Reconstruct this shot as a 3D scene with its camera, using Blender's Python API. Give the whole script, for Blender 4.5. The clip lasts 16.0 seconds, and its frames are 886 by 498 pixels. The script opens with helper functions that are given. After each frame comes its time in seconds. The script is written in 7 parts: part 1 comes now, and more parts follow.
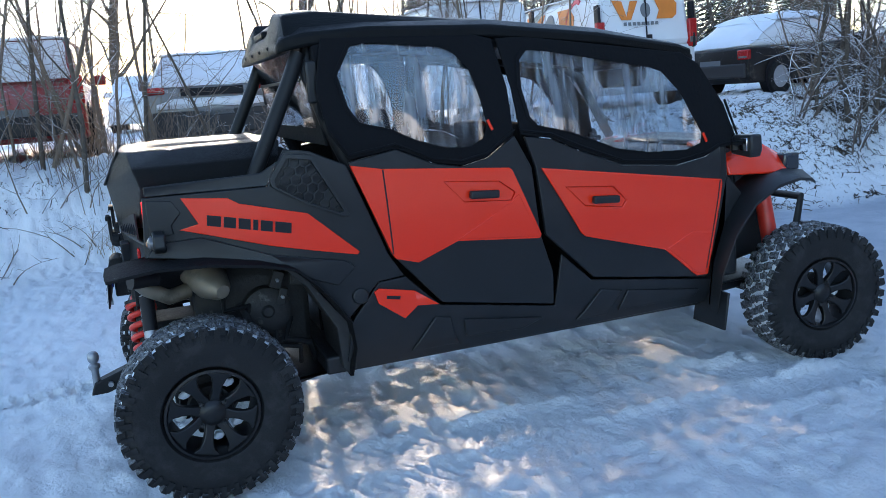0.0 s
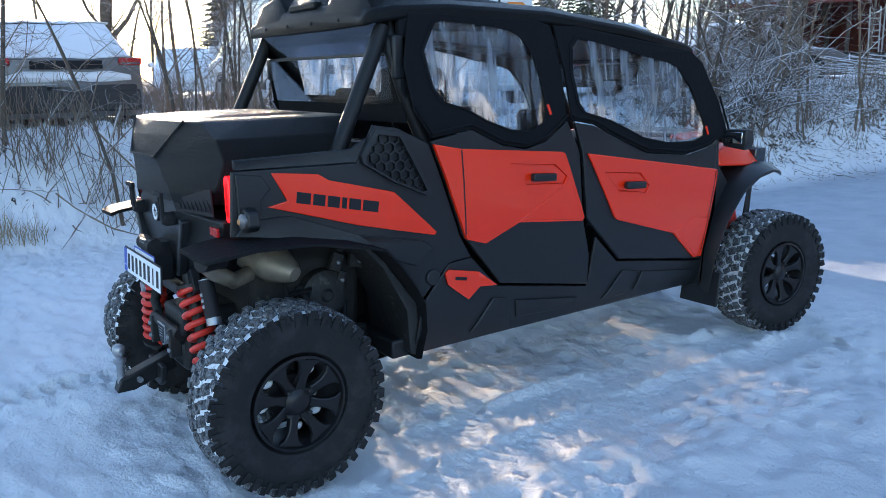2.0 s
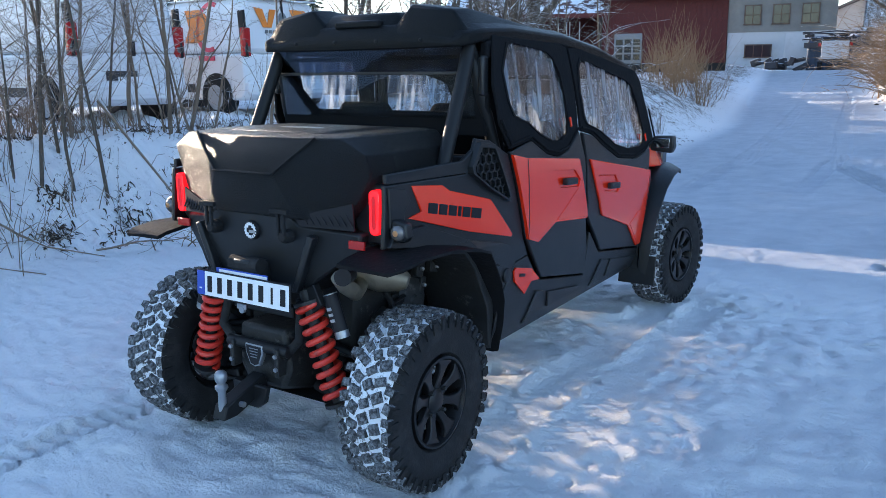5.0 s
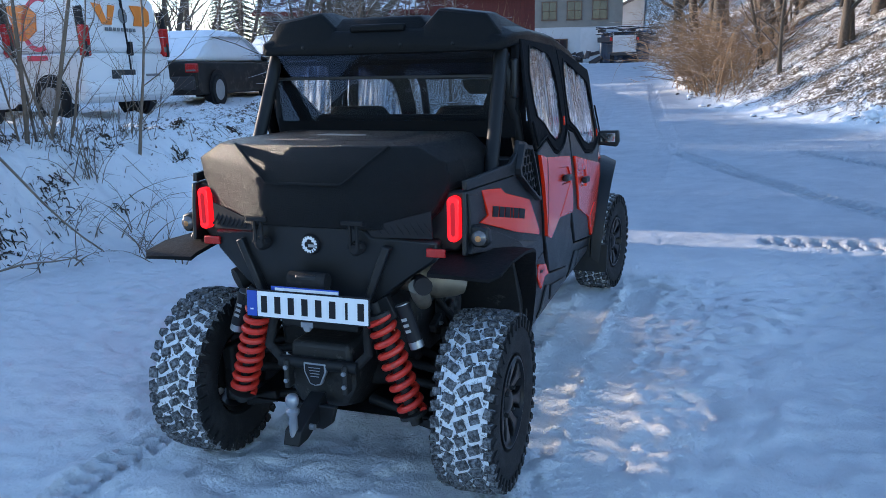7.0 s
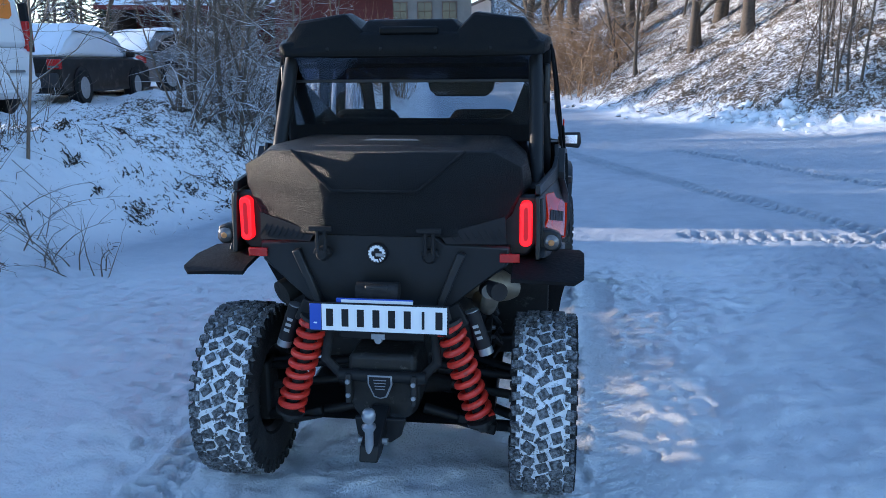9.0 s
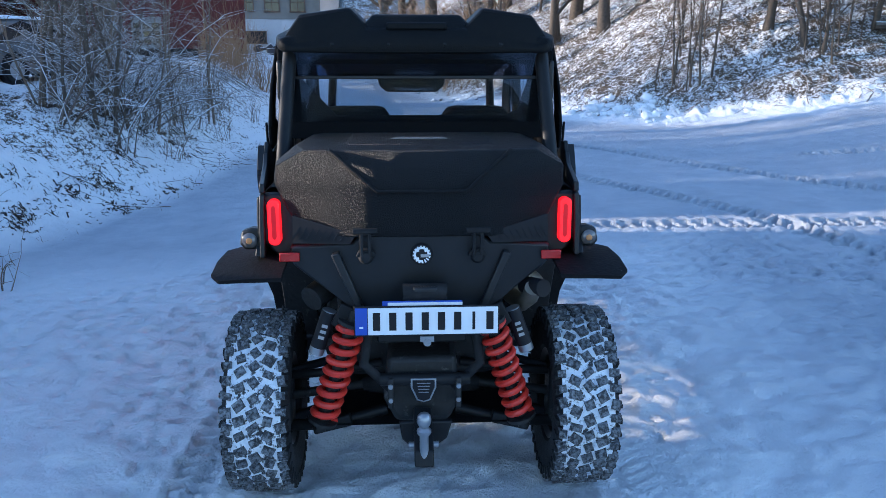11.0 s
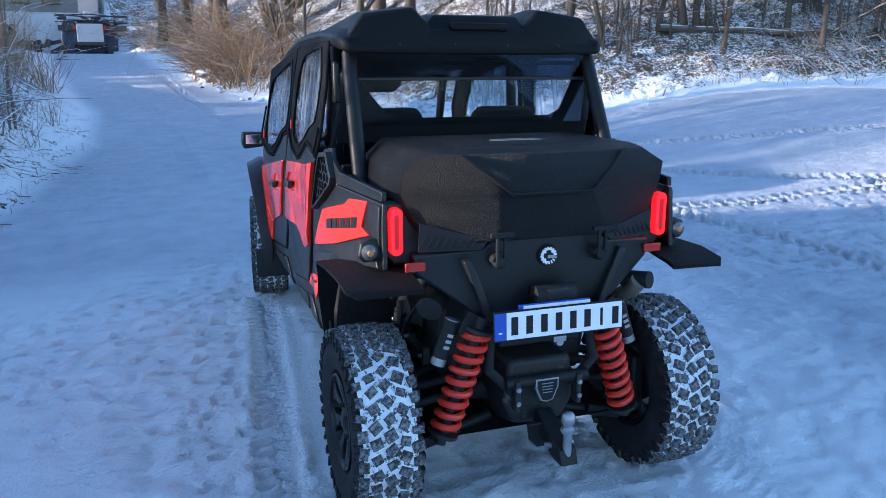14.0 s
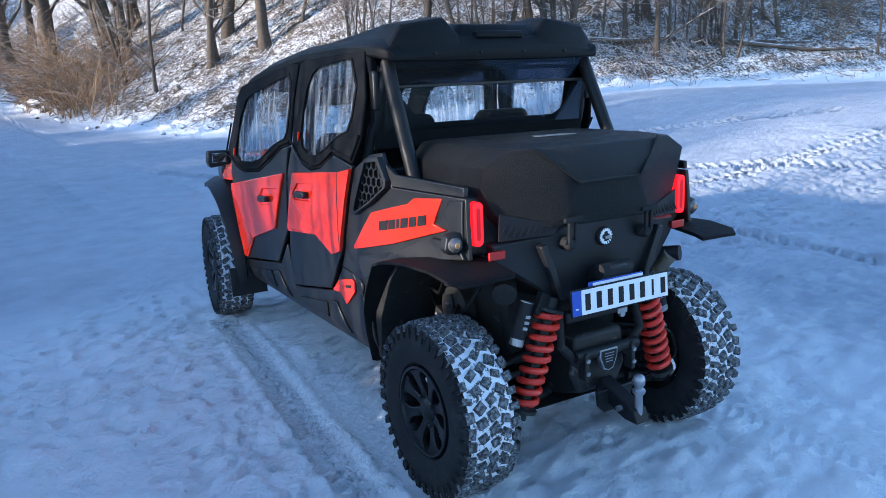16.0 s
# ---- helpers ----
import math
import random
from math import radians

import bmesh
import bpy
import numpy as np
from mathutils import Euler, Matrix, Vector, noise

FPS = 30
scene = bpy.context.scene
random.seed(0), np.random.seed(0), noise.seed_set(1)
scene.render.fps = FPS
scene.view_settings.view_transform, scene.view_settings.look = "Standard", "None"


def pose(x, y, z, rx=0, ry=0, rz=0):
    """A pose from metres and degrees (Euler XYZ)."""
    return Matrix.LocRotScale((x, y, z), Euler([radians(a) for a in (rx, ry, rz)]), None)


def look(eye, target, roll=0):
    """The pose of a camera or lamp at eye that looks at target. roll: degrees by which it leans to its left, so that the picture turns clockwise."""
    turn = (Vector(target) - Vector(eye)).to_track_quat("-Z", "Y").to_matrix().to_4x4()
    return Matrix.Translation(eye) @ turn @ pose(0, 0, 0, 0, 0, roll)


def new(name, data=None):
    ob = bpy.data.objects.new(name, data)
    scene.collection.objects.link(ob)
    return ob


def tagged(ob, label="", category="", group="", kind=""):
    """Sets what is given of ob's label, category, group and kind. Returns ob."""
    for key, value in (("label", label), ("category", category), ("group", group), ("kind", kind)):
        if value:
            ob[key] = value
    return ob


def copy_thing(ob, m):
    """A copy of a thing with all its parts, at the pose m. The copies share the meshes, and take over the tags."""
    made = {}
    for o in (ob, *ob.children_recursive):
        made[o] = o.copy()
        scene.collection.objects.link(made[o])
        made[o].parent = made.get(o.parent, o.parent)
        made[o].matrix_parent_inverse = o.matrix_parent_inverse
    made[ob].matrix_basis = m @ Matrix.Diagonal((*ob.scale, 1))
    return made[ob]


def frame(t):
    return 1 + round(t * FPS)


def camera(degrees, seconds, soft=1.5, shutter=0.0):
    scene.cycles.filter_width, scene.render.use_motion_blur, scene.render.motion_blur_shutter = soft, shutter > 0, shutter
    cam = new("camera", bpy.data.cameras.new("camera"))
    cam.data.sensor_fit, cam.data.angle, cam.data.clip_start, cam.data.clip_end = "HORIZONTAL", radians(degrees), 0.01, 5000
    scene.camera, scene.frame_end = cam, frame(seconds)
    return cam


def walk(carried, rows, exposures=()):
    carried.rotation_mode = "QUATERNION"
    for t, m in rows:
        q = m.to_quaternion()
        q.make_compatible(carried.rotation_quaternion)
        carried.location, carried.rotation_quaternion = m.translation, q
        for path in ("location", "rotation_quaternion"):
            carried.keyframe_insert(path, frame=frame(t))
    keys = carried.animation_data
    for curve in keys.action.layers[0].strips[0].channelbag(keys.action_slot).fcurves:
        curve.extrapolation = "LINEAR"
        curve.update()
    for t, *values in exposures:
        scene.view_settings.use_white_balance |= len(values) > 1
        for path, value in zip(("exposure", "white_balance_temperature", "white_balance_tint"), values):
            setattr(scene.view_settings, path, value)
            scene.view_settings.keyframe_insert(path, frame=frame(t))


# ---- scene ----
# the vehicle stands at the origin: rear axle at y = 0, nose towards +y
cam = camera(58.3, 16.0, soft=0.8)
PATH = [
    (0, (3.852, -0.121, 1.569), (2.01, 0.551, 1.173), -4.1),
    (0.5, (3.67, -0.372, 1.581), (1.881, 0.422, 1.17), -3.5),
    (1, (3.563, -0.657, 1.574), (1.834, 0.254, 1.153), -2.7),
    (1.5, (3.474, -0.954, 1.598), (1.809, 0.068, 1.168), -1.8),
    (2, (3.313, -1.168, 1.56), (1.721, -0.037, 1.131), -1.0),
    (2.5, (3.151, -1.36, 1.592), (1.633, -0.13, 1.166), -0.6),
    (3, (3.065, -1.623, 1.598), (1.623, -0.303, 1.179), -0.4),
    (3.5, (2.947, -1.919, 1.627), (1.59, -0.511, 1.206), -0.3),
    (3.7, (2.908, -1.995, 1.629), (1.584, -0.556, 1.209), -0.2),
    (5.8, (1.925, -2.601, 1.627), (1.033, -0.865, 1.187), -0.8),
    (6, (1.834, -2.605, 1.645), (0.985, -0.849, 1.201), -0.9),
    (6.5, (1.672, -2.695, 1.669), (0.93, -0.891, 1.228), -1.1),
    (7, (1.465, -2.898, 1.676), (0.82, -1.057, 1.234), -1.1),
    (7.5, (1.305, -3.001, 1.666), (0.741, -1.133, 1.224), -0.8),
    (8, (1.076, -2.986, 1.676), (0.604, -1.095, 1.227), -0.6),
    (8.5, (0.898, -2.992, 1.701), (0.517, -1.082, 1.247), -0.4),
    (9, (0.651, -3.067, 1.707), (0.374, -1.138, 1.258), -0.4),
    (9.5, (0.47, -3.143, 1.728), (0.293, -1.201, 1.282), -0.5),
    (9.7, (0.413, -3.141, 1.718), (0.277, -1.196, 1.272), -0.6),
    (11.8, (-0.35, -3.04, 1.738), (-0.119, -1.111, 1.264), 0.5),
    (12, (-0.409, -3.042, 1.753), (-0.144, -1.117, 1.28), 0.5),
    (12.5, (-0.583, -2.941, 1.724), (-0.228, -1.031, 1.249), 0.5),
    (13, (-0.773, -2.832, 1.74), (-0.327, -0.942, 1.26), 0.4),
    (13.5, (-0.977, -2.796, 1.721), (-0.44, -0.93, 1.244), 0.3),
    (14, (-1.294, -2.797, 1.736), (-0.653, -0.961, 1.265), 0.2),
    (14.5, (-1.494, -2.789, 1.73), (-0.753, -0.989, 1.269), -0.3),
    (15, (-1.701, -2.706, 1.695), (-0.865, -0.946, 1.245), -1.1),
    (15.5, (-1.899, -2.653, 1.717), (-0.977, -0.935, 1.271), -1.7),
    (16, (-2.179, -2.619, 1.702), (-1.177, -0.944, 1.266), -2.0),
]
walk(cam, [(t, look(eye, target, roll)) for t, eye, target, roll in PATH],
     exposures=[(0.0, 2.12, 6420, 15), (3.5, 2.25, 6400, 15), (6.0, 1.91, 6100, 15), (9.5, 1.78, 5600, 14), (12.5, 1.88, 5500, 14), (16.0, 1.91, 5500, 13)])

# ---- world and sun ----
SUN_AZ, SUN_EL = 170.5, 10.5
world = bpy.data.worlds.new("winter_sky")
scene.world = world
world.use_nodes = True
wn = world.node_tree.nodes
wl = world.node_tree.links
sky = wn.new("ShaderNodeTexSky")
sky.sky_type = "NISHITA"
sky.sun_disc = False
sky.sun_elevation = radians(SUN_EL)
sky.sun_rotation = radians(90 - SUN_AZ)
sky.air_density, sky.dust_density, sky.ozone_density = 1.0, 0.3, 2.0
wn["Background"].inputs["Strength"].default_value = 0.145
wl.new(sky.outputs["Color"], wn["Background"].inputs["Color"])
sun_way = Vector((math.cos(radians(SUN_AZ)) * math.cos(radians(SUN_EL)), math.sin(radians(SUN_AZ)) * math.cos(radians(SUN_EL)), math.sin(radians(SUN_EL))))
sun = new("sun", bpy.data.lights.new("sun", "SUN"))
sun.data.energy, sun.data.angle, sun.data.color = 2.5, radians(0.53), (1.0, 0.82, 0.61)
sun.matrix_world = look(sun_way * 60, (0, 0, 0))

# ---- materials ----


def material(name, colour, rough=0.6, metal=0.0, var=0.12, scale=8.0, bump=0.0, bump_scale=60.0, coat=0.0, spec=0.5, second=None, patch=(0.45, 0.6), patch_scale=3.0, emit=None, emit_strength=0.0):
    """A surface with grain at two scales; second: a colour that comes in patches."""
    m = bpy.data.materials.new(name)
    m.use_nodes = True
    n, l = m.node_tree.nodes, m.node_tree.links
    b = n["Principled BSDF"]
    co = n.new("ShaderNodeTexCoord")
    fine = n.new("ShaderNodeTexNoise")
    fine.inputs["Scale"].default_value, fine.inputs["Detail"].default_value = scale, 6
    l.new(co.outputs["Object"], fine.inputs["Vector"])
    ramp = n.new("ShaderNodeMix")
    ramp.data_type = "RGBA"
    ramp.inputs["A"].default_value = (*[c * (1 - var) for c in colour], 1)
    ramp.inputs["B"].default_value = (*[min(1, c * (1 + var)) for c in colour], 1)
    l.new(fine.outputs["Fac"], ramp.inputs["Factor"])
    out = ramp.outputs["Result"]
    if second:
        big = n.new("ShaderNodeTexNoise")
        big.inputs["Scale"].default_value, big.inputs["Detail"].default_value, big.inputs["Roughness"].default_value = patch_scale, 8, 0.65
        l.new(co.outputs["Object"], big.inputs["Vector"])
        step = n.new("ShaderNodeMapRange")
        step.inputs["From Min"].default_value, step.inputs["From Max"].default_value = patch
        l.new(big.outputs["Fac"], step.inputs["Value"])
        mix = n.new("ShaderNodeMix")
        mix.data_type = "RGBA"
        mix.inputs["B"].default_value = (*second, 1)
        l.new(step.outputs["Result"], mix.inputs["Factor"])
        l.new(out, mix.inputs["A"])
        out = mix.outputs["Result"]
    l.new(out, b.inputs["Base Color"])
    rr = n.new("ShaderNodeMapRange")
    rr.inputs["To Min"].default_value, rr.inputs["To Max"].default_value = max(0.02, rough - 0.1), min(1, rough + 0.1)
    l.new(fine.outputs["Fac"], rr.inputs["Value"])
    l.new(rr.outputs["Result"], b.inputs["Roughness"])
    b.inputs["Metallic"].default_value = metal
    b.inputs["Coat Weight"].default_value = coat
    b.inputs["Coat Roughness"].default_value = 0.06
    b.inputs["Specular IOR Level"].default_value = spec
    if bump:
        bn = n.new("ShaderNodeTexNoise")
        bn.inputs["Scale"].default_value, bn.inputs["Detail"].default_value = bump_scale, 4
        l.new(co.outputs["Object"], bn.inputs["Vector"])
        bp = n.new("ShaderNodeBump")
        bp.inputs["Strength"].default_value, bp.inputs["Distance"].default_value = bump, 0.01
        l.new(bn.outputs["Fac"], bp.inputs["Height"])
        l.new(bp.outputs["Normal"], b.inputs["Normal"])
    if emit:
        b.inputs["Emission Color"].default_value = (*emit, 1)
        b.inputs["Emission Strength"].default_value = emit_strength
    return m


def snowed(name, colour, rough=0.8, low=0.35, high=0.75, var=0.3, scale=20.0, cover=0.5, bump=0.5, bump_scale=40.0):
    """A surface on whose upward faces snow lies."""
    m = material(name, colour, rough, var=var, scale=scale, bump=bump, bump_scale=bump_scale)
    n, l = m.node_tree.nodes, m.node_tree.links
    b = n["Principled BSDF"]
    old = b.inputs["Base Color"].links[0].from_socket
    geo = n.new("ShaderNodeNewGeometry")
    sep = n.new("ShaderNodeSeparateXYZ")
    l.new(geo.outputs["Normal"], sep.inputs["Vector"])
    up = n.new("ShaderNodeMapRange")
    up.inputs["From Min"].default_value, up.inputs["From Max"].default_value = low, high
    l.new(sep.outputs["Z"], up.inputs["Value"])
    co = n.new("ShaderNodeTexCoord")
    ns = n.new("ShaderNodeTexNoise")
    ns.inputs["Scale"].default_value, ns.inputs["Detail"].default_value = 2.5, 6
    l.new(co.outputs["Object"], ns.inputs["Vector"])
    st = n.new("ShaderNodeMapRange")
    st.inputs["From Min"].default_value, st.inputs["From Max"].default_value = 0.62 - cover * 0.4, 0.68 - cover * 0.4
    l.new(ns.outputs["Fac"], st.inputs["Value"])
    mul = n.new("ShaderNodeMath")
    mul.operation = "MULTIPLY"
    l.new(up.outputs["Result"], mul.inputs[0])
    l.new(st.outputs["Result"], mul.inputs[1])
    mix = n.new("ShaderNodeMix")
    mix.data_type = "RGBA"
    mix.inputs["B"].default_value = (0.8, 0.83, 0.88, 1)
    l.new(mul.outputs["Value"], mix.inputs["Factor"])
    l.new(old, mix.inputs["A"])
    l.new(mix.outputs["Result"], b.inputs["Base Color"])
    return m


def clear(name, tint, rough=0.02, gloss=0.05, wave=0.0, wave_scale=6.0, body=0.0, body_colour=(0.6, 0.65, 0.7), stretch=(1, 1, 1)):
    """A thin see-through sheet: mostly transparent with a glossy skin; body: share of a milky film."""
    m = bpy.data.materials.new(name)
    m.use_nodes = True
    n, l = m.node_tree.nodes, m.node_tree.links
    n.remove(n["Principled BSDF"])
    tr = n.new("ShaderNodeBsdfTransparent")
    tr.inputs["Color"].default_value = (*tint, 1)
    gl = n.new("ShaderNodeBsdfGlossy")
    gl.inputs["Roughness"].default_value = rough
    gl.inputs["Color"].default_value = (0.9, 0.93, 1, 1)
    co = n.new("ShaderNodeTexCoord")
    mp = n.new("ShaderNodeMapping")
    mp.inputs["Scale"].default_value = stretch
    l.new(co.outputs["Object"], mp.inputs["Vector"])
    ns = n.new("ShaderNodeTexNoise")
    ns.inputs["Scale"].default_value, ns.inputs["Detail"].default_value = wave_scale, 2
    l.new(mp.outputs["Vector"], ns.inputs["Vector"])
    lw = n.new("ShaderNodeLayerWeight")
    lw.inputs["Blend"].default_value = 0.5
    pw = n.new("ShaderNodeMath")
    pw.operation = "POWER"
    pw.inputs[1].default_value = 4.0
    l.new(lw.outputs["Facing"], pw.inputs[0])
    fr = n.new("ShaderNodeMapRange")
    fr.inputs["To Min"].default_value, fr.inputs["To Max"].default_value = gloss, 0.9
    l.new(pw.outputs["Value"], fr.inputs["Value"])
    if wave:
        bp = n.new("ShaderNodeBump")
        bp.inputs["Strength"].default_value, bp.inputs["Distance"].default_value = wave, 0.02
        l.new(ns.outputs["Fac"], bp.inputs["Height"])
        l.new(bp.outputs["Normal"], gl.inputs["Normal"])
        l.new(bp.outputs["Normal"], lw.inputs["Normal"])
    mx = n.new("ShaderNodeMixShader")
    l.new(fr.outputs["Result"], mx.inputs["Fac"])
    l.new(tr.outputs["BSDF"], mx.inputs[1])
    l.new(gl.outputs["BSDF"], mx.inputs[2])
    out = mx.outputs["Shader"]
    if body:
        df = n.new("ShaderNodeBsdfDiffuse")
        df.inputs["Color"].default_value = (*body_colour, 1)
        tl = n.new("ShaderNodeBsdfTranslucent")
        tl.inputs["Color"].default_value = (*body_colour, 1)
        half = n.new("ShaderNodeMixShader")
        half.inputs["Fac"].default_value = 0.7
        l.new(df.outputs["BSDF"], half.inputs[1])
        l.new(tl.outputs["BSDF"], half.inputs[2])
        st = n.new("ShaderNodeMapRange")
        st.inputs["From Min"].default_value, st.inputs["From Max"].default_value = 0.42, 0.75
        st.inputs["To Max"].default_value = body
        l.new(ns.outputs["Fac"], st.inputs["Value"])
        m2 = n.new("ShaderNodeMixShader")
        l.new(st.outputs["Result"], m2.inputs["Fac"])
        l.new(out, m2.inputs[1])
        l.new(half.outputs["Shader"], m2.inputs[2])
        out = m2.outputs["Shader"]
    l.new(out, n["Material Output"].inputs["Surface"])
    return m


M_RED = material("orange_red_paint", (0.80, 0.029, 0.005), 0.22, var=0.05, scale=3, spec=0.4, coat=0.4, bump=0.25, bump_scale=3)
M_PLASTIC = material("black_plastic", (0.010, 0.011, 0.0125), 0.40, var=0.25, scale=6, bump=0.12, bump_scale=420, second=(0.017, 0.018, 0.02), patch=(0.5, 0.7), patch_scale=4, spec=0.38)
M_LID = material("grained_black_plastic", (0.0065, 0.007, 0.008), 0.38, var=0.4, scale=60, bump=0.9, bump_scale=330, spec=0.24)
M_SHELL = material("black_roof_plastic", (0.007, 0.0075, 0.008), 0.42, var=0.3, scale=30, bump=0.3, bump_scale=180, spec=0.10)
M_CLOTH = material("black_soft_top_cloth", (0.007, 0.0075, 0.009), 0.85, var=0.25, scale=14, bump=0.25, bump_scale=60, spec=0.12)
M_STEEL = material("black_coated_steel", (0.012, 0.0125, 0.0135), 0.45, spec=0.22, var=0.25, scale=20, second=(0.03, 0.03, 0.033), patch=(0.66, 0.72), patch_scale=14)
M_DIRTY = material("dusty_dark_metal", (0.022, 0.022, 0.022), 0.6, metal=0.3, var=0.5, scale=30, second=(0.11, 0.105, 0.10), patch=(0.60, 0.70), patch_scale=16, bump=0.3, bump_scale=50)
M_RUBBER = material("tyre_rubber", (0.011, 0.011, 0.012), 0.75, var=0.3, scale=30, bump=0.25, bump_scale=120, second=(0.022, 0.022, 0.023), patch=(0.5, 0.62), patch_scale=9, spec=0.3)
M_TREAD = material("snow_packed_tread", (0.02, 0.02, 0.022), 0.75, var=0.3, scale=30, bump=0.4, bump_scale=60, second=(0.30, 0.315, 0.34), patch=(0.42, 0.72), patch_scale=75)
M_GROOVE = material("packed_snow", (0.80, 0.83, 0.88), 0.8, var=0.1, scale=40, bump=0.6, bump_scale=60, second=(0.04, 0.04, 0.045), patch=(0.53, 0.60), patch_scale=38)
M_GREYPRINT = material("grey_print", (0.35, 0.35, 0.36), 0.5)
M_GUARD = material("mudguard_rubber", (0.008, 0.008, 0.009), 0.7, var=0.3, scale=30, bump=0.3, bump_scale=60, second=(0.6, 0.62, 0.66), patch=(0.74, 0.76), patch_scale=55, spec=0.12)
M_RIM = material("matt_black_alloy", (0.012, 0.012, 0.013), 0.35, metal=0.4, var=0.2, scale=15)
M_SPRING = material("red_spring_paint", (0.62, 0.035, 0.02), 0.4, var=0.2, scale=20, second=(0.28, 0.03, 0.02), patch=(0.58, 0.7), patch_scale=20)
M_SILVER = material("dull_silver_metal", (0.33, 0.34, 0.36), 0.38, metal=0.7, var=0.2, scale=25)
M_EXHAUST = material("heat_stained_steel", (0.24, 0.21, 0.165), 0.5, metal=0.6, var=0.35, scale=12, second=(0.13, 0.115, 0.09), patch=(0.5, 0.65), patch_scale=7)
M_TAIL = material("lit_red_lamp", (0.7, 0.01, 0.01), 0.25, var=0.05, emit=(1.0, 0.008, 0.012), emit_strength=0.42)
M_TAILCORE = material("dark_red_lens", (0.35, 0.005, 0.006), 0.2, var=0.1, emit=(0.8, 0.005, 0.008), emit_strength=0.12)
M_REFLECTOR = material("red_reflector", (0.42, 0.012, 0.012), 0.25, var=0.15, scale=60, bump=0.3, bump_scale=300)
M_WHITE = material("white_sheet", (0.78, 0.79, 0.81), 0.4, var=0.05, scale=10)
M_INK = material("dark_print", (0.014, 0.014, 0.017), 0.5, var=0.1, spec=0.2)
M_BLUE = material("blue_band", (0.02, 0.07, 0.42), 0.45, var=0.08)
M_LENS = material("clear_lamp_lens", (0.16, 0.15, 0.15), 0.15, metal=0.4, var=0.15, scale=60)
M_AMBER = material("amber_bulb", (0.45, 0.20, 0.07), 0.3, var=0.1)
M_WINDOW = clear("clear_vinyl", (0.88, 0.92, 0.95), 0.04, wave=0.35, wave_scale=7, body=0.56, body_colour=(0.62, 0.66, 0.72), stretch=(1, 3.0, 0.5))
M_REARPANE = clear("rear_polycarbonate", (0.88, 0.91, 0.93), 0.03, wave=0.05, wave_scale=4)
M_VISOR = clear("dark_tinted_visor", (0.30, 0.34, 0.43), 0.08, gloss=0.05, wave=0.15, wave_scale=5)
M_CARGLASS = material("dark_car_glass", (0.02, 0.024, 0.03), 0.08, var=0.2, scale=4, spec=0.7)
M_SNOW = material("lying_snow", (0.82, 0.84, 0.87), 0.75, var=0.04, scale=9, bump=0.45, bump_scale=18)
M_BARK = snowed("grey_brown_bark", (0.085, 0.066, 0.050), 0.9, 0.35, 0.8, var=0.7, scale=16, cover=0.35, bump=1.0, bump_scale=22)
M_TWIG = snowed("thin_brown_twigs", (0.17, 0.125, 0.09), 0.85, 0.4, 0.85, var=0.4, scale=6, cover=0.6, bump=0.0)
M_BRUSH = snowed("red_brown_brush", (0.27, 0.175, 0.10), 0.9, 0.55, 0.9, var=0.4, scale=5, cover=0.3, bump=0.0)
M_GRASS = snowed("dry_grass", (0.33, 0.24, 0.13), 0.9, 0.6, 0.95, var=0.3, scale=5, cover=0.2, bump=0.0)

# ---- building helpers ----


def link_mesh(name, bm, mat, parent=None, label="", smooth=False, bevel=0.0, kind=""):
    bmesh.ops.recalc_face_normals(bm, faces=bm.faces)
    me = bpy.data.meshes.new(name)
    bm.to_mesh(me)
    bm.free()
    for m in mat if isinstance(mat, (list, tuple)) else [mat]:
        me.materials.append(m)
    if smooth:
        me.shade_smooth()
        me.set_sharp_from_angle(angle=radians(38))
    ob = new(name, me)
    ob.parent = parent
    if bevel:
        b = ob.modifiers.new("edge", "BEVEL")
        b.width, b.segments, b.limit_method, b.angle_limit = bevel, 2, "ANGLE", radians(35)
        b.harden_normals = False
        me.shade_smooth()
        me.set_sharp_from_angle(angle=radians(50))
    tagged(ob, label, kind=kind)
    return ob


def part(name, bm, mat, parent, label="", smooth=False, bevel=0.0, kind=""):
    """One mesh object under a thing or a part."""
    return link_mesh(name, bm, mat, parent, label, smooth, bevel, kind)


def thing(name, label, category, group="", m=None, kind=""):
    ob = new(name)
    if m:
        ob.matrix_world = m
    return tagged(ob, label, category, group, kind)


def add_box(bm, c, s, m=None, top=1.0):
    """A box of size s about c; top: how far its upper face is drawn in."""
    vs = []
    for z in (-0.5, 0.5):
        k = top if z > 0 else 1.0
        for x, y in ((-0.5, -0.5), (0.5, -0.5), (0.5, 0.5), (-0.5, 0.5)):
            v = Vector((x * s[0] * k, y * s[1] * k, z * s[2]))
            if m:
                v = m @ v
            vs.append(bm.verts.new(v + Vector(c)))
    for f in ((3, 2, 1, 0), (4, 5, 6, 7), (0, 1, 5, 4), (1, 2, 6, 5), (2, 3, 7, 6), (3, 0, 4, 7)):
        bm.faces.new([vs[i] for i in f])
    return bm


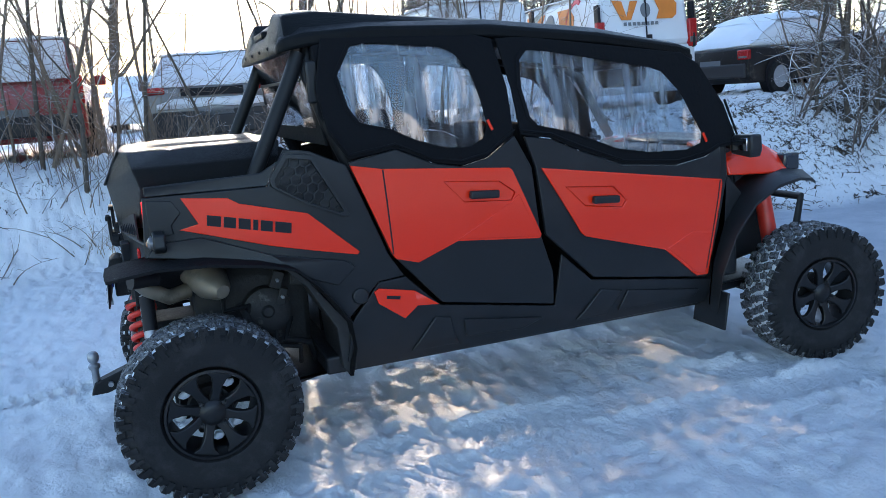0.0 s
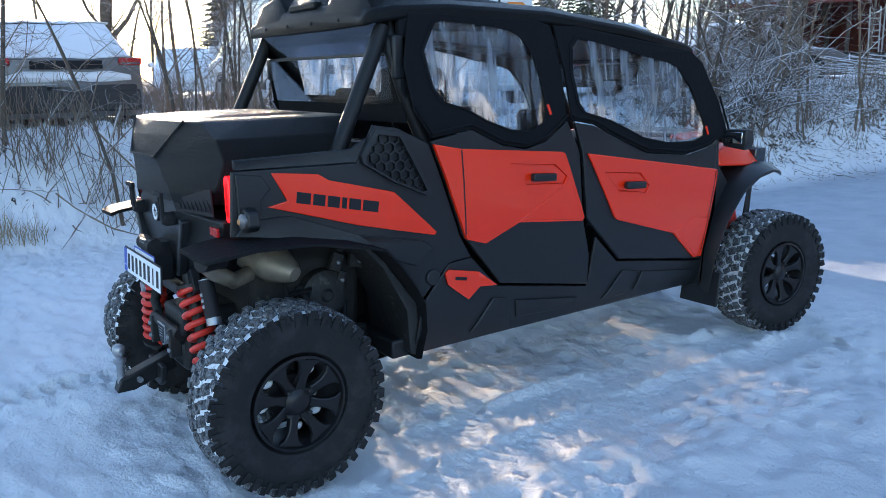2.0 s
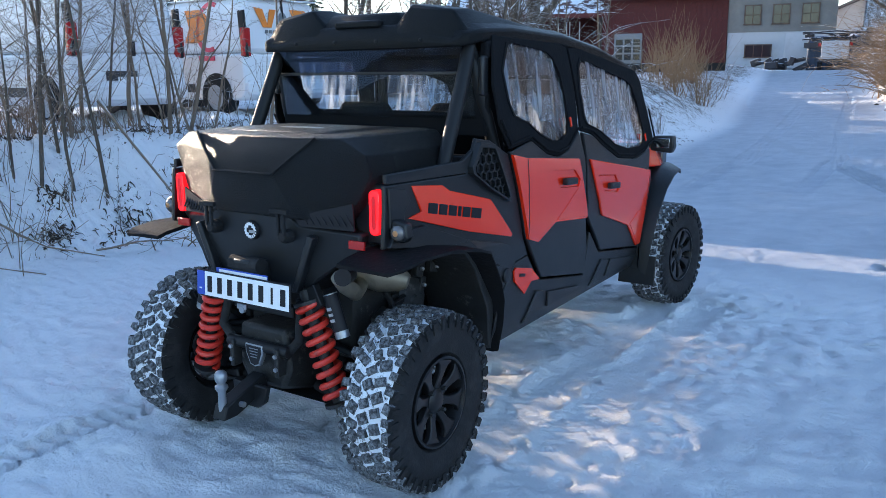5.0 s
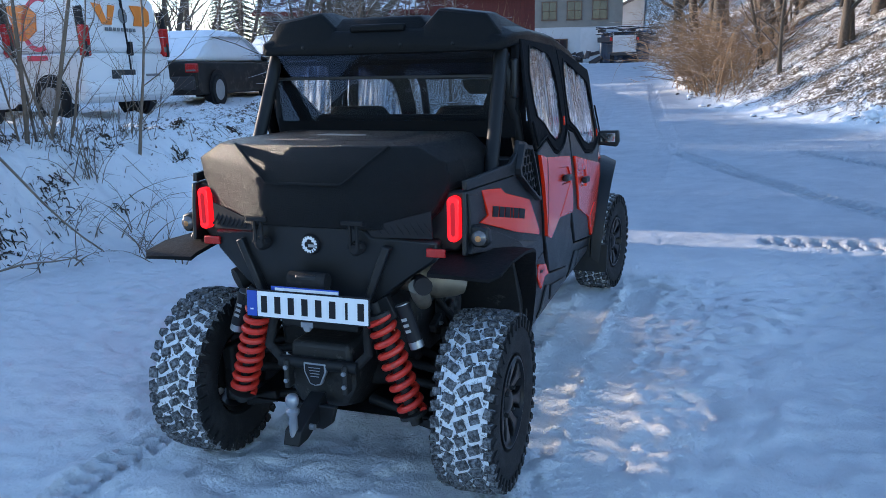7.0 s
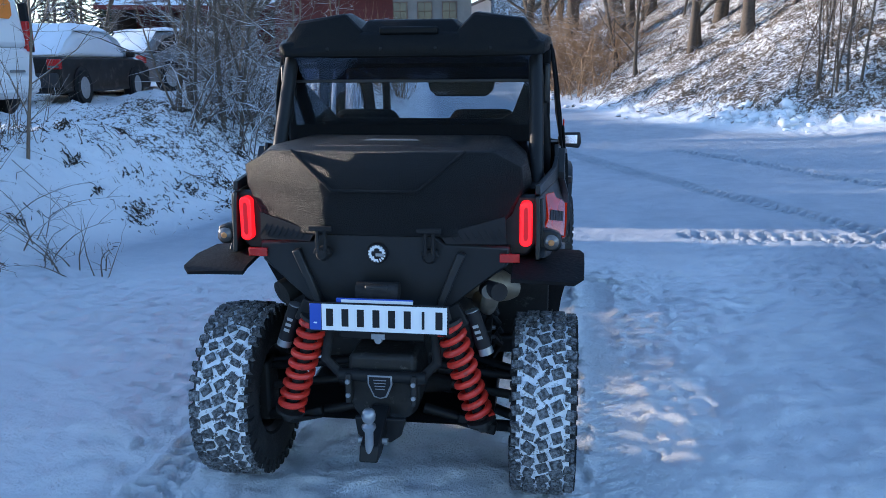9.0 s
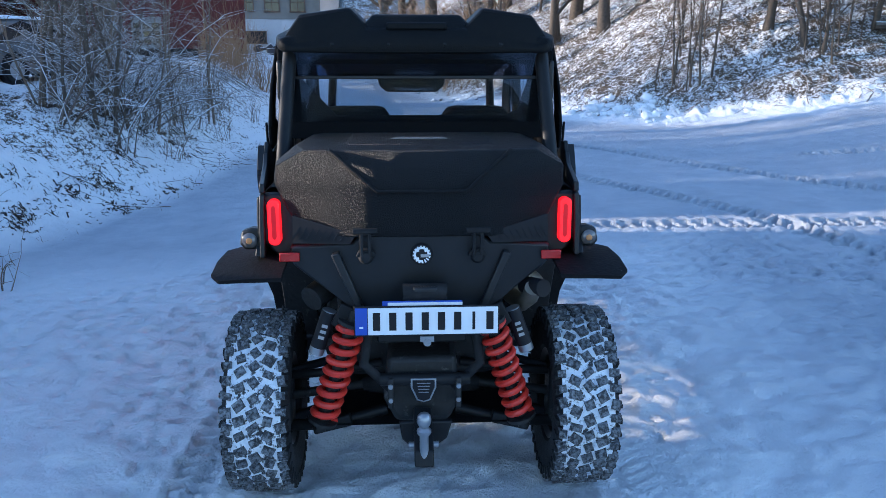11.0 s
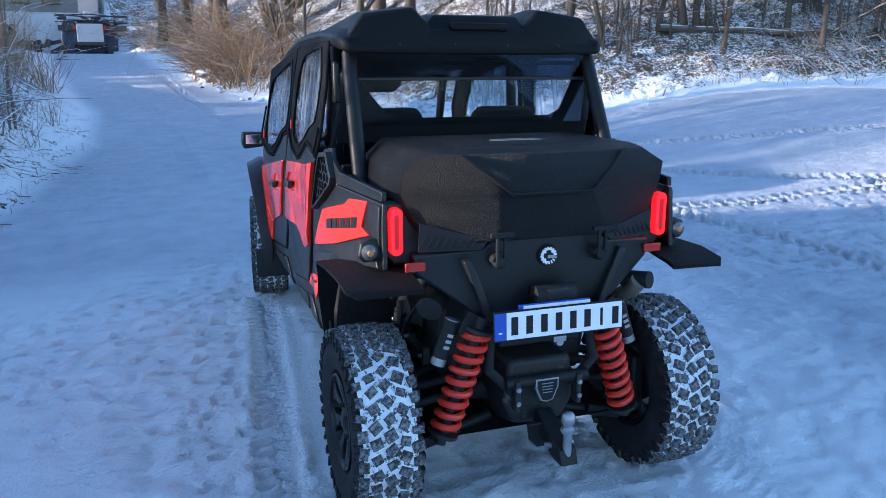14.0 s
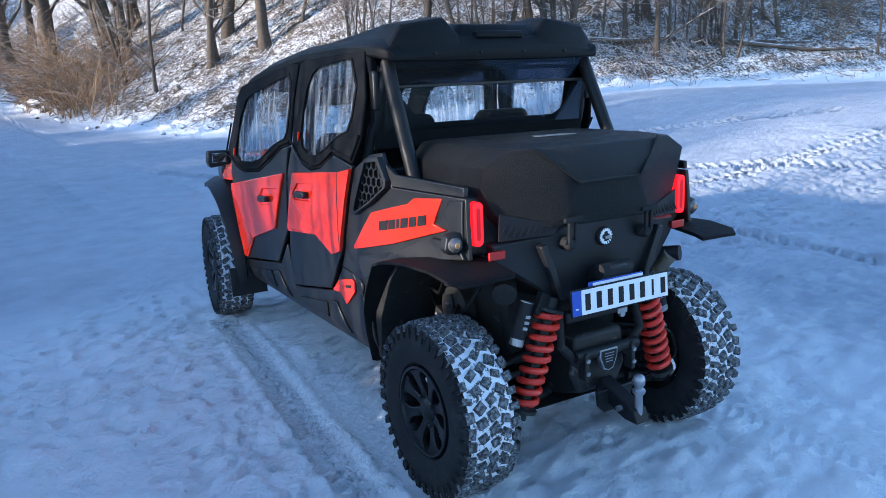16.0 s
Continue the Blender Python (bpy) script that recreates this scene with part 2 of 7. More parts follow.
def add_tube(bm, pts, r, n=8, r_end=None, cap=True):
    """A round bar along points."""
    pts = [Vector(p) for p in pts]
    r_end = r if r_end is None else r_end
    rings, side = [], None
    for i, p in enumerate(pts):
        d = (pts[min(i + 1, len(pts) - 1)] - pts[max(i - 1, 0)]).normalized()
        if side is None:
            side = d.cross(Vector((0, 0, 1)) if abs(d.z) < 0.9 else Vector((0, 1, 0))).normalized()
        side = (side - d * side.dot(d)).normalized()
        up = d.cross(side)
        k = r + (r_end - r) * i / (len(pts) - 1)
        rings.append([bm.verts.new(p + (side * math.cos(a) + up * math.sin(a)) * k) for a in (2 * math.pi * j / n for j in range(n))])
    for a, b in zip(rings, rings[1:]):
        for j in range(n):
            bm.faces.new((a[j], a[(j + 1) % n], b[(j + 1) % n], b[j]))
    if cap:
        bm.faces.new(rings[0][::-1])
        bm.faces.new(rings[-1])
    return bm


def add_lathe(bm, profile, n=32, axis="x", c=(0, 0, 0), closed=False, cap=True):
    """Turns (along, radius) pairs about an axis through c."""
    rings = []
    for a, r in profile:
        ring = []
        for j in range(n):
            t = 2 * math.pi * j / n
            p = {"x": (a, r * math.cos(t), r * math.sin(t)), "y": (r * math.cos(t), a, r * math.sin(t)), "z": (r * math.cos(t), r * math.sin(t), a)}[axis]
            ring.append(bm.verts.new(Vector(p) + Vector(c)))
        rings.append(ring)
    pairs = list(zip(rings, rings[1:])) + ([(rings[-1], rings[0])] if closed else [])
    for a, b in pairs:
        for j in range(n):
            bm.faces.new((a[j], a[(j + 1) % n], b[(j + 1) % n], b[j]))
    if cap and not closed:
        for ring in (rings[0], rings[-1]):
            if (ring[0].co - ring[n // 2].co).length > 1e-4:
                bm.faces.new(ring)
    return bm


def add_prism(bm, poly, a0, a1, axis="x"):
    """A straight prism over a polygon: (y, z) along x, (x, z) along y or (x, y) along z."""
    def at(p, a):
        return {"x": (a, p[0], p[1]), "y": (p[0], a, p[1]), "z": (p[0], p[1], a)}[axis]
    lo = [bm.verts.new(at(p, a0)) for p in poly]
    hi = [bm.verts.new(at(p, a1)) for p in poly]
    bm.faces.new(lo[::-1])
    bm.faces.new(hi)
    for i in range(len(poly)):
        j = (i + 1) % len(poly)
        bm.faces.new((lo[i], lo[j], hi[j], hi[i]))
    return bm


def add_loft(bm, rings, cap=True, closed=True):
    """Joins rings of equally many points."""
    vs = [[bm.verts.new(p) for p in r] for r in rings]
    n = len(vs[0])
    for a, b in zip(vs, vs[1:]):
        for j in range(n if closed else n - 1):
            bm.faces.new((a[j], a[(j + 1) % n], b[(j + 1) % n], b[j]))
    if cap:
        bm.faces.new(vs[0][::-1])
        bm.faces.new(vs[-1])
    return bm


def interp(table, z):
    for (z0, x0), (z1, x1) in zip(table, table[1:]):
        if z <= z1:
            k = max(0.0, (z - z0) / (z1 - z0))
            return x0 + (x1 - x0) * k
    return table[-1][1]


def sheet(outline, where, holes=(), thick=0.01, cuts=0.06, lines=()):
    """A panel cut out of a curved side: outline and holes are (a, z) polygons, where(a, z) gives the place and the
    panel grows by thick along the way that where names."""
    bm = bmesh.new()
    edges = []
    for loop in (outline, *holes):
        vs = [bm.verts.new((p[0], 0, p[1])) for p in loop]
        edges += [bm.edges.new((vs[i], vs[(i + 1) % len(vs)])) for i in range(len(vs))]
    bmesh.ops.triangle_fill(bm, use_beauty=True, use_dissolve=False, edges=edges)
    zs = [p[1] for p in outline]
    z = math.ceil(min(zs) / cuts) * cuts
    while z < max(zs):
        bmesh.ops.bisect_plane(bm, geom=bm.verts[:] + bm.edges[:] + bm.faces[:], plane_co=(0, 0, z), plane_no=(0, 0, 1), dist=1e-4)
        z += cuts
    top = {}
    for v in bm.verts:
        top[v] = (v.co.x, v.co.z)
    faces = bm.faces[:]
    out = bmesh.new()
    front = {v: out.verts.new(where(*top[v], thick)) for v in top}
    back = {v: out.verts.new(where(*top[v], 0.0)) for v in top}
    for f in faces:
        out.faces.new([front[v] for v in f.verts])
        out.faces.new([back[v] for v in reversed(f.verts)])
    for e in bm.edges:
        if len(e.link_faces) == 1:
            a, b = e.verts
            out.faces.new((front[a], front[b], back[b], back[a]))
    bm.free()
    return out


def smoothstep(a, b, x):
    k = min(1.0, max(0.0, (x - a) / (b - a)))
    return k * k * (3 - 2 * k)

# ---- ground: a snowy yard between a low bank and a wooded slope ----
BANK_TOE = [(-40, -5.5), (-5, -4.9), (0, -4.7), (3.2, -4.25), (5, -3.85), (8, -3.1), (14, -2.6), (20, -2.9), (30, -4.6), (60, -9)]
HILL_TOE = [(-4.0, 60), (-2.1, 42), (-0.5, 29), (1.1, 21.5), (2.6, 17.3), (4.6, 14.2), (8, 12.3), (13, 11), (20, 9), (40, 2), (90, -30)]


def hill_distance(x, y):
    best, sign = 1e9, 1.0
    for (x0, y0), (x1, y1) in zip(HILL_TOE, HILL_TOE[1:]):
        dx, dy = x1 - x0, y1 - y0
        k = min(1.0, max(0.0, ((x - x0) * dx + (y - y0) * dy) / (dx * dx + dy * dy)))
        ex, ey = x - x0 - k * dx, y - y0 - k * dy
        d = math.hypot(ex, ey)
        if d < best:
            best, sign = d, 1.0 if dx * ey - dy * ex > 0 else -1.0
    return best * sign


def plain(x, y):
    """The ground with no small relief."""
    d = max(0.0, min(y, 41) - 3)
    z = 0.00135 * d * d + 0.55 * smoothstep(5, 11, x) * smoothstep(-30, -2, y)
    z += 0.04 * max(-3.5, min(x, 12.0)) * smoothstep(1.5, 5.0, y)
    bank = interp(BANK_TOE, y) - x
    z += (1.0 + 0.08 * smoothstep(1.5, 4.0, y)) * smoothstep(-0.12, 1.4 + 1.1 * smoothstep(4, 9, y), bank) * (1.0 if y < 24 else max(0.3, 1 - (y - 24) / 16))
    hd = hill_distance(x, y)
    if hd > 0:
        h = 0.34 * min(hd, 1.2) + 0.58 * max(0.0, min(hd, 26) - 1.2)
        z += h * min(1.0, 0.25 + hd * 0.6) if hd < 1.25 else h
    far = math.hypot(x, y)
    if far > 70:
        z = z * max(0.25, 1 - (far - 70) / 120)
    return z


# wheel tracks: the line of one wheel, its half width and depth
TRACKS = [
    ([(-0.66, -0.1), (-0.66, 1.2), (-0.67, 3.0)], 0.12, 0.010),
    ([(0.66, -0.1), (0.66, 1.2), (0.67, 3.0)], 0.12, 0.010),
    ([(-1.0, -6), (-0.98, -1), (-0.94, 0.4), (-0.83, 1.45), (-0.75, 2.3), (-0.70, 3.0)], 0.095, 0.042),
    ([(0.98, -2), (0.99, 0.5), (0.93, 2.2), (0.98, 3.2)], 0.12, 0.013),
    ([(0.76, 11.9), (1.64, 9.56), (2.55, 7.34), (3.2, 5.9), (3.55, 4.95), (3.95, 3.64), (4.28, 2.7), (4.4, 1.8), (4.3, 0.3)], 0.16, 0.046),
    ([(2.72, 11.66), (3.72, 9.75), (4.42, 7.95), (5.43, 6.0), (6.1, 5.03), (7.0, 4.0), (7.8, 2.6)], 0.16, 0.046),
    ([(1.9, 4.75), (4.14, 4.36), (5.6, 4.30), (7.0, 4.05), (10, 3.7)], 0.15, 0.05),
    ([(6.0, 8.7), (7.0, 8.05), (7.8, 7.3), (8.6, 6.5), (10, 5.0)], 0.17, 0.05),
    ([(-0.9, 9), (-1.1, 14), (-1.6, 20), (-2.6, 30)], 0.16, 0.014),
    ([(0.6, 9), (0.5, 14), (-0.2, 20), (-1.2, 30)], 0.16, 0.014),
]


def track_at(x, y):
    """The depth of the wheel tracks at a place, and how far they have pressed the snow flat."""
    z, pressed = 0.0, 0.0
    for line, half, depth in TRACKS:
        pitch = 0.15 if depth > 0.045 else 0.095 if depth > 0.02 else 0.075
        run = 0.0
        for (x0, y0), (x1, y1) in zip(line, line[1:]):
            dx, dy = x1 - x0, y1 - y0
            ln = math.hypot(dx, dy)
            s = ((x - x0) * dx + (y - y0) * dy) / ln
            if -0.02 <= s <= ln:
                u = ((x - x0) * -dy + (y - y0) * dx) / ln
                if abs(u) < half + 0.09:
                    s += run
                    edge = smoothstep(half + 0.015, half - 0.02, abs(u))
                    lug = math.sin((s + 0.5 * abs(u)) * 2 * math.pi / pitch + (math.pi if u > 0 else 0))
                    lug = 2 * smoothstep(-0.45, 0.45, lug) - 1 if depth > 0.02 else 0.7 * lug
                    soft = 0.75 + 0.4 * noise.noise((x * 0.8, y * 0.8, 3.1))
                    pressed = max(pressed, edge)
                    z += edge * (-depth + 1.15 * depth * lug * soft)
                    z += 0.35 * depth * smoothstep(half + 0.09, half + 0.03, abs(u)) * (1 - edge)
                    break
            run += ln
    return z, pressed


def relief(x, y):
    """Footprints, lumps and wheel tracks."""
    near = 1.0 if abs(x) < 12 and -10 < y < 16 else 0.6
    hd = hill_distance(x, y)
    bank = smoothstep(-0.3, 1.5, interp(BANK_TOE, y) - x)
    rough = 1.0 + 2.2 * bank + 3.4 * smoothstep(-0.4, 1.5, hd)
    z = 0.028 * noise.noise((x * 1.1, y * 1.1, 0.3)) + 0.028 * noise.noise((x * 3.1, y * 3.1, 1.7)) + 0.022 * noise.noise((x * 6.5, y * 6.5, 4.2)) + 0.019 * noise.noise((x * 12.0, y * 12.0, 2.2)) + 0.010 * noise.noise((x * 24.0, y * 24.0, 5.2))
    trod = smoothstep(-0.25, 0.15, noise.noise((x * 0.45 + 3, y * 0.45, 7.7))) * (1 - bank)
    wx, wy = x + 0.10 * noise.noise((x * 2.2, y * 2.2, 5.5)), y + 0.10 * noise.noise((x * 2.2, y * 2.2, 8.5))
    c = noise.cell_vector((wx * 5.6, wy * 4.6, 0.5))
    fx, fy = wx * 5.6 % 1.0 - 0.3 - 0.4 * c[0], wy * 4.6 % 1.0 - 0.3 - 0.4 * c[1]
    if c[2] > -0.2:
        a = c[0] * 6.0
        ex, ey = (fx * math.cos(a) + fy * math.sin(a)) / 0.30, (fy * math.cos(a) - fx * math.sin(a)) / 0.17
        q = math.hypot(ex, ey)
        z -= 0.032 * trod * smoothstep(1.15, 0.75, q)
        z += 0.010 * trod * smoothstep(0.45, 0.0, abs(q - 1.35))
    lump = noise.noise((x * 1.9, y * 1.9, 9.0))
    z += 0.05 * max(0.0, lump - 0.15) * (rough - 1) * 0.7
    # the drive and the open yard are driven smooth
    driven = smoothstep(2.8, 5.0, y) * (1 - bank)
    z *= near * min(rough, 2.6) * (1 - 0.6 * driven)
    # a ploughed ridge with clods along the foot of the slope
    z += 0.04 * math.exp(-((hd - 0.1) / 0.55) ** 2) * max(0.0, 0.25 + noise.noise((x * 1.3, y * 1.3, 2.0)))
    z += 0.05 * max(0.0, noise.noise((x * 4.5, y * 4.5, 6.0))) * math.exp(-(hd / 0.7) ** 2)
    if hd > 0.3:
        z += 0.09 * max(0.0, noise.noise((x * 5.2, y * 5.2, 12.0))) + 0.10 * max(0.0, noise.noise((x * 2.3, y * 2.3, 14.0)))
    dip, pressed = track_at(x, y)
    return z * (1 - 0.93 * pressed) + dip


def ground_z(x, y):
    return plain(x, y) + relief(x, y)


def steps(*runs):
    out = []
    for a, b, s in runs:
        n = max(1, round((b - a) / s))
        out += [a + (b - a) * i / n for i in range(n)]
    return out + [runs[-1][1]]


def build_ground():
    xs = steps((-600, -150, 75), (-150, -60, 15), (-60, -22, 3), (-22, -9, 0.5), (-9, -7, 0.14), (-7, -5, 0.06), (-5, -1.3, 0.042), (-1.3, -0.5, 0.025), (-0.5, 0.5, 0.05), (0.5, 1.5, 0.028), (1.5, 2.4, 0.045), (2.4, 9, 0.031), (9, 16, 0.16), (16, 32, 0.6), (32, 80, 4), (80, 200, 20), (200, 600, 80))
    ys = steps((-600, -150, 75), (-150, -50, 15), (-50, -16, 3), (-16, -6, 0.5), (-6, -2.8, 0.10), (-2.8, -1.6, 0.03), (-1.6, 3.2, 0.02), (3.2, 4.4, 0.03), (4.4, 8.0, 0.028), (8, 12, 0.045), (12, 16, 0.08), (16, 26, 0.14), (26, 45, 0.6), (45, 80, 3), (80, 200, 20), (200, 600, 80))
    vs = [(x, y, ground_z(x, y)) for y in ys for x in xs]
    n = len(xs)
    fs = [(j * n + i, j * n + i + 1, (j + 1) * n + i + 1, (j + 1) * n + i) for j in range(len(ys) - 1) for i in range(n - 1)]
    me = bpy.data.meshes.new("ground")
    me.from_pydata(vs, [], fs)
    me.shade_smooth()
    me.materials.append(M_GROUND)
    return tagged(new("ground", me), "trodden white snow with wheel tracks and footprints", "ground", kind="structure")


def ground_material():
    """Snow with soil, leaves and stalks showing through on the slopes."""
    m = bpy.data.materials.new("trodden_snow")
    m.use_nodes = True
    n, l = m.node_tree.nodes, m.node_tree.links
    b = n["Principled BSDF"]
    geo = n.new("ShaderNodeNewGeometry")
    def tex(scale, detail=6, rough=0.6):
        t = n.new("ShaderNodeTexNoise")
        t.inputs["Scale"].default_value, t.inputs["Detail"].default_value, t.inputs["Roughness"].default_value = scale, detail, rough
        l.new(geo.outputs["Position"], t.inputs["Vector"])
        return t.outputs["Fac"]
    def band(v, a, b2, lo=0.0, hi=1.0):
        r = n.new("ShaderNodeMapRange")
        r.inputs["From Min"].default_value, r.inputs["From Max"].default_value = a, b2
        r.inputs["To Min"].default_value, r.inputs["To Max"].default_value = lo, hi
        l.new(v, r.inputs["Value"])
        return r.outputs["Result"]
    def times(a, b2):
        k = n.new("ShaderNodeMath")
        k.operation = "MULTIPLY"
        l.new(a, k.inputs[0])
        l.new(b2, k.inputs[1])
        return k.outputs["Value"]
    def blend(f, a, b2):
        k = n.new("ShaderNodeMix")
        k.data_type = "RGBA"
        l.new(f, k.inputs["Factor"])
        for s, v in (("A", a), ("B", b2)):
            if isinstance(v, tuple):
                k.inputs[s].default_value = (*v, 1)
            else:
                l.new(v, k.inputs[s])
        return k.outputs["Result"]
    snow = blend(tex(1.3), (0.85, 0.87, 0.90), (0.90, 0.915, 0.935))
    at = n.new("ShaderNodeAttribute")
    at.attribute_name = "bare"
    soil = blend(tex(14), (0.04, 0.03, 0.02), (0.13, 0.095, 0.06))
    lift = n.new("ShaderNodeMath")
    lift.operation = "MULTIPLY_ADD"
    l.new(at.outputs["Fac"], lift.inputs[0])
    lift.inputs[1].default_value = 0.192
    def add(a, b2, k):
        m2 = n.new("ShaderNodeMath")
        m2.operation = "MULTIPLY_ADD"
        l.new(b2, m2.inputs[0])
        m2.inputs[1].default_value = k
        l.new(a, m2.inputs[2])
        return m2.outputs["Value"]
    l.new(add(add(tex(15, 6, 0.85), tex(1.1, 3), 0.25), tex(4.5, 4), 0.30), lift.inputs[2])
    spots = times(band(lift.outputs["Value"], 0.925, 0.95), band(at.outputs["Fac"], 0.03, 0.15))
    col = blend(spots, snow, soil)
    # brownish icy slush where wheels and boots have pressed the snow
    col = blend(times(band(tex(0.9, 3), 0.5, 0.8), band(tex(23, 4), 0.45, 0.7, 0, 0.06)), col, (0.62, 0.60, 0.60))
    # packed snow of yard and drive, with the shade there put into its colour
    packed_shade = n.new("ShaderNodeAttribute")
    packed_shade.attribute_name = "packed_shade"
    col = blend(times(packed_shade.outputs["Fac"], band(tex(2.6, 5), 0.3, 0.7, 0.75, 1.0)), col, (0.39, 0.43, 0.495))
    # polished grey ice where a wheel has spun
    ice = n.new("ShaderNodeAttribute")
    ice.attribute_name = "ice"
    col = blend(times(ice.outputs["Fac"], band(tex(5, 4), 0.35, 0.6, 0.25, 0.9)), col, (0.42, 0.45, 0.50))
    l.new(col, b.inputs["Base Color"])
    l.new(band(tex(6), 0.3, 0.7, 0.55, 0.8), b.inputs["Roughness"])
    b.inputs["Specular IOR Level"].default_value = 0.35
    bp = n.new("ShaderNodeBump")
    bp.inputs["Strength"].default_value, bp.inputs["Distance"].default_value = 0.85, 0.05
    l.new(tex(11, 10, 0.74), bp.inputs["Height"])
    b2 = n.new("ShaderNodeBump")
    b2.inputs["Strength"].default_value, b2.inputs["Distance"].default_value = 0.8, 0.014
    l.new(tex(70, 4), b2.inputs["Height"])
    l.new(bp.outputs["Normal"], b2.inputs["Normal"])
    l.new(b2.outputs["Normal"], b.inputs["Normal"])
    return m


M_GROUND = ground_material()
ground = build_ground()


ICE = [((-1.74, 17.86), (-0.88, 15.6), 0.16), ((-0.75, 15.3), (-0.17, 13.9), 0.18), ((-0.5, 22.4), (0.03, 18.7), 0.22)]


def mark_bare(ob):
    """How much soil shows through: on the slope and the bank, least on the yard."""
    at = ob.data.attributes.new("bare", "FLOAT", "POINT")
    vals = []
    for v in ob.data.vertices:
        x, y = v.co.x, v.co.y
        hd = hill_distance(x, y)
        bank = interp(BANK_TOE, y) - x
        vals.append(min(1.0, smoothstep(0.1, 1.3, hd) + (0.26 + 0.52 * smoothstep(5, 10, y)) * smoothstep(0.1, 1.4, bank) * (1 - 0.6 * smoothstep(3, 6, bank))))
    at.data.foreach_set("value", vals)
    # where the yard's snow takes on the packed, shade-toned colour
    at = ob.data.attributes.new("packed_shade", "FLOAT", "POINT")
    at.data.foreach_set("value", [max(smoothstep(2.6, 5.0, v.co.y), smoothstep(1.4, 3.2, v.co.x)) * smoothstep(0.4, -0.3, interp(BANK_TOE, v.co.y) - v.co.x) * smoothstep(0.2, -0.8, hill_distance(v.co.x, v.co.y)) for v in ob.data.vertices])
    at = ob.data.attributes.new("ice", "FLOAT", "POINT")
    vals = []
    for v in ob.data.vertices:
        x, y, best = v.co.x, v.co.y, 0.0
        if 12 < y < 24 and -3 < x < 1.5:
            for (x0, y0), (x1, y1), half in ICE:
                dx, dy = x1 - x0, y1 - y0
                k = min(1.0, max(0.0, ((x - x0) * dx + (y - y0) * dy) / (dx * dx + dy * dy)))
                best = max(best, smoothstep(half, half * 0.5, math.hypot(x - x0 - k * dx, y - y0 - k * dy)))
        vals.append(best)
    at.data.foreach_set("value", vals)


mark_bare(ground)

# ---- the four-seat side-by-side vehicle ----
SIDE = [(0.30, 0.585), (0.39, 0.60), (0.47, 0.632), (0.60, 0.645), (0.80, 0.662), (0.95, 0.672), (1.15, 0.672), (1.30, 0.664), (1.45, 0.65), (1.65, 0.625), (1.80, 0.602), (1.95, 0.55)]


def on_side(s, extra=0.0):
    """Places on the vehicle's flank, s = 1 right, -1 left."""
    return lambda a, z, t: (s * (interp(SIDE, z) + extra + t - 0.06 * smoothstep(2.2, 2.9, a) * smoothstep(1.1, 1.5, z) - 0.085 * smoothstep(0.55, -0.15, a) * smoothstep(0.85, 1.0, z)), a, z)


utv = thing("utility_vehicle", "orange-red and black four-seat off-road utility vehicle standing on snow", "utility vehicle")

DOOR_REAR = [(0.655, 1.30), (0.80, 0.90), (1.02, 0.648), (1.575, 0.548), (1.572, 0.70), (1.505, 0.90), (1.478, 1.20), (1.405, 1.345), (1.27, 1.26), (1.15, 1.235), (1.02, 1.26), (0.86, 1.335)]
DOOR_FRONT = [(1.455, 1.335), (1.498, 1.20), (1.535, 0.885), (1.79, 0.645), (2.44, 0.548), (2.50, 0.80), (2.505, 1.20), (2.42, 1.155), (2.25, 1.13), (1.95, 1.16), (1.72, 1.25), (1.58, 1.315)]
RED_REAR = [(0.655, 1.288), (0.785, 1.262), (1.36, 1.21), (1.375, 1.20), (1.505, 0.895), (1.495, 0.878), (1.10, 0.918), (0.915, 0.848), (0.815, 0.878), (0.80, 0.905)]
RED_FRONT = [(1.52, 1.192), (2.50, 1.04), (2.505, 1.02), (2.44, 0.565), (2.375, 0.565), (2.18, 0.727), (1.735, 0.853), (1.715, 0.87)]
POCKET_REAR = [(1.05, 1.182), (1.31, 1.158), (1.385, 1.10), (1.365, 1.065), (1.14, 1.082)]
POCKET_FRONT = [(1.64, 1.093), (1.885, 1.07), (1.955, 1.0), (1.93, 0.968), (1.735, 0.998)]
WIN_REAR = [(0.715, 1.765), (0.78, 1.775), (1.10, 1.742), (1.16, 1.715), (1.225, 1.64), (1.262, 1.52), (1.285, 1.40), (1.26, 1.345), (1.19, 1.312), (1.08, 1.32), (0.95, 1.365), (0.84, 1.42), (0.715, 1.455), (0.675, 1.52), (0.645, 1.65)]
WIN_FRONT = [(1.50, 1.71), (1.60, 1.70), (2.13, 1.60), (2.20, 1.575), (2.30, 1.47), (2.41, 1.27), (2.40, 1.225), (2.31, 1.198), (2.10, 1.205), (1.92, 1.24), (1.80, 1.29), (1.69, 1.335), (1.52, 1.38), (1.485, 1.42), (1.455, 1.55), (1.462, 1.67)]
CLOTH_REAR = [(0.60, 1.80), (1.26, 1.785), (1.345, 1.765), (1.395, 1.55), (1.405, 1.35), (1.27, 1.262), (1.15, 1.24), (1.02, 1.262), (0.86, 1.337), (0.66, 1.31), (0.585, 1.42), (0.555, 1.60)]
CLOTH_FRONT = [(1.365, 1.765), (1.50, 1.765), (2.32, 1.655), (2.42, 1.60), (2.56, 1.40), (2.62, 1.20), (2.50, 1.19), (2.42, 1.16), (2.25, 1.135), (1.95, 1.165), (1.72, 1.255), (1.58, 1.32), (1.44, 1.345), (1.415, 1.55)]
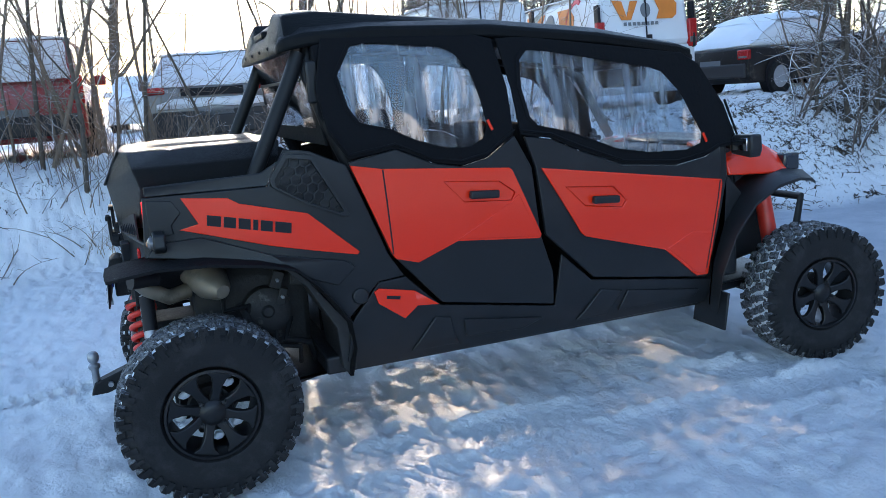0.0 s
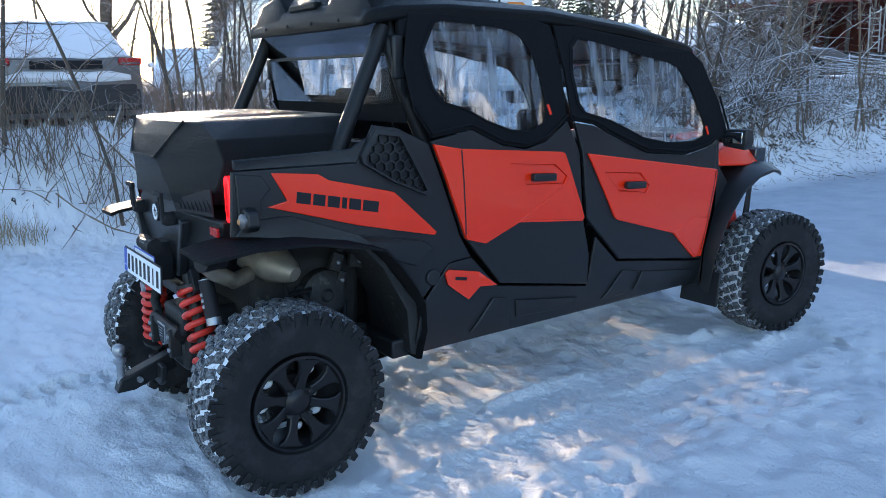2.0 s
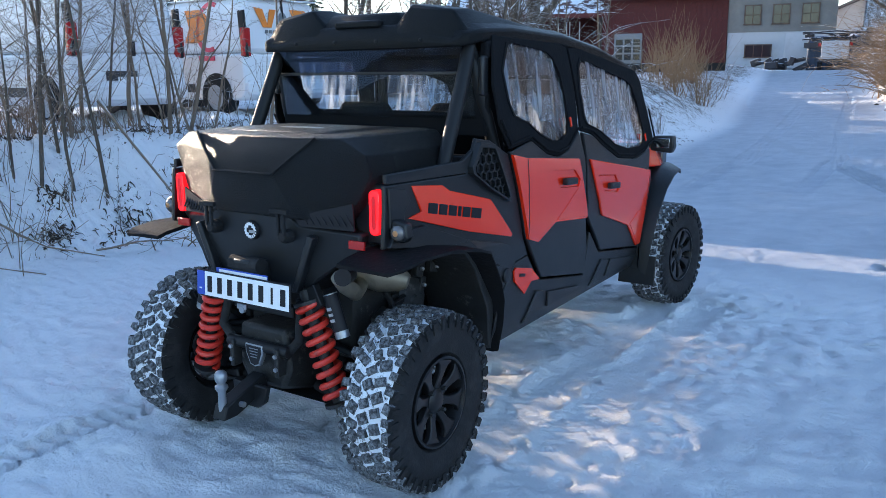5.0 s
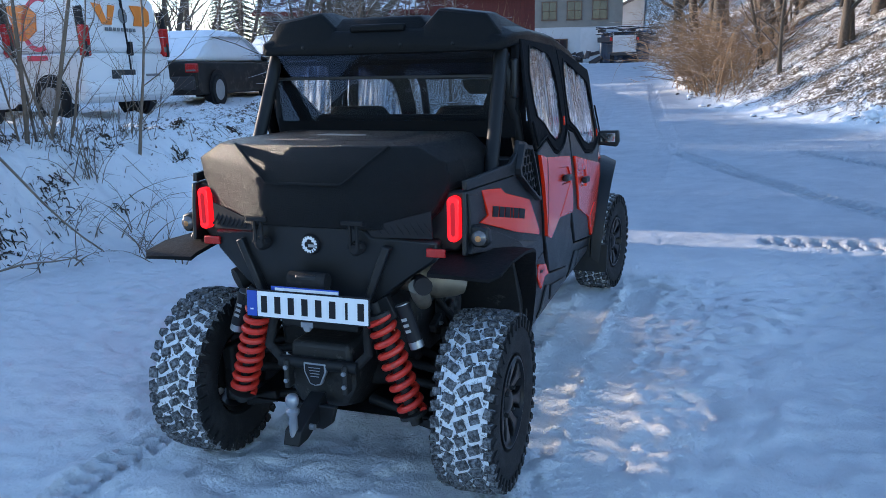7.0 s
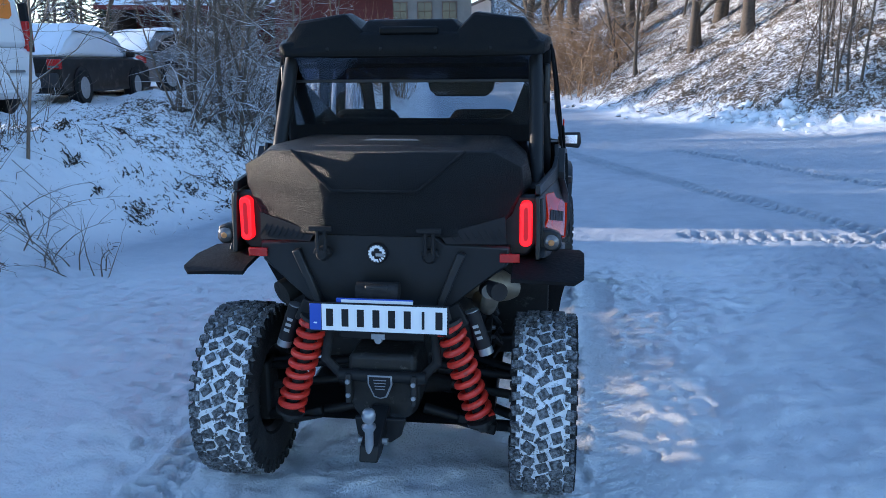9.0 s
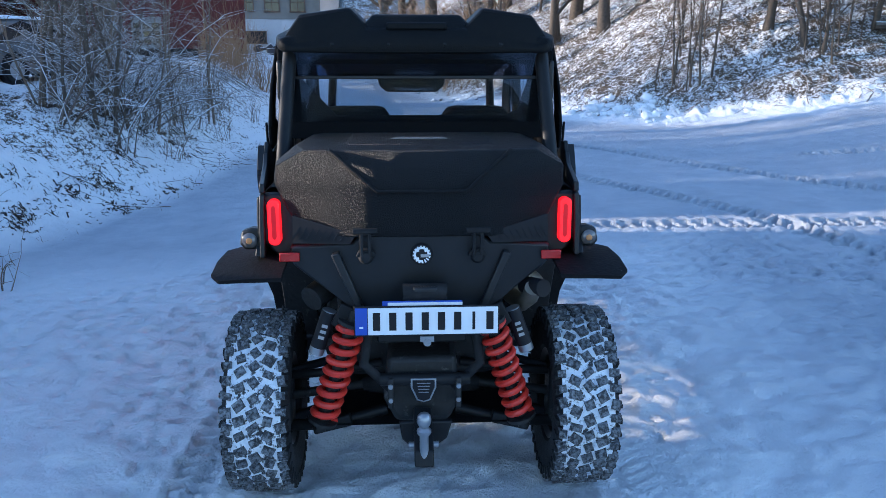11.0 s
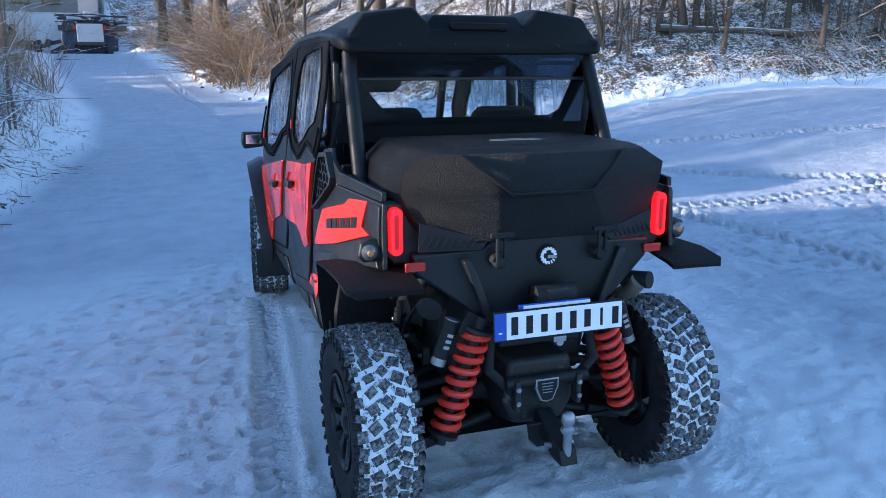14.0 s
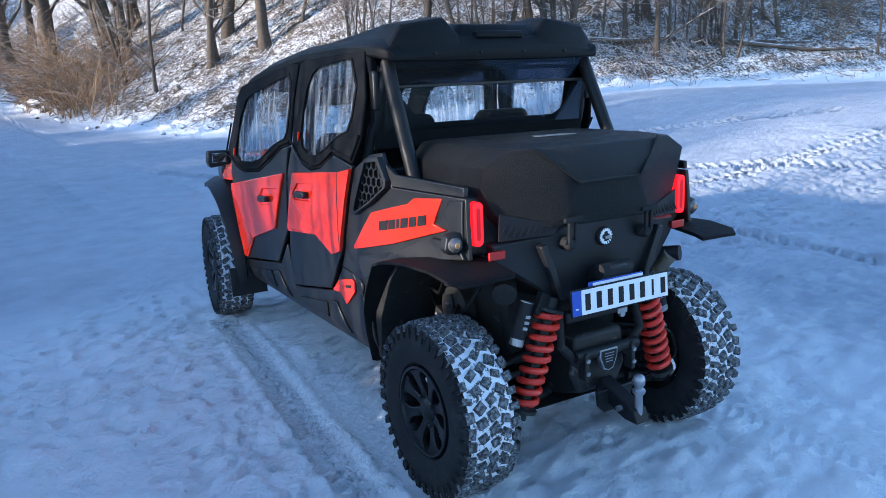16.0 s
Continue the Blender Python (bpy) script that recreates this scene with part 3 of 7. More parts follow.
ROCKER = [(0.575, 0.395), (2.52, 0.405), (2.53, 0.52), (2.44, 0.535), (1.785, 0.632), (1.62, 0.78), (1.585, 0.535), (1.015, 0.635), (0.86, 0.79), (0.74, 0.78), (0.61, 0.62)]
QUARTER = [(-0.15, 1.235), (0.32, 1.235), (0.40, 1.375), (0.50, 1.36), (0.645, 1.29), (0.79, 0.90), (0.855, 0.795), (0.74, 0.785), (0.60, 0.64), (0.46, 0.83), (0.38, 0.91), (0.11, 0.955), (-0.17, 1.0)]
RED_QUARTER = [(-0.01, 1.222), (0.165, 1.206), (0.205, 1.18), (0.465, 1.115), (0.665, 0.93), (0.655, 0.918), (0.31, 0.998), (-0.03, 1.098), (0.045, 1.115)]
VENT = [(0.395, 1.36), (0.50, 1.345), (0.635, 1.09), (0.615, 1.085), (0.46, 1.155), (0.335, 1.235), (0.33, 1.265)]
RED_TIP = [(0.715, 0.744), (0.735, 0.756), (0.895, 0.722), (1.005, 0.643), (0.905, 0.652), (0.845, 0.603), (0.73, 0.69)]


def shrink(poly, k):
    cx, cz = sum(p[0] for p in poly) / len(poly), sum(p[1] for p in poly) / len(poly)
    return [(cx + (p[0] - cx) * k, cz + (p[1] - cz) * k) for p in poly]


def honeycomb(poly, cell, where, depth, wall):
    """Hexagon cells inside a polygon, as a mesh of thin walls."""
    def inside(x, z):
        hit = False
        for (x0, z0), (x1, z1) in zip(poly, poly[1:] + poly[:1]):
            if (z0 > z) != (z1 > z) and x < (x1 - x0) * (z - z0) / (z1 - z0) + x0:
                hit = not hit
        return hit
    bm = bmesh.new()
    a0, a1 = min(p[0] for p in poly), max(p[0] for p in poly)
    z0, z1 = min(p[1] for p in poly), max(p[1] for p in poly)
    row, z = 0, z0
    while z < z1:
        x = a0 + (cell * 0.866 if row % 2 else 0)
        while x < a1:
            if inside(x, z):
                ring = [(x + cell * math.sin(math.pi / 3 * k), z + cell * math.cos(math.pi / 3 * k)) for k in range(6)]
                outer = [bm.verts.new(where(*p, depth)) for p in ring]
                low = [bm.verts.new(where(*p, 0)) for p in ring]
                inner = [bm.verts.new(where(x + (p[0] - x) * wall, z + (p[1] - z) * wall, depth)) for p in ring]
                deep = [bm.verts.new(where(x + (p[0] - x) * wall, z + (p[1] - z) * wall, 0)) for p in ring]
                for k in range(6):
                    j = (k + 1) % 6
                    bm.faces.new((outer[k], outer[j], inner[j], inner[k]))
                    bm.faces.new((inner[k], inner[j], deep[j], deep[k]))
                    bm.faces.new((outer[j], outer[k], low[k], low[j]))
            x += cell * 1.732
        z += cell * 1.5
        row += 1
    return bm


def lettering(where, a, z, widths, height, slant, gap, thick, mat, parent, name, label):
    """A row of plain bars where a name stands; along a, slanted."""
    for w in widths:
        bm = bmesh.new()
        q = [(a, z), (a + w, z + slant[1] * w), (a + w + slant[0] * height, z + slant[1] * w + height), (a + slant[0] * height, z + height)]
        lo = [bm.verts.new(where(*p, 0)) for p in q]
        hi = [bm.verts.new(where(*p, thick)) for p in q]
        bm.faces.new(hi)
        for i in range(4):
            bm.faces.new((lo[i], lo[(i + 1) % 4], hi[(i + 1) % 4], hi[i]))
        part(name, bm, mat, parent, label)
        z += slant[1] * (w + gap)
        a += w + gap


def build_side(s):
    on = on_side(s)
    for nm, outline, red, pocket, cloth, win, grip in (("rear_door", DOOR_REAR, RED_REAR, POCKET_REAR, CLOTH_REAR, WIN_REAR, (1.23, 1.108)), ("front_door", DOOR_FRONT, RED_FRONT, POCKET_FRONT, CLOTH_FRONT, WIN_FRONT, (1.835, 1.017))):
        door = part(nm, sheet(outline, on, thick=0.022), M_PLASTIC, utv, "black plastic door with a glossy orange-red panel", bevel=0.005)
        ridge = part("door_panel", sheet(red, on_side(s, 0.02), [pocket], thick=0.016), M_RED, door, "glossy orange-red door panel", bevel=0.005)
        seam, facet = (([(0.786, 1.258), (0.792, 1.258), (0.808, 0.90), (0.802, 0.90)], [(1.10, 0.925), (1.49, 0.886), (1.40, 1.09), (1.36, 1.06)]) if nm == "rear_door" else ([(2.485, 1.035), (2.491, 1.035), (2.43, 0.60), (2.424, 0.60)], [(2.19, 0.735), (2.375, 0.58), (2.42, 0.58), (2.45, 0.78), (2.33, 0.80)]))
        part("panel_gap", sheet(seam, on_side(s, 0.0345), thick=0.0025), M_INK, door)
        part("panel_facet", sheet(facet, on_side(s, 0.033), thick=0.006), M_RED, door, "raised facet of the glossy panel", bevel=0.003)
        part("handle_recess", sheet(pocket, on_side(s, 0.016), thick=0.012), M_RED, door, "sunken orange-red handle recess", bevel=0.004)
        g = bmesh.new()
        h = Vector(on_side(s, 0.048)(*grip, 0))
        add_box(g, h, (0.030, 0.135, 0.034), Matrix.Rotation(radians(-4), 3, "X"))
        part("door_handle", g, M_PLASTIC, door, "black pull handle", bevel=0.007)
        up = part("soft_door_top", sheet(cloth, on_side(s, 0.004), [win], thick=0.014, cuts=0.05), M_CLOTH, utv, "black cloth upper door round a clear window", bevel=0.005)
        part("window_welt", sheet(shrink(win, 1.035), on_side(s, 0.016), [shrink(win, 0.99)], thick=0.007, cuts=0.05), M_CLOTH, up, bevel=0.002)
        pane = part("window_pane", sheet(shrink(win, 1.0), on_side(s, 0.010), thick=0.0015, cuts=0.05), M_WINDOW, up, "wrinkled clear vinyl window", smooth=True)
        pane.visible_shadow = False
        zipper = bmesh.new()
        pts = [p for p in cloth if p[1] < 1.5]
        add_tube(zipper, [on_side(s, 0.026)(p[0], p[1] + 0.02, 0) for p in pts], 0.006, 6)
        part("seam", zipper, M_CLOTH, up, smooth=True)
        tab = bmesh.new()
        px, pz = (1.29, 1.40) if nm == "rear_door" else (2.41, 1.25)
        add_box(tab, on_side(s, 0.03)(px, pz, 0), (0.008, 0.012, 0.05), Matrix.Rotation(radians(25), 3, "X"))
        part("zip_pull", tab, M_RED, up, "orange zip pull", bevel=0.002)
    part("rocker_panel", sheet(ROCKER, on_side(s, -0.005), thick=0.016), M_PLASTIC, utv, bevel=0.006)
    for poly in ([(0.87, 0.44), (0.985, 0.585), (1.06, 0.57), (1.08, 0.47), (1.10, 0.44)], [(1.12, 0.55), (1.52, 0.49), (1.42, 0.45), (1.13, 0.465)], [(1.70, 0.44), (1.83, 0.58), (1.95, 0.555), (1.86, 0.44)], [(1.98, 0.55), (2.40, 0.49), (2.38, 0.45), (1.93, 0.455)]):
        part("rocker_rib", sheet(poly, on_side(s, 0.010), thick=0.012), M_PLASTIC, utv, bevel=0.006)
    quarter = part("rear_quarter_panel", sheet(QUARTER, on_side(s, -0.006), thick=0.018), M_PLASTIC, utv, bevel=0.006)
    part("quarter_trim", sheet(RED_QUARTER, on_side(s, 0.012), thick=0.012), M_RED, quarter, "glossy orange-red rear side panel", bevel=0.005)
    lettering(on_side(s, 0.0245), 0.075 if s > 0 else 0.09, 1.105, (0.052, 0.045, 0.045, 0.018, 0.045, 0.062), 0.042, (0.12 * s, -0.20), 0.010, 0.002, M_INK, quarter, "maker_mark", "dark bars of a maker's name")
    part("fender_shoulder", sheet([(-0.12, 1.055), (0.05, 1.06), (0.30, 0.965), (0.60, 0.90), (0.64, 0.87), (0.56, 0.80), (0.45, 0.845), (0.36, 0.915), (0.10, 0.965), (-0.16, 1.005)], on_side(s, 0.010), thick=0.022), M_PLASTIC, quarter, bevel=0.008)
    part("lamp_cheek", sheet([(-0.14, 1.225), (-0.045, 1.215), (-0.015, 1.165), (-0.055, 1.12), (-0.05, 1.085), (-0.14, 1.075)], on_side(s, 0.010), thick=0.012), M_PLASTIC, quarter, bevel=0.006)
    part("bed_rail", sheet([(-0.14, 1.24), (0.32, 1.24), (0.37, 1.33), (0.30, 1.29), (-0.14, 1.275)], on_side(s, -0.006), thick=0.02), M_PLASTIC, quarter, bevel=0.008)
    part("red_tip", sheet(RED_TIP, on_side(s, 0.012), thick=0.010), M_RED, utv, "small orange-red side badge", bevel=0.004)
    lettering(on_side(s, 0.023), 0.765, 0.706, (0.06,), 0.014, (0.3 * s, -0.2), 0.01, 0.002, M_INK, utv, "engine_mark", "dark bar of small print")
    vent = part("air_intake", sheet(VENT, on_side(s, 0.008), [shrink(VENT, 0.86)], thick=0.03), M_PLASTIC, utv, "black intake grille with hexagon mesh", bevel=0.005)
    part("intake_backing", sheet(shrink(VENT, 0.88), on_side(s, 0.004), thick=0.006), M_INK, vent)
    part("hexagon_mesh", honeycomb(shrink(VENT, 0.84), 0.024, on_side(s, 0.012), 0.014, 0.85), M_PLASTIC, vent)
    part("fuel_cap" if s > 0 else "side_plug", add_lathe(bmesh.new(), [(s * 0.64, 0.036), (s * 0.675, 0.036), (s * 0.682, 0.030)], 24, "x", (0, 0.655, 0.735)), M_PLASTIC, utv, bevel=0.003)
    # rear mudguard with its wide flare
    bm = bmesh.new()
    rows = []
    for y, z, w in ((-0.325, 0.966, 0.125), (-0.28, 0.978, 0.16), (-0.15, 0.994, 0.165), (0.05, 0.988, 0.17), (0.25, 0.955, 0.16), (0.38, 0.905, 0.14), (0.46, 0.83, 0.12), (0.53, 0.74, 0.11), (0.595, 0.64, 0.09), (0.61, 0.52, 0.075), (0.585, 0.40, 0.065)):
        x0 = 0.60
        drop = 0.012 if y < 0.3 else 0.0
        rows.append([(s * (x0 - 0.1), y, z), (s * (x0 + 0.04), y, z - 0.004), (s * (x0 + w), y + 0.01, z - drop), (s * (x0 + w), y + 0.01, z - drop - 0.012), (s * (x0 + 0.04), y, z - 0.018), (s * (x0 - 0.1), y, z - 0.016)])
    add_loft(bm, rows)
    part("rear_mudguard", bm, M_GUARD, utv, "black flared mudguard dusted with snow", bevel=0.004)
    bm = bmesh.new()
    add_prism(bm, [(0.60, 0.62), (0.62, 0.41), (0.585, 0.395), (0.56, 0.42), (0.55, 0.60), (0.44, 0.80), (0.36, 0.885), (0.15, 0.93), (0.15, 0.96), (0.38, 0.92)], s * 0.30, s * 0.63)
    part("wheel_arch_liner", bm, M_DIRTY, utv, bevel=0.004)
    # front wing: red hood corner, black flare and mud flap
    bm = bmesh.new()
    rows = []
    for y, z, w in ((2.46, 0.40, 0.10), (2.48, 0.60, 0.12), (2.55, 0.80, 0.14), (2.66, 0.94, 0.15), (2.80, 1.015, 0.15), (2.94, 1.035, 0.14), (3.04, 1.02, 0.12), (3.07, 1.0, 0.11)):
        rows.append([(s * 0.52, y, z), (s * (0.62 + w * 0.4), y, z + 0.01), (s * (0.62 + w), y, z - 0.03), (s * (0.62 + w), y, z - 0.045), (s * (0.62 + w * 0.4), y, z - 0.012), (s * 0.52, y, z - 0.02)])
    add_loft(bm, rows)
    part("front_mudguard", bm, M_PLASTIC, utv, "black flared front mudguard", bevel=0.004)
    bm = add_prism(bmesh.new(), [(2.50, 1.19), (2.56, 1.20), (2.57, 1.05), (2.66, 0.95), (2.55, 0.80), (2.48, 0.60), (2.46, 0.41), (2.52, 0.40), (2.53, 0.55)], s * 0.52, s * 0.665)
    part("front_quarter_panel", bm, M_PLASTIC, utv, bevel=0.008)
    bm = add_box(bmesh.new(), (s * 0.655, 2.475, 0.385), (0.24, 0.014, 0.19), Matrix.Rotation(radians(-8), 3, "X"))
    part("mud_flap", bm, M_PLASTIC, utv, "black rubber mud flap", bevel=0.004)
    bm = bmesh.new()
    add_loft(bm, [[(s * 0.30, 2.60, 1.20), (s * 0.63, 2.58, 1.12), (s * 0.665, 2.58, 1.045), (s * 0.30, 2.60, 1.04)], [(s * 0.30, 2.85, 1.215), (s * 0.60, 2.83, 1.185), (s * 0.67, 2.82, 1.03), (s * 0.30, 2.85, 1.0)], [(s * 0.30, 3.12, 1.13), (s * 0.55, 3.02, 1.10), (s * 0.64, 2.99, 1.025), (s * 0.30, 3.10, 0.98)]])
    wing = part("hood_corner", bm, M_RED, utv, "glossy orange-red hood corner", bevel=0.012)
    part("hood_mark", add_box(bmesh.new(), (s * 0.634, 2.73, 1.178), (0.004, 0.10, 0.022), Matrix.Rotation(radians(-28) * s, 3, "Y") @ Matrix.Rotation(radians(2), 3, "X")), M_WHITE, wing, "small white sticker")
    part("headlamp", add_box(bmesh.new(), (s * 0.58, 3.01, 1.07), (0.10, 0.10, 0.09)), M_CARGLASS, utv, bevel=0.01)
    # door mirror
    bm = bmesh.new()
    add_loft(bm, [[(s * (0.67 + 0.15 * a), 2.60 + 0.03 * k, 1.20 + 0.055 * b * (1.0 if a > 0.4 else 0.85)) for a, b in ((0, -1), (0.9, -1.1), (1, -0.4), (0.95, 0.9), (0.1, 1.0), (-0.1, 0.3))] for k in (-0.6, 0.4, 1.6)])
    mirror = part("wing_mirror", bm, M_PLASTIC, utv, bevel=0.01)
    bm = add_box(bmesh.new(), (s * 0.742, 2.578, 1.203), (0.100, 0.006, 0.060))
    part("mirror_glass", bm, M_MIRROR, mirror, "mirror glass", bevel=0.002)
    part("mirror_arm", add_tube(bmesh.new(), [(s * 0.60, 2.62, 1.19), (s * 0.66, 2.63, 1.18), (s * 0.69, 2.62, 1.185)], 0.017, 8), M_PLASTIC, mirror, smooth=True)
    # cage tubes
    bm = add_tube(bmesh.new(), [(s * 0.572, 0.25, 1.20), (s * 0.566, 0.33, 1.36), (s * 0.556, 0.47, 1.64), (s * 0.55, 0.52, 1.75)], 0.031, 14)
    part("cage_bar", bm, M_STEEL, utv, "black steel roll bar", smooth=True)
    bm = add_tube(bmesh.new(), [(s * 0.60, 0.70, 1.22), (s * 0.59, 0.60, 1.46), (s * 0.565, 0.545, 1.66), (s * 0.53, 0.56, 1.76), (s * 0.40, 0.60, 1.79)], 0.029, 14)
    part("cage_bar", bm, M_STEEL, utv, "black steel roll bar", smooth=True)
    bm = add_tube(bmesh.new(), [(s * 0.56, 1.38, 0.55), (s * 0.585, 1.40, 1.30), (s * 0.55, 1.36, 1.70), (s * 0.45, 1.35, 1.77)], 0.028, 12)
    part("cage_bar", bm, M_STEEL, utv, "black steel roll bar", smooth=True)
    bm = add_tube(bmesh.new(), [(s * 0.54, 0.60, 1.76), (s * 0.55, 1.36, 1.76), (s * 0.52, 2.30, 1.66), (s * 0.53, 2.44, 1.58), (s * 0.575, 2.68, 1.20)], 0.028, 12)
    part("cage_bar", bm, M_STEEL, utv, "black steel roll bar", smooth=True)
    bm = add_box(bmesh.new(), (s * 0.60, 0.565, 1.63), (0.03, 0.07, 0.17))
    part("cage_clamp", bm, M_PLASTIC, utv, bevel=0.01)
    bm = bmesh.new()
    add_prism(bm, [(0.56, 1.77), (0.66, 1.80), (0.73, 1.45), (0.70, 1.28), (0.63, 1.33), (0.565, 1.50)], s * 0.575, s * 0.615)
    part("corner_cloth", bm, M_CLOTH, utv, "black cloth rear corner", bevel=0.01)


M_MIRROR = material("mirror_silver", (0.85, 0.87, 0.9), 0.04, metal=1.0, var=0.01)
for s in (1, -1):
    build_side(s)

# roof: one moulded shell with a raised rear crown
bm = bmesh.new()
roof_rows = []
for y, top, edge, half in ((0.43, 1.79, 1.775, 0.56), (0.455, 1.845, 1.785, 0.59), (0.54, 1.875, 1.80, 0.61), (0.80, 1.885, 1.815, 0.615), (1.35, 1.875, 1.80, 0.618), (1.90, 1.82, 1.745, 0.60), (2.36, 1.735, 1.675, 0.575), (2.44, 1.70, 1.655, 0.56)):
    row = []
    for x, z in ((-1, edge - 0.03), (-1.0, edge + 0.02), (-0.90, top - 0.025), (-0.60, top), (0, top + 0.006), (0.60, top), (0.90, top - 0.025), (1.0, edge + 0.02), (1, edge - 0.03), (0.5, edge - 0.035), (-0.5, edge - 0.035)):
        row.append((x * half, y, z))
    roof_rows.append(row)
add_loft(bm, roof_rows)
part("roof", bm, M_SHELL, utv, "moulded black plastic roof", bevel=0.012)
for s in (1, -1):
    bm = bmesh.new()
    add_loft(bm, [[(s * 0.19, y0, z0), (s * 0.285, y0, z1), (s * 0.50, y0, z1 - 0.03), (s * 0.575, y0, z0 - 0.035)] for y0, z0, z1 in ((0.44, 1.80, 1.83), (0.475, 1.84, 1.935), (0.60, 1.86, 1.945), (1.30, 1.86, 1.885))])
    part("roof_crown", bm, M_SHELL, utv, bevel=0.012)
bm = bmesh.new()
add_loft(bm, [[(-0.25, y0, z0), (-0.19, y0, z1), (0.19, y0, z1), (0.25, y0, z0)] for y0, z0, z1 in ((0.452, 1.80, 1.825), (0.50, 1.84, 1.908), (0.60, 1.86, 1.914), (1.30, 1.86, 1.884))])
part("roof_centre", bm, M_SHELL, utv, bevel=0.012)
bm = add_box(bmesh.new(), (0, 0.470, 1.858), (0.26, 0.05, 0.035))
part("roof_recess", bm, M_SHELL, utv, bevel=0.01)
for x in (-0.36, -0.12, 0.12, 0.36):
    part("roof_bolt", add_lathe(bmesh.new(), [(0.424, 0.004), (0.427, 0.008), (0.440, 0.008)], 10, "y", (x, 0, 1.782)), M_STEEL, utv)
bm = add_tube(bmesh.new(), [(x * 0.55, 1.37, 1.80 - 0.02 * abs(x)) for x in (-1, -0.5, 0, 0.5, 1)], 0.018, 8)
part("cage_crossbar", bm, M_STEEL, utv, smooth=True)
bm = add_tube(bmesh.new(), [(-0.56, 2.42, 1.63), (0.56, 2.42, 1.63)], 0.025, 10)
part("cage_crossbar", bm, M_STEEL, utv, smooth=True)

# rear window with a dark visor, windscreen
bm = sheet([(-0.56, 1.445), (0.56, 1.445), (0.56, 1.70), (-0.56, 1.70)], lambda a, z, t: (a, 0.56 - t - (z - 1.45) * 0.16, z), thick=0.005)
rear_pane = part("rear_window", bm, M_REARPANE, utv, "clear rear window")
rear_pane.visible_shadow = False
bm = sheet([(-0.565, 1.645), (0.565, 1.645), (0.555, 1.785), (-0.555, 1.785)], lambda a, z, t: (a, 0.52 - t - (z - 1.65) * 0.25, z), thick=0.004)
visor = part("rear_visor", bm, M_VISOR, utv, "dark blue-tinted visor strip")
part("visor_rail", add_box(bmesh.new(), (0, 0.516, 1.643), (1.13, 0.008, 0.014)), M_PLASTIC, utv, bevel=0.003)
bm = sheet([(-0.60, 1.37), (0.60, 1.37), (0.575, 1.72), (-0.575, 1.72)], lambda a, z, t: (a, 0.585 - t - (z - 1.45) * 0.16, z), [[(-0.50, 1.73 - 0.10), (-0.36, 1.475), (0.40, 1.475), (0.45, 1.50), (0.50, 1.63), (0.50, 1.70), (-0.50, 1.70)]], thick=0.012)
part("rear_wall", bm, M_CLOTH, utv, "black rear wall round the window", bevel=0.003)
bm = sheet([(-0.56, 1.20), (0.56, 1.20), (0.53, 1.66), (-0.53, 1.66)], lambda a, z, t: (a, 2.70 - (z - 1.2) * 0.56 - t, z), thick=0.004)
windscreen = part("windscreen", bm, M_REARPANE, utv, "clear windscreen")
windscreen.visible_shadow = False
# floor, bulkhead, dash and bonnet
bm = bmesh.new()
add_box(bm, (0, 1.55, 0.42), (1.16, 2.1, 0.08))
add_box(bm, (0, 0.66, 0.85), (1.14, 0.06, 0.85))
add_box(bm, (0, 1.52, 0.58), (0.30, 1.9, 0.30))
part("floor_pan", bm, M_PLASTIC, utv, bevel=0.01)
bm = add_prism(bmesh.new(), [(2.40, 0.5), (2.42, 1.02), (2.52, 1.16), (2.70, 1.19), (2.72, 0.5)], -0.57, 0.57)
part("dashboard", bm, M_PLASTIC, utv, bevel=0.02)
bm = bmesh.new()
add_loft(bm, [[(-0.32, 2.62, 1.20), (0.32, 2.62, 1.20), (0.32, 2.62, 0.60), (-0.32, 2.62, 0.60)], [(-0.32, 2.86, 1.215), (0.32, 2.86, 1.215), (0.34, 2.86, 0.50), (-0.34, 2.86, 0.50)], [(-0.30, 3.14, 1.12), (0.30, 3.14, 1.12), (0.32, 3.20, 0.55), (-0.32, 3.20, 0.55)]])
part("bonnet", bm, M_PLASTIC, utv, bevel=0.02)
bm = add_tube(bmesh.new(), [(-0.36, 3.30, 0.62), (-0.34, 3.36, 0.82), (0.34, 3.36, 0.82), (0.36, 3.30, 0.62)], 0.022, 10)
add_tube(bm, [(-0.34, 3.18, 0.62), (-0.36, 3.30, 0.62)], 0.02, 8)
add_tube(bm, [(0.34, 3.18, 0.62), (0.36, 3.30, 0.62)], 0.02, 8)
part("front_bumper", bm, M_STEEL, utv, smooth=True)


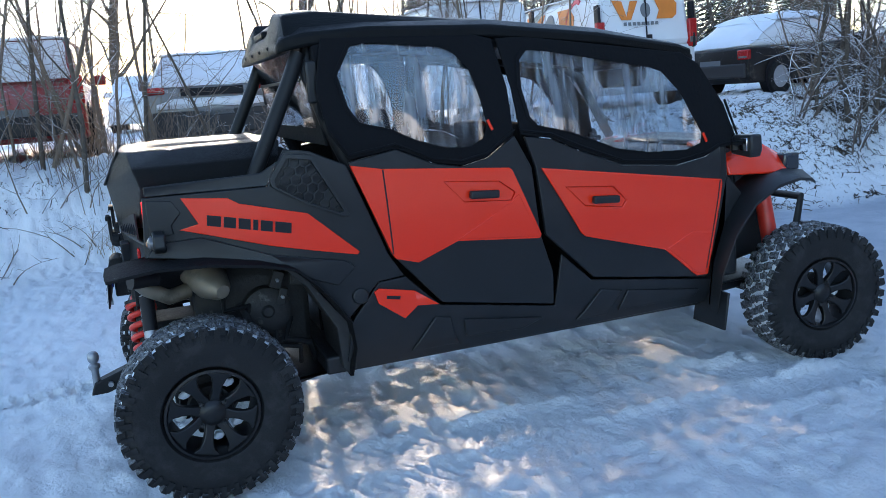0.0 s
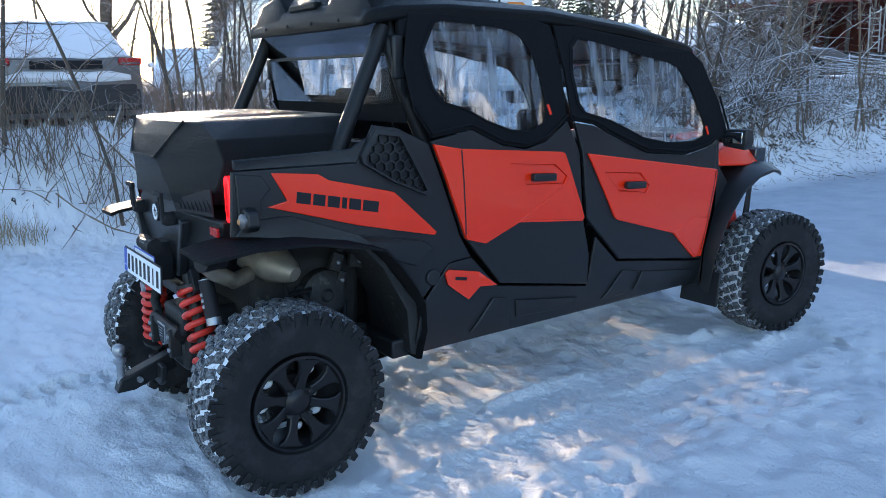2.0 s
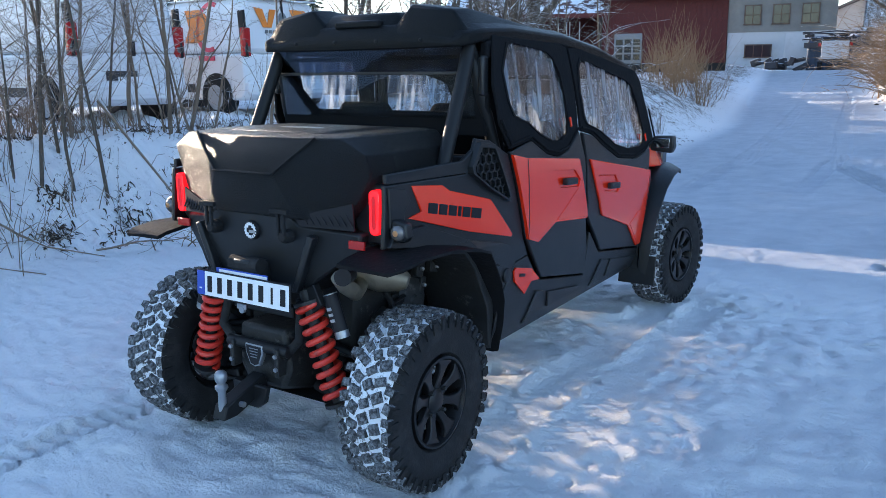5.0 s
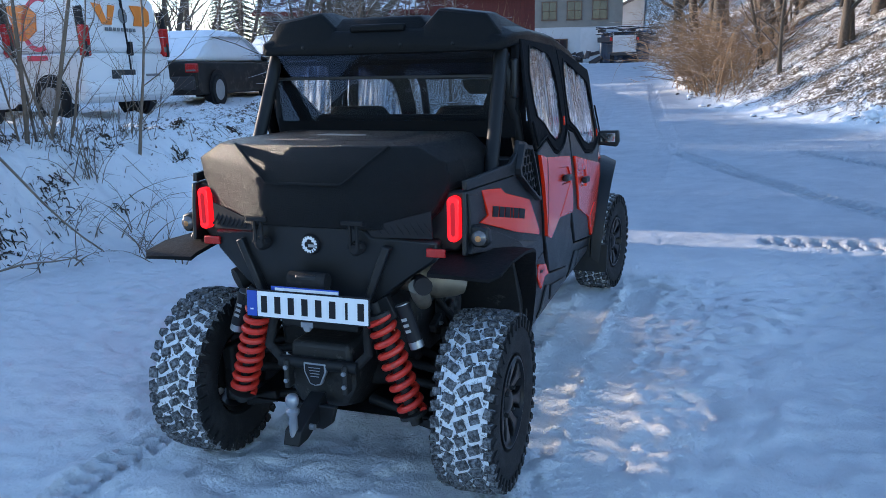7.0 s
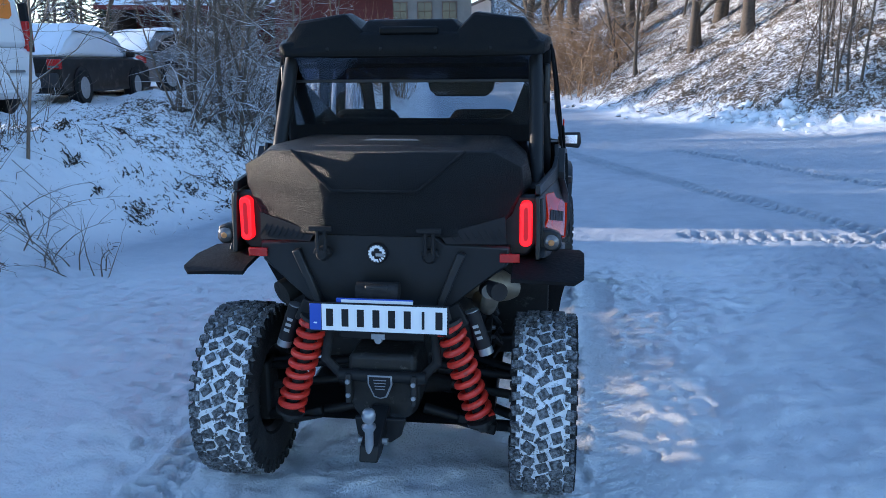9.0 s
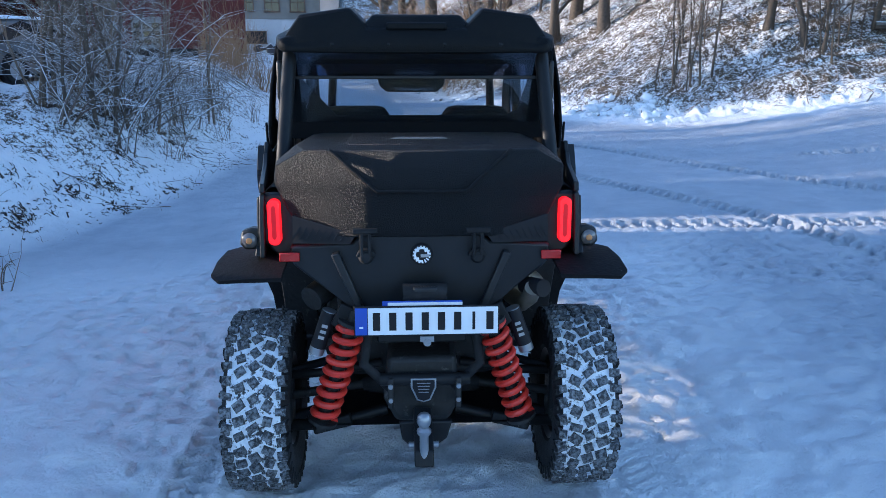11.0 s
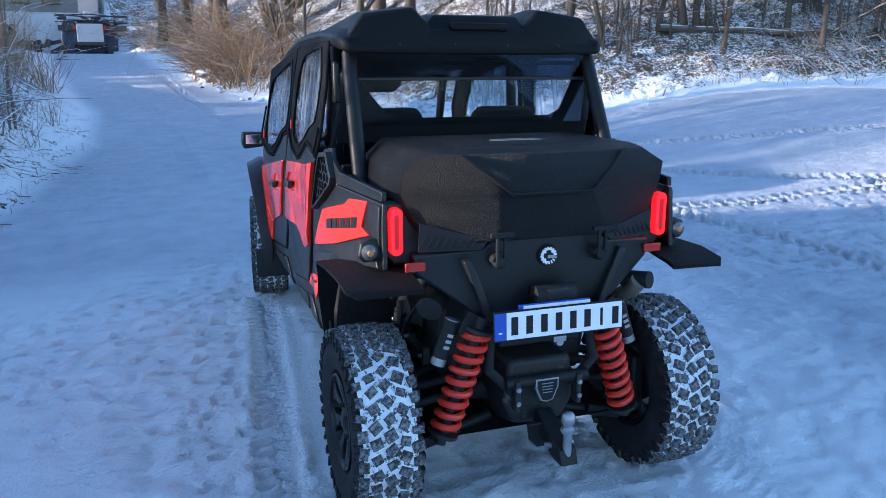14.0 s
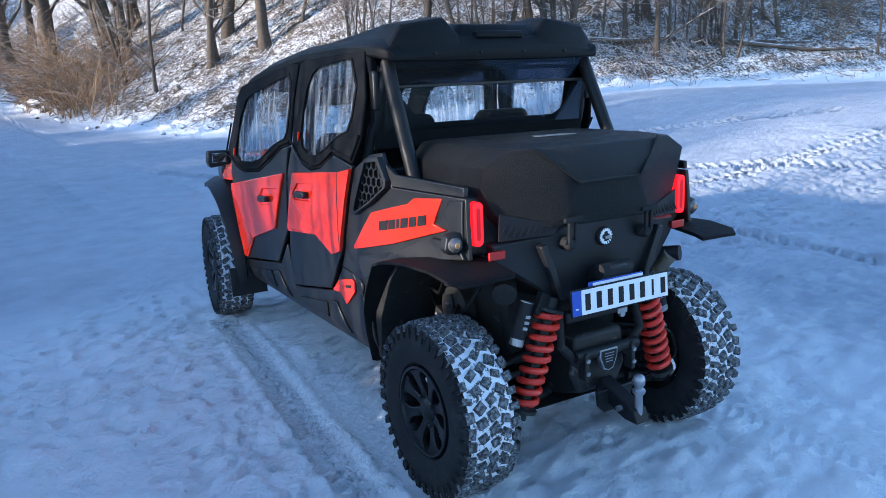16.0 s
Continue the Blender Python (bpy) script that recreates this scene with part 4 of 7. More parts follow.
def build_seat(x, y, base):
    bm = add_box(bmesh.new(), (x, y + 0.22, base + 0.06), (0.46, 0.46, 0.14))
    seat = part("seat", bm, M_CLOTH, utv, bevel=0.04)
    bm = bmesh.new()
    add_loft(bm, [[(x + a * w, y + dy, base + z) for a, dy in ((-1, 0.0), (-0.8, 0.08), (0.8, 0.08), (1, 0.0), (0.8, -0.06), (-0.8, -0.06))] for z, w, in ((0.12, 0.22), (0.40, 0.24), (0.58, 0.22))] )
    for v in bm.verts:
        v.co.y -= (v.co.z - base) * 0.16
    part("seat_back", bm, M_CLOTH, utv, bevel=0.02)
    bm = bmesh.new()
    add_loft(bm, [[(x + a * w, y + dy, base + z) for a, dy in ((-1, -0.02), (-0.8, 0.05), (0.8, 0.05), (1, -0.02), (0.8, -0.06), (-0.8, -0.06))] for z, w in ((0.55, 0.13), (0.60, 0.175), (0.68, 0.17), (0.72, 0.14))])
    for v in bm.verts:
        v.co.y -= (v.co.z - base) * 0.16
    part("headrest", bm, M_CLOTH, utv, "black headrest", bevel=0.02)


for sx in (-0.29, 0.29):
    build_seat(sx, 0.98, 0.78)
    build_seat(sx, 1.72, 0.66)
bm = bmesh.new()
add_lathe(bm, [(0.0 + 0.013 * math.cos(a), 0.165 + 0.013 * math.sin(a)) for a in (2 * math.pi * k / 8 for k in range(8))], 28, "y", (0, 0, 0), closed=True)
add_box(bm, (0, 0, 0), (0.30, 0.02, 0.04))
bmesh.ops.transform(bm, matrix=pose(-0.29, 2.26, 1.10, 28, 0, 0), verts=bm.verts)
part("steering_wheel", bm, M_PLASTIC, utv, smooth=True)
part("steering_column", add_tube(bmesh.new(), [(-0.29, 2.27, 1.09), (-0.29, 2.45, 0.98)], 0.025, 10), M_PLASTIC, utv, smooth=True)
bm = add_prism(bmesh.new(), [(-0.23, 1.605), (0.23, 1.605), (0.215, 1.545), (0.17, 1.505), (-0.17, 1.505), (-0.215, 1.545)], 2.385, 2.42, "y")
part("rear_view_mirror", bm, M_PLASTIC, utv, bevel=0.012)

# load bed and the faceted storage case on it
bm = bmesh.new()
add_loft(bm, [[(-0.60, y, 1.19), (-0.60, y, 1.235), (0.60, y, 1.235), (0.60, y, 1.19), (0.50, y, 0.98), (-0.50, y, 0.98)] for y in (-0.10, 0.62)])
part("load_bed", bm, M_PLASTIC, utv, bevel=0.015)


def build_case():
    # half outline rings, from the floor up: rear middle, rear inner corner, rear outer corner, side, front
    rings = [
        (1.095, [(0.0, -0.262), (0.26, -0.258), (0.40, -0.20), (0.46, -0.05), (0.46, 0.30)]),
        (1.16, [(0.0, -0.272), (0.215, -0.266), (0.478, -0.165), (0.52, -0.02), (0.53, 0.30)]),
        (1.266, [(0.0, -0.292), (0.158, -0.286), (0.532, -0.150), (0.56, -0.02), (0.545, 0.34)]),
        (1.345, [(0.0, -0.262), (0.245, -0.255), (0.528, -0.172), (0.545, -0.03), (0.52, 0.40)]),
        (1.405, [(0.0, -0.222), (0.325, -0.215), (0.42, -0.185), (0.47, -0.02), (0.45, 0.42)]),
        (1.412, [(0.0, -0.16), (0.30, -0.16), (0.37, -0.13), (0.42, 0.0), (0.40, 0.40)]),
    ]
    loops = []
    for z, half in rings:
        right = [(x, y, z) for x, y in half]
        left = [(-x, y, z) for x, y in reversed(half[1:])]
        loops.append(right + left)
    bm = bmesh.new()
    add_loft(bm, loops)
    case = part("storage_case", bm, M_LID, utv, "grained black faceted storage case", bevel=0.006)
    # folded lines of the lid
    bm = bmesh.new()
    add_tube(bm, [(-0.325, -0.218, 1.407), (-0.158, -0.291, 1.267), (0.158, -0.291, 1.267), (0.325, -0.218, 1.407)], 0.006, 6)
    part("lid_crease", bm, M_LID, case, smooth=True)
    bm = bmesh.new()
    add_loft(bm, [[(-0.30, y, 1.405), (0.30, y, 1.405), (0.26, y, z), (-0.26, y, z)] for y, z in ((-0.10, 1.414), (-0.06, 1.420), (0.28, 1.420), (0.36, 1.414))])
    part("lid_top", bm, M_LID, case, bevel=0.006)
    bm = add_prism(bmesh.new(), [(-0.11, 0.05), (0.11, 0.05), (0.09, 0.10), (-0.09, 0.10)], 1.420, 1.422, "z")
    part("lid_mark", bm, M_SILVER, case, "silver bar of a maker's name")
    for s in (1, -1):
        grille = lambda a, z, t, s=s: (s * a, -0.252 + 0.30 * max(0.0, a - 0.24) - t, z)
        vent = part("case_vent", sheet([(0.235, 1.105), (0.47, 1.165), (0.475, 1.06), (0.26, 1.07)], grille, thick=0.006), M_INK, case, "dark slotted vent")
        for k in range(8):
            a = 0.285 + 0.024 * k
            bm = add_box(bmesh.new(), Vector(grille(a, 1.092 + 0.0022 * k, 0.007)), (0.006, 0.004, 0.030 + 0.006 * k), Matrix.Rotation(radians(-35 * s), 3, "Y"))
            part("vent_slat", bm, M_INK, vent)
        # rubber T-latch
        bm = add_box(bmesh.new(), (s * 0.202, -0.300, 1.128), (0.088, 0.016, 0.018))
        add_box(bm, (s * 0.202 - 0.014, -0.294, 1.085), (0.012, 0.014, 0.10))
        add_box(bm, (s * 0.202 + 0.014, -0.294, 1.085), (0.012, 0.014, 0.10))
        add_prism(bm, [(s * 0.202 - 0.036, 1.03), (s * 0.202 + 0.036, 1.03), (s * 0.202 + 0.026, 1.05), (s * 0.202, 1.056), (s * 0.202 - 0.026, 1.05)], -0.262, -0.292, "y")
        add_lathe(bm, [(-0.298, 0.018), (-0.280, 0.028), (-0.245, 0.028)], 16, "y", (s * 0.202, 0, 1.028))
        part("rubber_latch", bm, M_RUBBER, case, "black rubber T-latch", bevel=0.003)


build_case()

# tail: lower bodywork, lamps, badge, number plate
bm = bmesh.new()
add_loft(bm, [[(-0.49, y + 0.05, 1.045), (-0.25, y - 0.03, 1.075), (-0.20, y - 0.035, 1.12), (0.20, y - 0.035, 1.12), (0.25, y - 0.03, 1.075), (0.49, y + 0.05, 1.045), (0.48, y + 0.05, 0.97), (0.32, y, 0.86), (0.24, y, 0.78), (-0.24, y, 0.78), (-0.32, y, 0.86), (-0.48, y + 0.05, 0.97)] for y in (-0.215, 0.1)])
part("tail_panel", bm, M_PLASTIC, utv, bevel=0.012)
for s in (1, -1):
    bm = add_prism(bmesh.new(), [(s * 0.41, 1.12), (s * 0.49, 1.235), (s * 0.595, 1.235), (s * 0.60, 1.06), (s * 0.55, 1.0), (s * 0.44, 1.0)], -0.118, 0.05, "y")
    part("lamp_surround", bm, M_PLASTIC, utv, bevel=0.012)
    ring = bmesh.new()
    pts = []
    for k in range(24):
        a = 2 * math.pi * k / 24
        pts.append((0.0205 * math.cos(a), 0.062 * (1 if math.sin(a) > 0 else -1) + 0.0205 * math.sin(a)))
    outer = [(s * 0.545 + x * 1.18, 1.131 + z * 1.05) for x, z in pts]
    add_prism(ring, outer, -0.118, -0.156, "y")
    tail = part("tail_lamp", ring, M_TAIL, utv, "glowing red tail lamp", bevel=0.004)
    part("lamp_core", add_prism(bmesh.new(), [(s * 0.545 + x * 0.42, 1.131 + z * 0.78) for x, z in pts], -0.155, -0.1575, "y"), M_TAILCORE, tail)
    bm = add_loft(bmesh.new(), [[(s * (0.585 + a * 0.095), y, 1.065 + b * 0.042) for a, b in ((0, -0.9), (0.8, -1), (1, -0.5), (0.9, 0.7), (0.5, 1), (0, 0.9))] for y in (-0.132, -0.085)])
    part("indicator_housing", bm, M_PLASTIC, utv, bevel=0.008)
    bm = add_lathe(bmesh.new(), [(-0.155, 0.004), (-0.150, 0.022), (-0.142, 0.029), (-0.12, 0.029)], 24, "y", (s * 0.64, 0, 1.062))
    ind = part("indicator_lamp", bm, M_LENS, utv, "round clear indicator lamp", smooth=True)
    part("amber_bulb", add_lathe(bmesh.new(), [(-0.1575, 0.002), (-0.156, 0.010), (-0.153, 0.012)], 16, "y", (s * 0.64, 0, 1.062)), M_AMBER, ind, smooth=True)
    part("reflector", add_box(bmesh.new(), (s * 0.488, -0.190, 1.008), (0.075, 0.012, 0.033)), M_REFLECTOR, utv, "red reflector", bevel=0.003)
badge = part("round_badge", add_lathe(bmesh.new(), [(-0.262, 0.036), (-0.256, 0.040), (-0.24, 0.040)], 32, "y", (0, 0, 1.03)), M_INK, utv, "black and white round badge", smooth=True)
bm = bmesh.new()
for k in range(32):
    a0, a1 = 2 * math.pi * k / 32, 2 * math.pi * (k + 1) / 32
    r0 = 0.016 if k % 8 in (3, 4) and 2 < k < 22 else 0.021
    q = [(r * math.cos(a), r * math.sin(a)) for r, a in ((r0, a0), (0.029 if k % 2 else 0.033, a0), (0.029 if k % 2 else 0.033, a1), (r0, a1))]
    if k > 24 and k % 2:
        continue
    add_prism(bm, [(x, 1.03 + z) for x, z in q], -0.262, -0.2645, "y")
part("badge_ring", bm, M_WHITE, badge)
part("badge_bar", add_box(bmesh.new(), (0.012, -0.2655, 1.026), (0.032, 0.002, 0.011)), M_GREYPRINT, badge)

plate = part("number_plate", add_box(bmesh.new(), (0.016, -0.338, 0.803), (0.526, 0.006, 0.112), Matrix.Rotation(radians(-4), 3, "X")), M_INK, utv, "white number plate with a blue band", bevel=0.006)
part("plate_face", add_box(bmesh.new(), (0.038, -0.3425, 0.803), (0.470, 0.004, 0.100), Matrix.Rotation(radians(-4), 3, "X")), M_WHITE, plate, bevel=0.003)
part("plate_band", add_box(bmesh.new(), (-0.221, -0.3425, 0.803), (0.044, 0.004, 0.100), Matrix.Rotation(radians(-4), 3, "X")), M_BLUE, plate, "blue band", bevel=0.003)
for k in range(8):
    bm = add_box(bmesh.new(), (-0.165 + 0.0585 * k - 0.001, -0.345, 0.803), (0.010 if k in (6,) else 0.026, 0.0025, 0.066), Matrix.Rotation(radians(-4), 3, "X"))
    part("plate_bar", bm, M_INK, plate)
part("plate_dot", add_box(bmesh.new(), (-0.221, -0.345, 0.775), (0.014, 0.0025, 0.018)), M_WHITE, plate)
part("plate_bracket", add_box(bmesh.new(), (0.0, -0.322, 0.843), (0.29, 0.006, 0.06)), M_BLUE, utv, "blue-edged second plate behind", bevel=0.003)
part("plate_bracket_face", add_box(bmesh.new(), (0.01, -0.3262, 0.855), (0.27, 0.002, 0.026)), M_WHITE, utv)
part("plate_stay", add_box(bmesh.new(), (0, -0.27, 0.83), (0.12, 0.10, 0.16)), M_PLASTIC, utv, bevel=0.008)
part("plate_lamp", add_box(bmesh.new(), (0.01, -0.30, 0.91), (0.09, 0.06, 0.03)), M_PLASTIC, utv, bevel=0.008)
bm = add_box(bmesh.new(), (0.016, -0.345, 0.735), (0.05, 0.006, 0.02))
add_lathe(bm, [(-0.35, 0.014), (-0.338, 0.016)], 12, "y", (0.016, 0, 0.722))
part("plate_clip", bm, M_SILVER, utv, "pale metal clip")


# ---- running gear ----
def build_wheel(name_label, s):
    w = new("wheel")
    w.parent = utv
    tagged(w, name_label)
    R, half = 0.352, 0.125
    bm = bmesh.new()
    prof = [(-0.085, 0.185), (-0.118, 0.20), (-0.135, 0.26), (-0.130, 0.318), (-0.108, R - 0.008), (-0.06, R), (0, R + 0.002), (0.06, R), (0.108, R - 0.008), (0.130, 0.318), (0.135, 0.26), (0.118, 0.20), (0.085, 0.185)]
    add_lathe(bm, prof, 72, "x", cap=False)
    for f in bm.faces:
        c = f.calc_center_median()
        f.material_index = 1 if math.hypot(c.y, c.z) > 0.334 else 0
    tyre = part("tyre", bm, [M_RUBBER, M_GROOVE], w, "knobbly black tyre with snow packed in its tread", smooth=True)
    bm = bmesh.new()
    rnd = random.Random(5)
    n = 38
    for k in range(n):
        for row, (x, wd, ln, tw) in enumerate(((-0.110, 0.050, 0.039, 6), (-0.056, 0.052, 0.040, -24), (0.0, 0.048, 0.041, 30), (0.056, 0.052, 0.040, 24), (0.110, 0.050, 0.039, -6))):
            a = 2 * math.pi * (k + (0.0, 0.45, 0.0, 0.55, 0.1)[row] + rnd.uniform(-0.10, 0.10)) / n
            rr = R - (0.008 if abs(x) > 0.1 else 0.0)
            rot = Matrix.Rotation(a - math.pi / 2, 3, "X") @ Matrix.Rotation(radians(tw + rnd.uniform(-11, 11)), 3, "Z")
            c = Vector((x, rr * math.cos(a), rr * math.sin(a)))
            add_box(bm, c, (wd * rnd.uniform(0.78, 1.12), ln * rnd.uniform(0.75, 1.2), 0.030), rot, top=0.80)
        for x in (-0.131, 0.131):
            a = 2 * math.pi * (k + 0.25) / n
            rot = Matrix.Rotation(a - math.pi / 2, 3, "X")
            add_box(bm, Vector((x, 0.326 * math.cos(a), 0.326 * math.sin(a))), (0.014, 0.026 if k % 2 else 0.018, 0.046), rot, top=0.8)
    for f in bm.faces:
        if abs(f.calc_center_median().x) > 0.122:
            f.material_index = 1
    part("tread", bm, [M_TREAD, M_RUBBER], tyre, "raised tread blocks")
    bm = bmesh.new()
    add_lathe(bm, [(0.10, 0.188), (0.122, 0.186), (0.124, 0.176), (0.10, 0.168), (0.02, 0.160), (-0.09, 0.168), (-0.11, 0.188)], 56, "x", cap=False)
    rim = part("rim", bm, M_RIM, w, "matt black alloy rim", smooth=True)
    bm = bmesh.new()
    add_lathe(bm, [(0.0, 0.001), (0.005, 0.085), (-0.02, 0.092), (-0.03, 0.092)], 40, "x")
    part("brake_disc", bm, M_DIRTY, rim, smooth=True)
    for k in range(8):
        a = 2 * math.pi * k / 8 + 0.3
        ca, sa = math.cos(a), math.sin(a)
        def at(x, r, u):
            return (x, r * ca - u * sa, r * sa + u * ca)
        bm = bmesh.new()
        add_loft(bm, [[at(0.092, 0.045, -0.022), at(0.092, 0.045, 0.022), at(0.06, 0.045, 0.026), at(0.06, 0.045, -0.026)],
                      [at(0.098, 0.085, -0.016), at(0.098, 0.085, 0.016), at(0.065, 0.085, 0.020), at(0.065, 0.085, -0.020)],
                      [at(0.106, 0.118, -0.019), at(0.106, 0.118, 0.019), at(0.08, 0.118, 0.022), at(0.08, 0.118, -0.022)],
                      [at(0.110, 0.148, -0.030), at(0.110, 0.148, 0.030), at(0.085, 0.148, 0.030), at(0.085, 0.148, -0.030)],
                      [at(0.112, 0.170, -0.058), at(0.112, 0.170, 0.058), at(0.085, 0.170, 0.058), at(0.085, 0.170, -0.058)]])
        part("spoke", bm, M_RIM, rim, bevel=0.004)
    bm = bmesh.new()
    add_lathe(bm, [(0.05, 0.052), (0.095, 0.052), (0.105, 0.040), (0.112, 0.026), (0.113, 0.001)], 24, "x")
    part("hub_cap", bm, M_RIM, rim, smooth=True)
    for k in range(4):
        a = math.pi / 2 * k + 0.5
        part("wheel_nut", add_lathe(bmesh.new(), [(0.09, 0.009), (0.112, 0.009), (0.115, 0.006)], 6, "x", (0, 0.062 * math.cos(a), 0.062 * math.sin(a))), M_DIRTY, rim)
    for k, u in ((0, 0.02), (2, -0.03), (3, 0.03), (5, 0.0), (6, 0.01)):
        a = 2 * math.pi * (k + 0.5) / 8 + 0.3
        bm = bmesh.new()
        bmesh.ops.create_icosphere(bm, subdivisions=2, radius=0.026)
        for v in bm.verts:
            v.co = Vector((0.03 + v.co.x * 0.5, 0.122 * math.cos(a) + v.co.y * 1.0, 0.122 * math.sin(a) + v.co.z * 0.6)) + Vector(noise.noise_vector(v.co * 60)) * 0.005
        part("snow_clump", bm, M_SNOW, rim, "small clump of snow", smooth=True)
    return w


wheel = build_wheel("wheel with a knobbly snow-packed tyre and black rim", 1)
wheel.matrix_basis = pose(0.626, 0.0, 0.366, 12, 0, 0) @ Matrix.Diagonal((0.92, 1, 1, 1))
for m in (pose(0.64, 3.15, 0.366, 40, 0, -7), pose(-0.626, 0.0, 0.366, 5, 0, 180), pose(-0.61, 3.13, 0.366, 70, 0, 173)):
    copy_thing(wheel, m)


def build_gear(s):
    # coil-over damper with its gas bottle
    top, low = Vector((s * 0.255, -0.225, 0.775)), Vector((s * 0.392, -0.205, 0.345))
    d = low - top
    damper = part("damper", add_tube(bmesh.new(), [top - d * 0.08, low + d * 0.06], 0.024, 12), M_DIRTY, utv, smooth=True)
    side = d.cross(Vector((0, 1, 0))).normalized()
    up = d.normalized().cross(side)
    pts = []
    for k in range(9 * 14 + 1):
        a = 2 * math.pi * k / 14
        pts.append(top + d * (0.05 + 0.90 * k / 126) + (side * math.cos(a) + up * math.sin(a)) * 0.046)
    part("coil_spring", add_tube(bmesh.new(), pts, 0.0135, 8), M_SPRING, damper, "red coil spring", smooth=True)
    for k in (0.03, 0.965):
        part("spring_seat", add_tube(bmesh.new(), [top + d * (k - 0.015), top + d * (k + 0.015)], 0.058, 18), M_DIRTY, damper, smooth=True)
    b0, b1 = Vector((s * 0.345, -0.19, 0.80)), Vector((s * 0.405, -0.19, 0.63))
    bottle = part("gas_bottle", add_tube(bmesh.new(), [b0, b1], 0.029, 16), M_SILVER, damper, "silver gas bottle in a black printed sleeve", smooth=True)
    e = b1 - b0
    part("bottle_band", add_tube(bmesh.new(), [b0 + e * 0.02, b0 + e * 0.84], 0.0298, 16), M_INK, bottle, "black printed sleeve", smooth=True)
    for k in range(3):
        part("sleeve_bar", add_box(bmesh.new(), b0 + e * (0.32 + 0.13 * k) + Vector((0, -0.0295, 0)), (0.022, 0.003, 0.012), Matrix.Rotation(radians(-18 * s), 3, "Y")), M_GREYPRINT, bottle)
    # arms
    for pts, r in (([(s * 0.14, -0.06, 0.335), (s * 0.36, -0.08, 0.285), (s * 0.56, -0.03, 0.255)], 0.024), ([(s * 0.14, 0.16, 0.335), (s * 0.36, 0.12, 0.285), (s * 0.56, 0.03, 0.255)], 0.022), ([(s * 0.16, -0.02, 0.52), (s * 0.40, -0.03, 0.485), (s * 0.55, 0.0, 0.465)], 0.018), ([(s * 0.16, 0.16, 0.53), (s * 0.40, 0.08, 0.49), (s * 0.55, 0.02, 0.47)], 0.018)):
        part("suspension_arm", add_tube(bmesh.new(), pts, r, 10), M_STEEL, utv, smooth=True)
    part("drive_shaft", add_tube(bmesh.new(), [(s * 0.12, 0.02, 0.42), (s * 0.22, 0.02, 0.415), (s * 0.58, 0.0, 0.37)], 0.019, 10), M_DIRTY, utv, smooth=True)
    part("shaft_boot", add_tube(bmesh.new(), [(s * 0.13, 0.02, 0.42), (s * 0.24, 0.02, 0.412)], 0.055, 14, 0.03), M_RUBBER, utv, smooth=True)
    part("wheel_carrier", add_box(bmesh.new(), (s * 0.555, 0.0, 0.365), (0.06, 0.12, 0.26)), M_DIRTY, utv, bevel=0.015)
    part("arm_plate", add_box(bmesh.new(), (s * 0.36, -0.10, 0.295), (0.16, 0.04, 0.05), Matrix.Rotation(radians(14 * s), 3, "Y")), M_STEEL, utv, bevel=0.008)
    # front corner
    for pts in ([(s * 0.18, 2.95, 0.36), (s * 0.56, 3.10, 0.28)], [(s * 0.18, 3.25, 0.36), (s * 0.56, 3.12, 0.28)], [(s * 0.22, 3.05, 0.55), (s * 0.55, 3.10, 0.47)]):
        part("suspension_arm", add_tube(bmesh.new(), pts, 0.022, 10), M_STEEL, utv, smooth=True)
    part("front_damper", add_tube(bmesh.new(), [(s * 0.34, 3.06, 0.95), (s * 0.46, 3.08, 0.40)], 0.045, 12), M_SPRING, utv, "red front coil-over", smooth=True)
    part("wheel_carrier", add_box(bmesh.new(), (s * 0.555, 3.11, 0.365), (0.06, 0.12, 0.24)), M_DIRTY, utv, bevel=0.015)


for s in (1, -1):
    build_gear(s)
bm = bmesh.new()
add_loft(bm, [[(-0.13, y, 0.62), (0.13, y, 0.62), (0.15, y, 0.45), (0.10, y, z), (-0.10, y, z), (-0.15, y, 0.45)] for y, z in ((-0.23, 0.36), (-0.05, 0.30), (0.35, 0.30))])
part("gear_case", bm, M_DIRTY, utv, bevel=0.02)
part("skid_plate", add_prism(bmesh.new(), [(-0.14, 0.30), (0.2, 0.27), (0.6, 0.35), (2.6, 0.36), (3.2, 0.40), (3.2, 0.44), (2.6, 0.42), (0.2, 0.33)], -0.42, 0.42), M_PLASTIC, utv, bevel=0.01)
part("engine", add_loft(bmesh.new(), [[(-0.30, y, 0.45), (0.30, y, 0.45), (0.34, y, 0.80), (0.26, y, 0.93), (-0.26, y, 0.93), (-0.34, y, 0.80)] for y in (0.0, 0.50)]), M_DIRTY, utv, bevel=0.03)
part("frame_rail", add_tube(bmesh.new(), [(0.20, -0.20, 0.76), (0.22, -0.24, 0.60), (0.12, -0.24, 0.50)], 0.02, 10), M_RUBBER, utv, smooth=True)
part("frame_rail", add_tube(bmesh.new(), [(-0.20, -0.20, 0.76), (-0.22, -0.24, 0.60), (-0.12, -0.24, 0.50)], 0.02, 10), M_RUBBER, utv, smooth=True)
part("rear_crossbar", add_tube(bmesh.new(), [(-0.16, -0.26, 0.545), (0.18, -0.26, 0.545)], 0.024, 12), M_STEEL, utv, smooth=True)
for x in (-0.12, 0.135):
    b = part("tow_eye_plate", add_box(bmesh.new(), (x, -0.27, 0.50), (0.022, 0.05, 0.12)), M_DIRTY, utv, bevel=0.006)
    for z in (0.475, 0.53):
        part("plate_bolt", add_lathe(bmesh.new(), [(-0.302, 0.009), (-0.294, 0.010)], 10, "y", (x, 0, z)), M_SILVER, b)
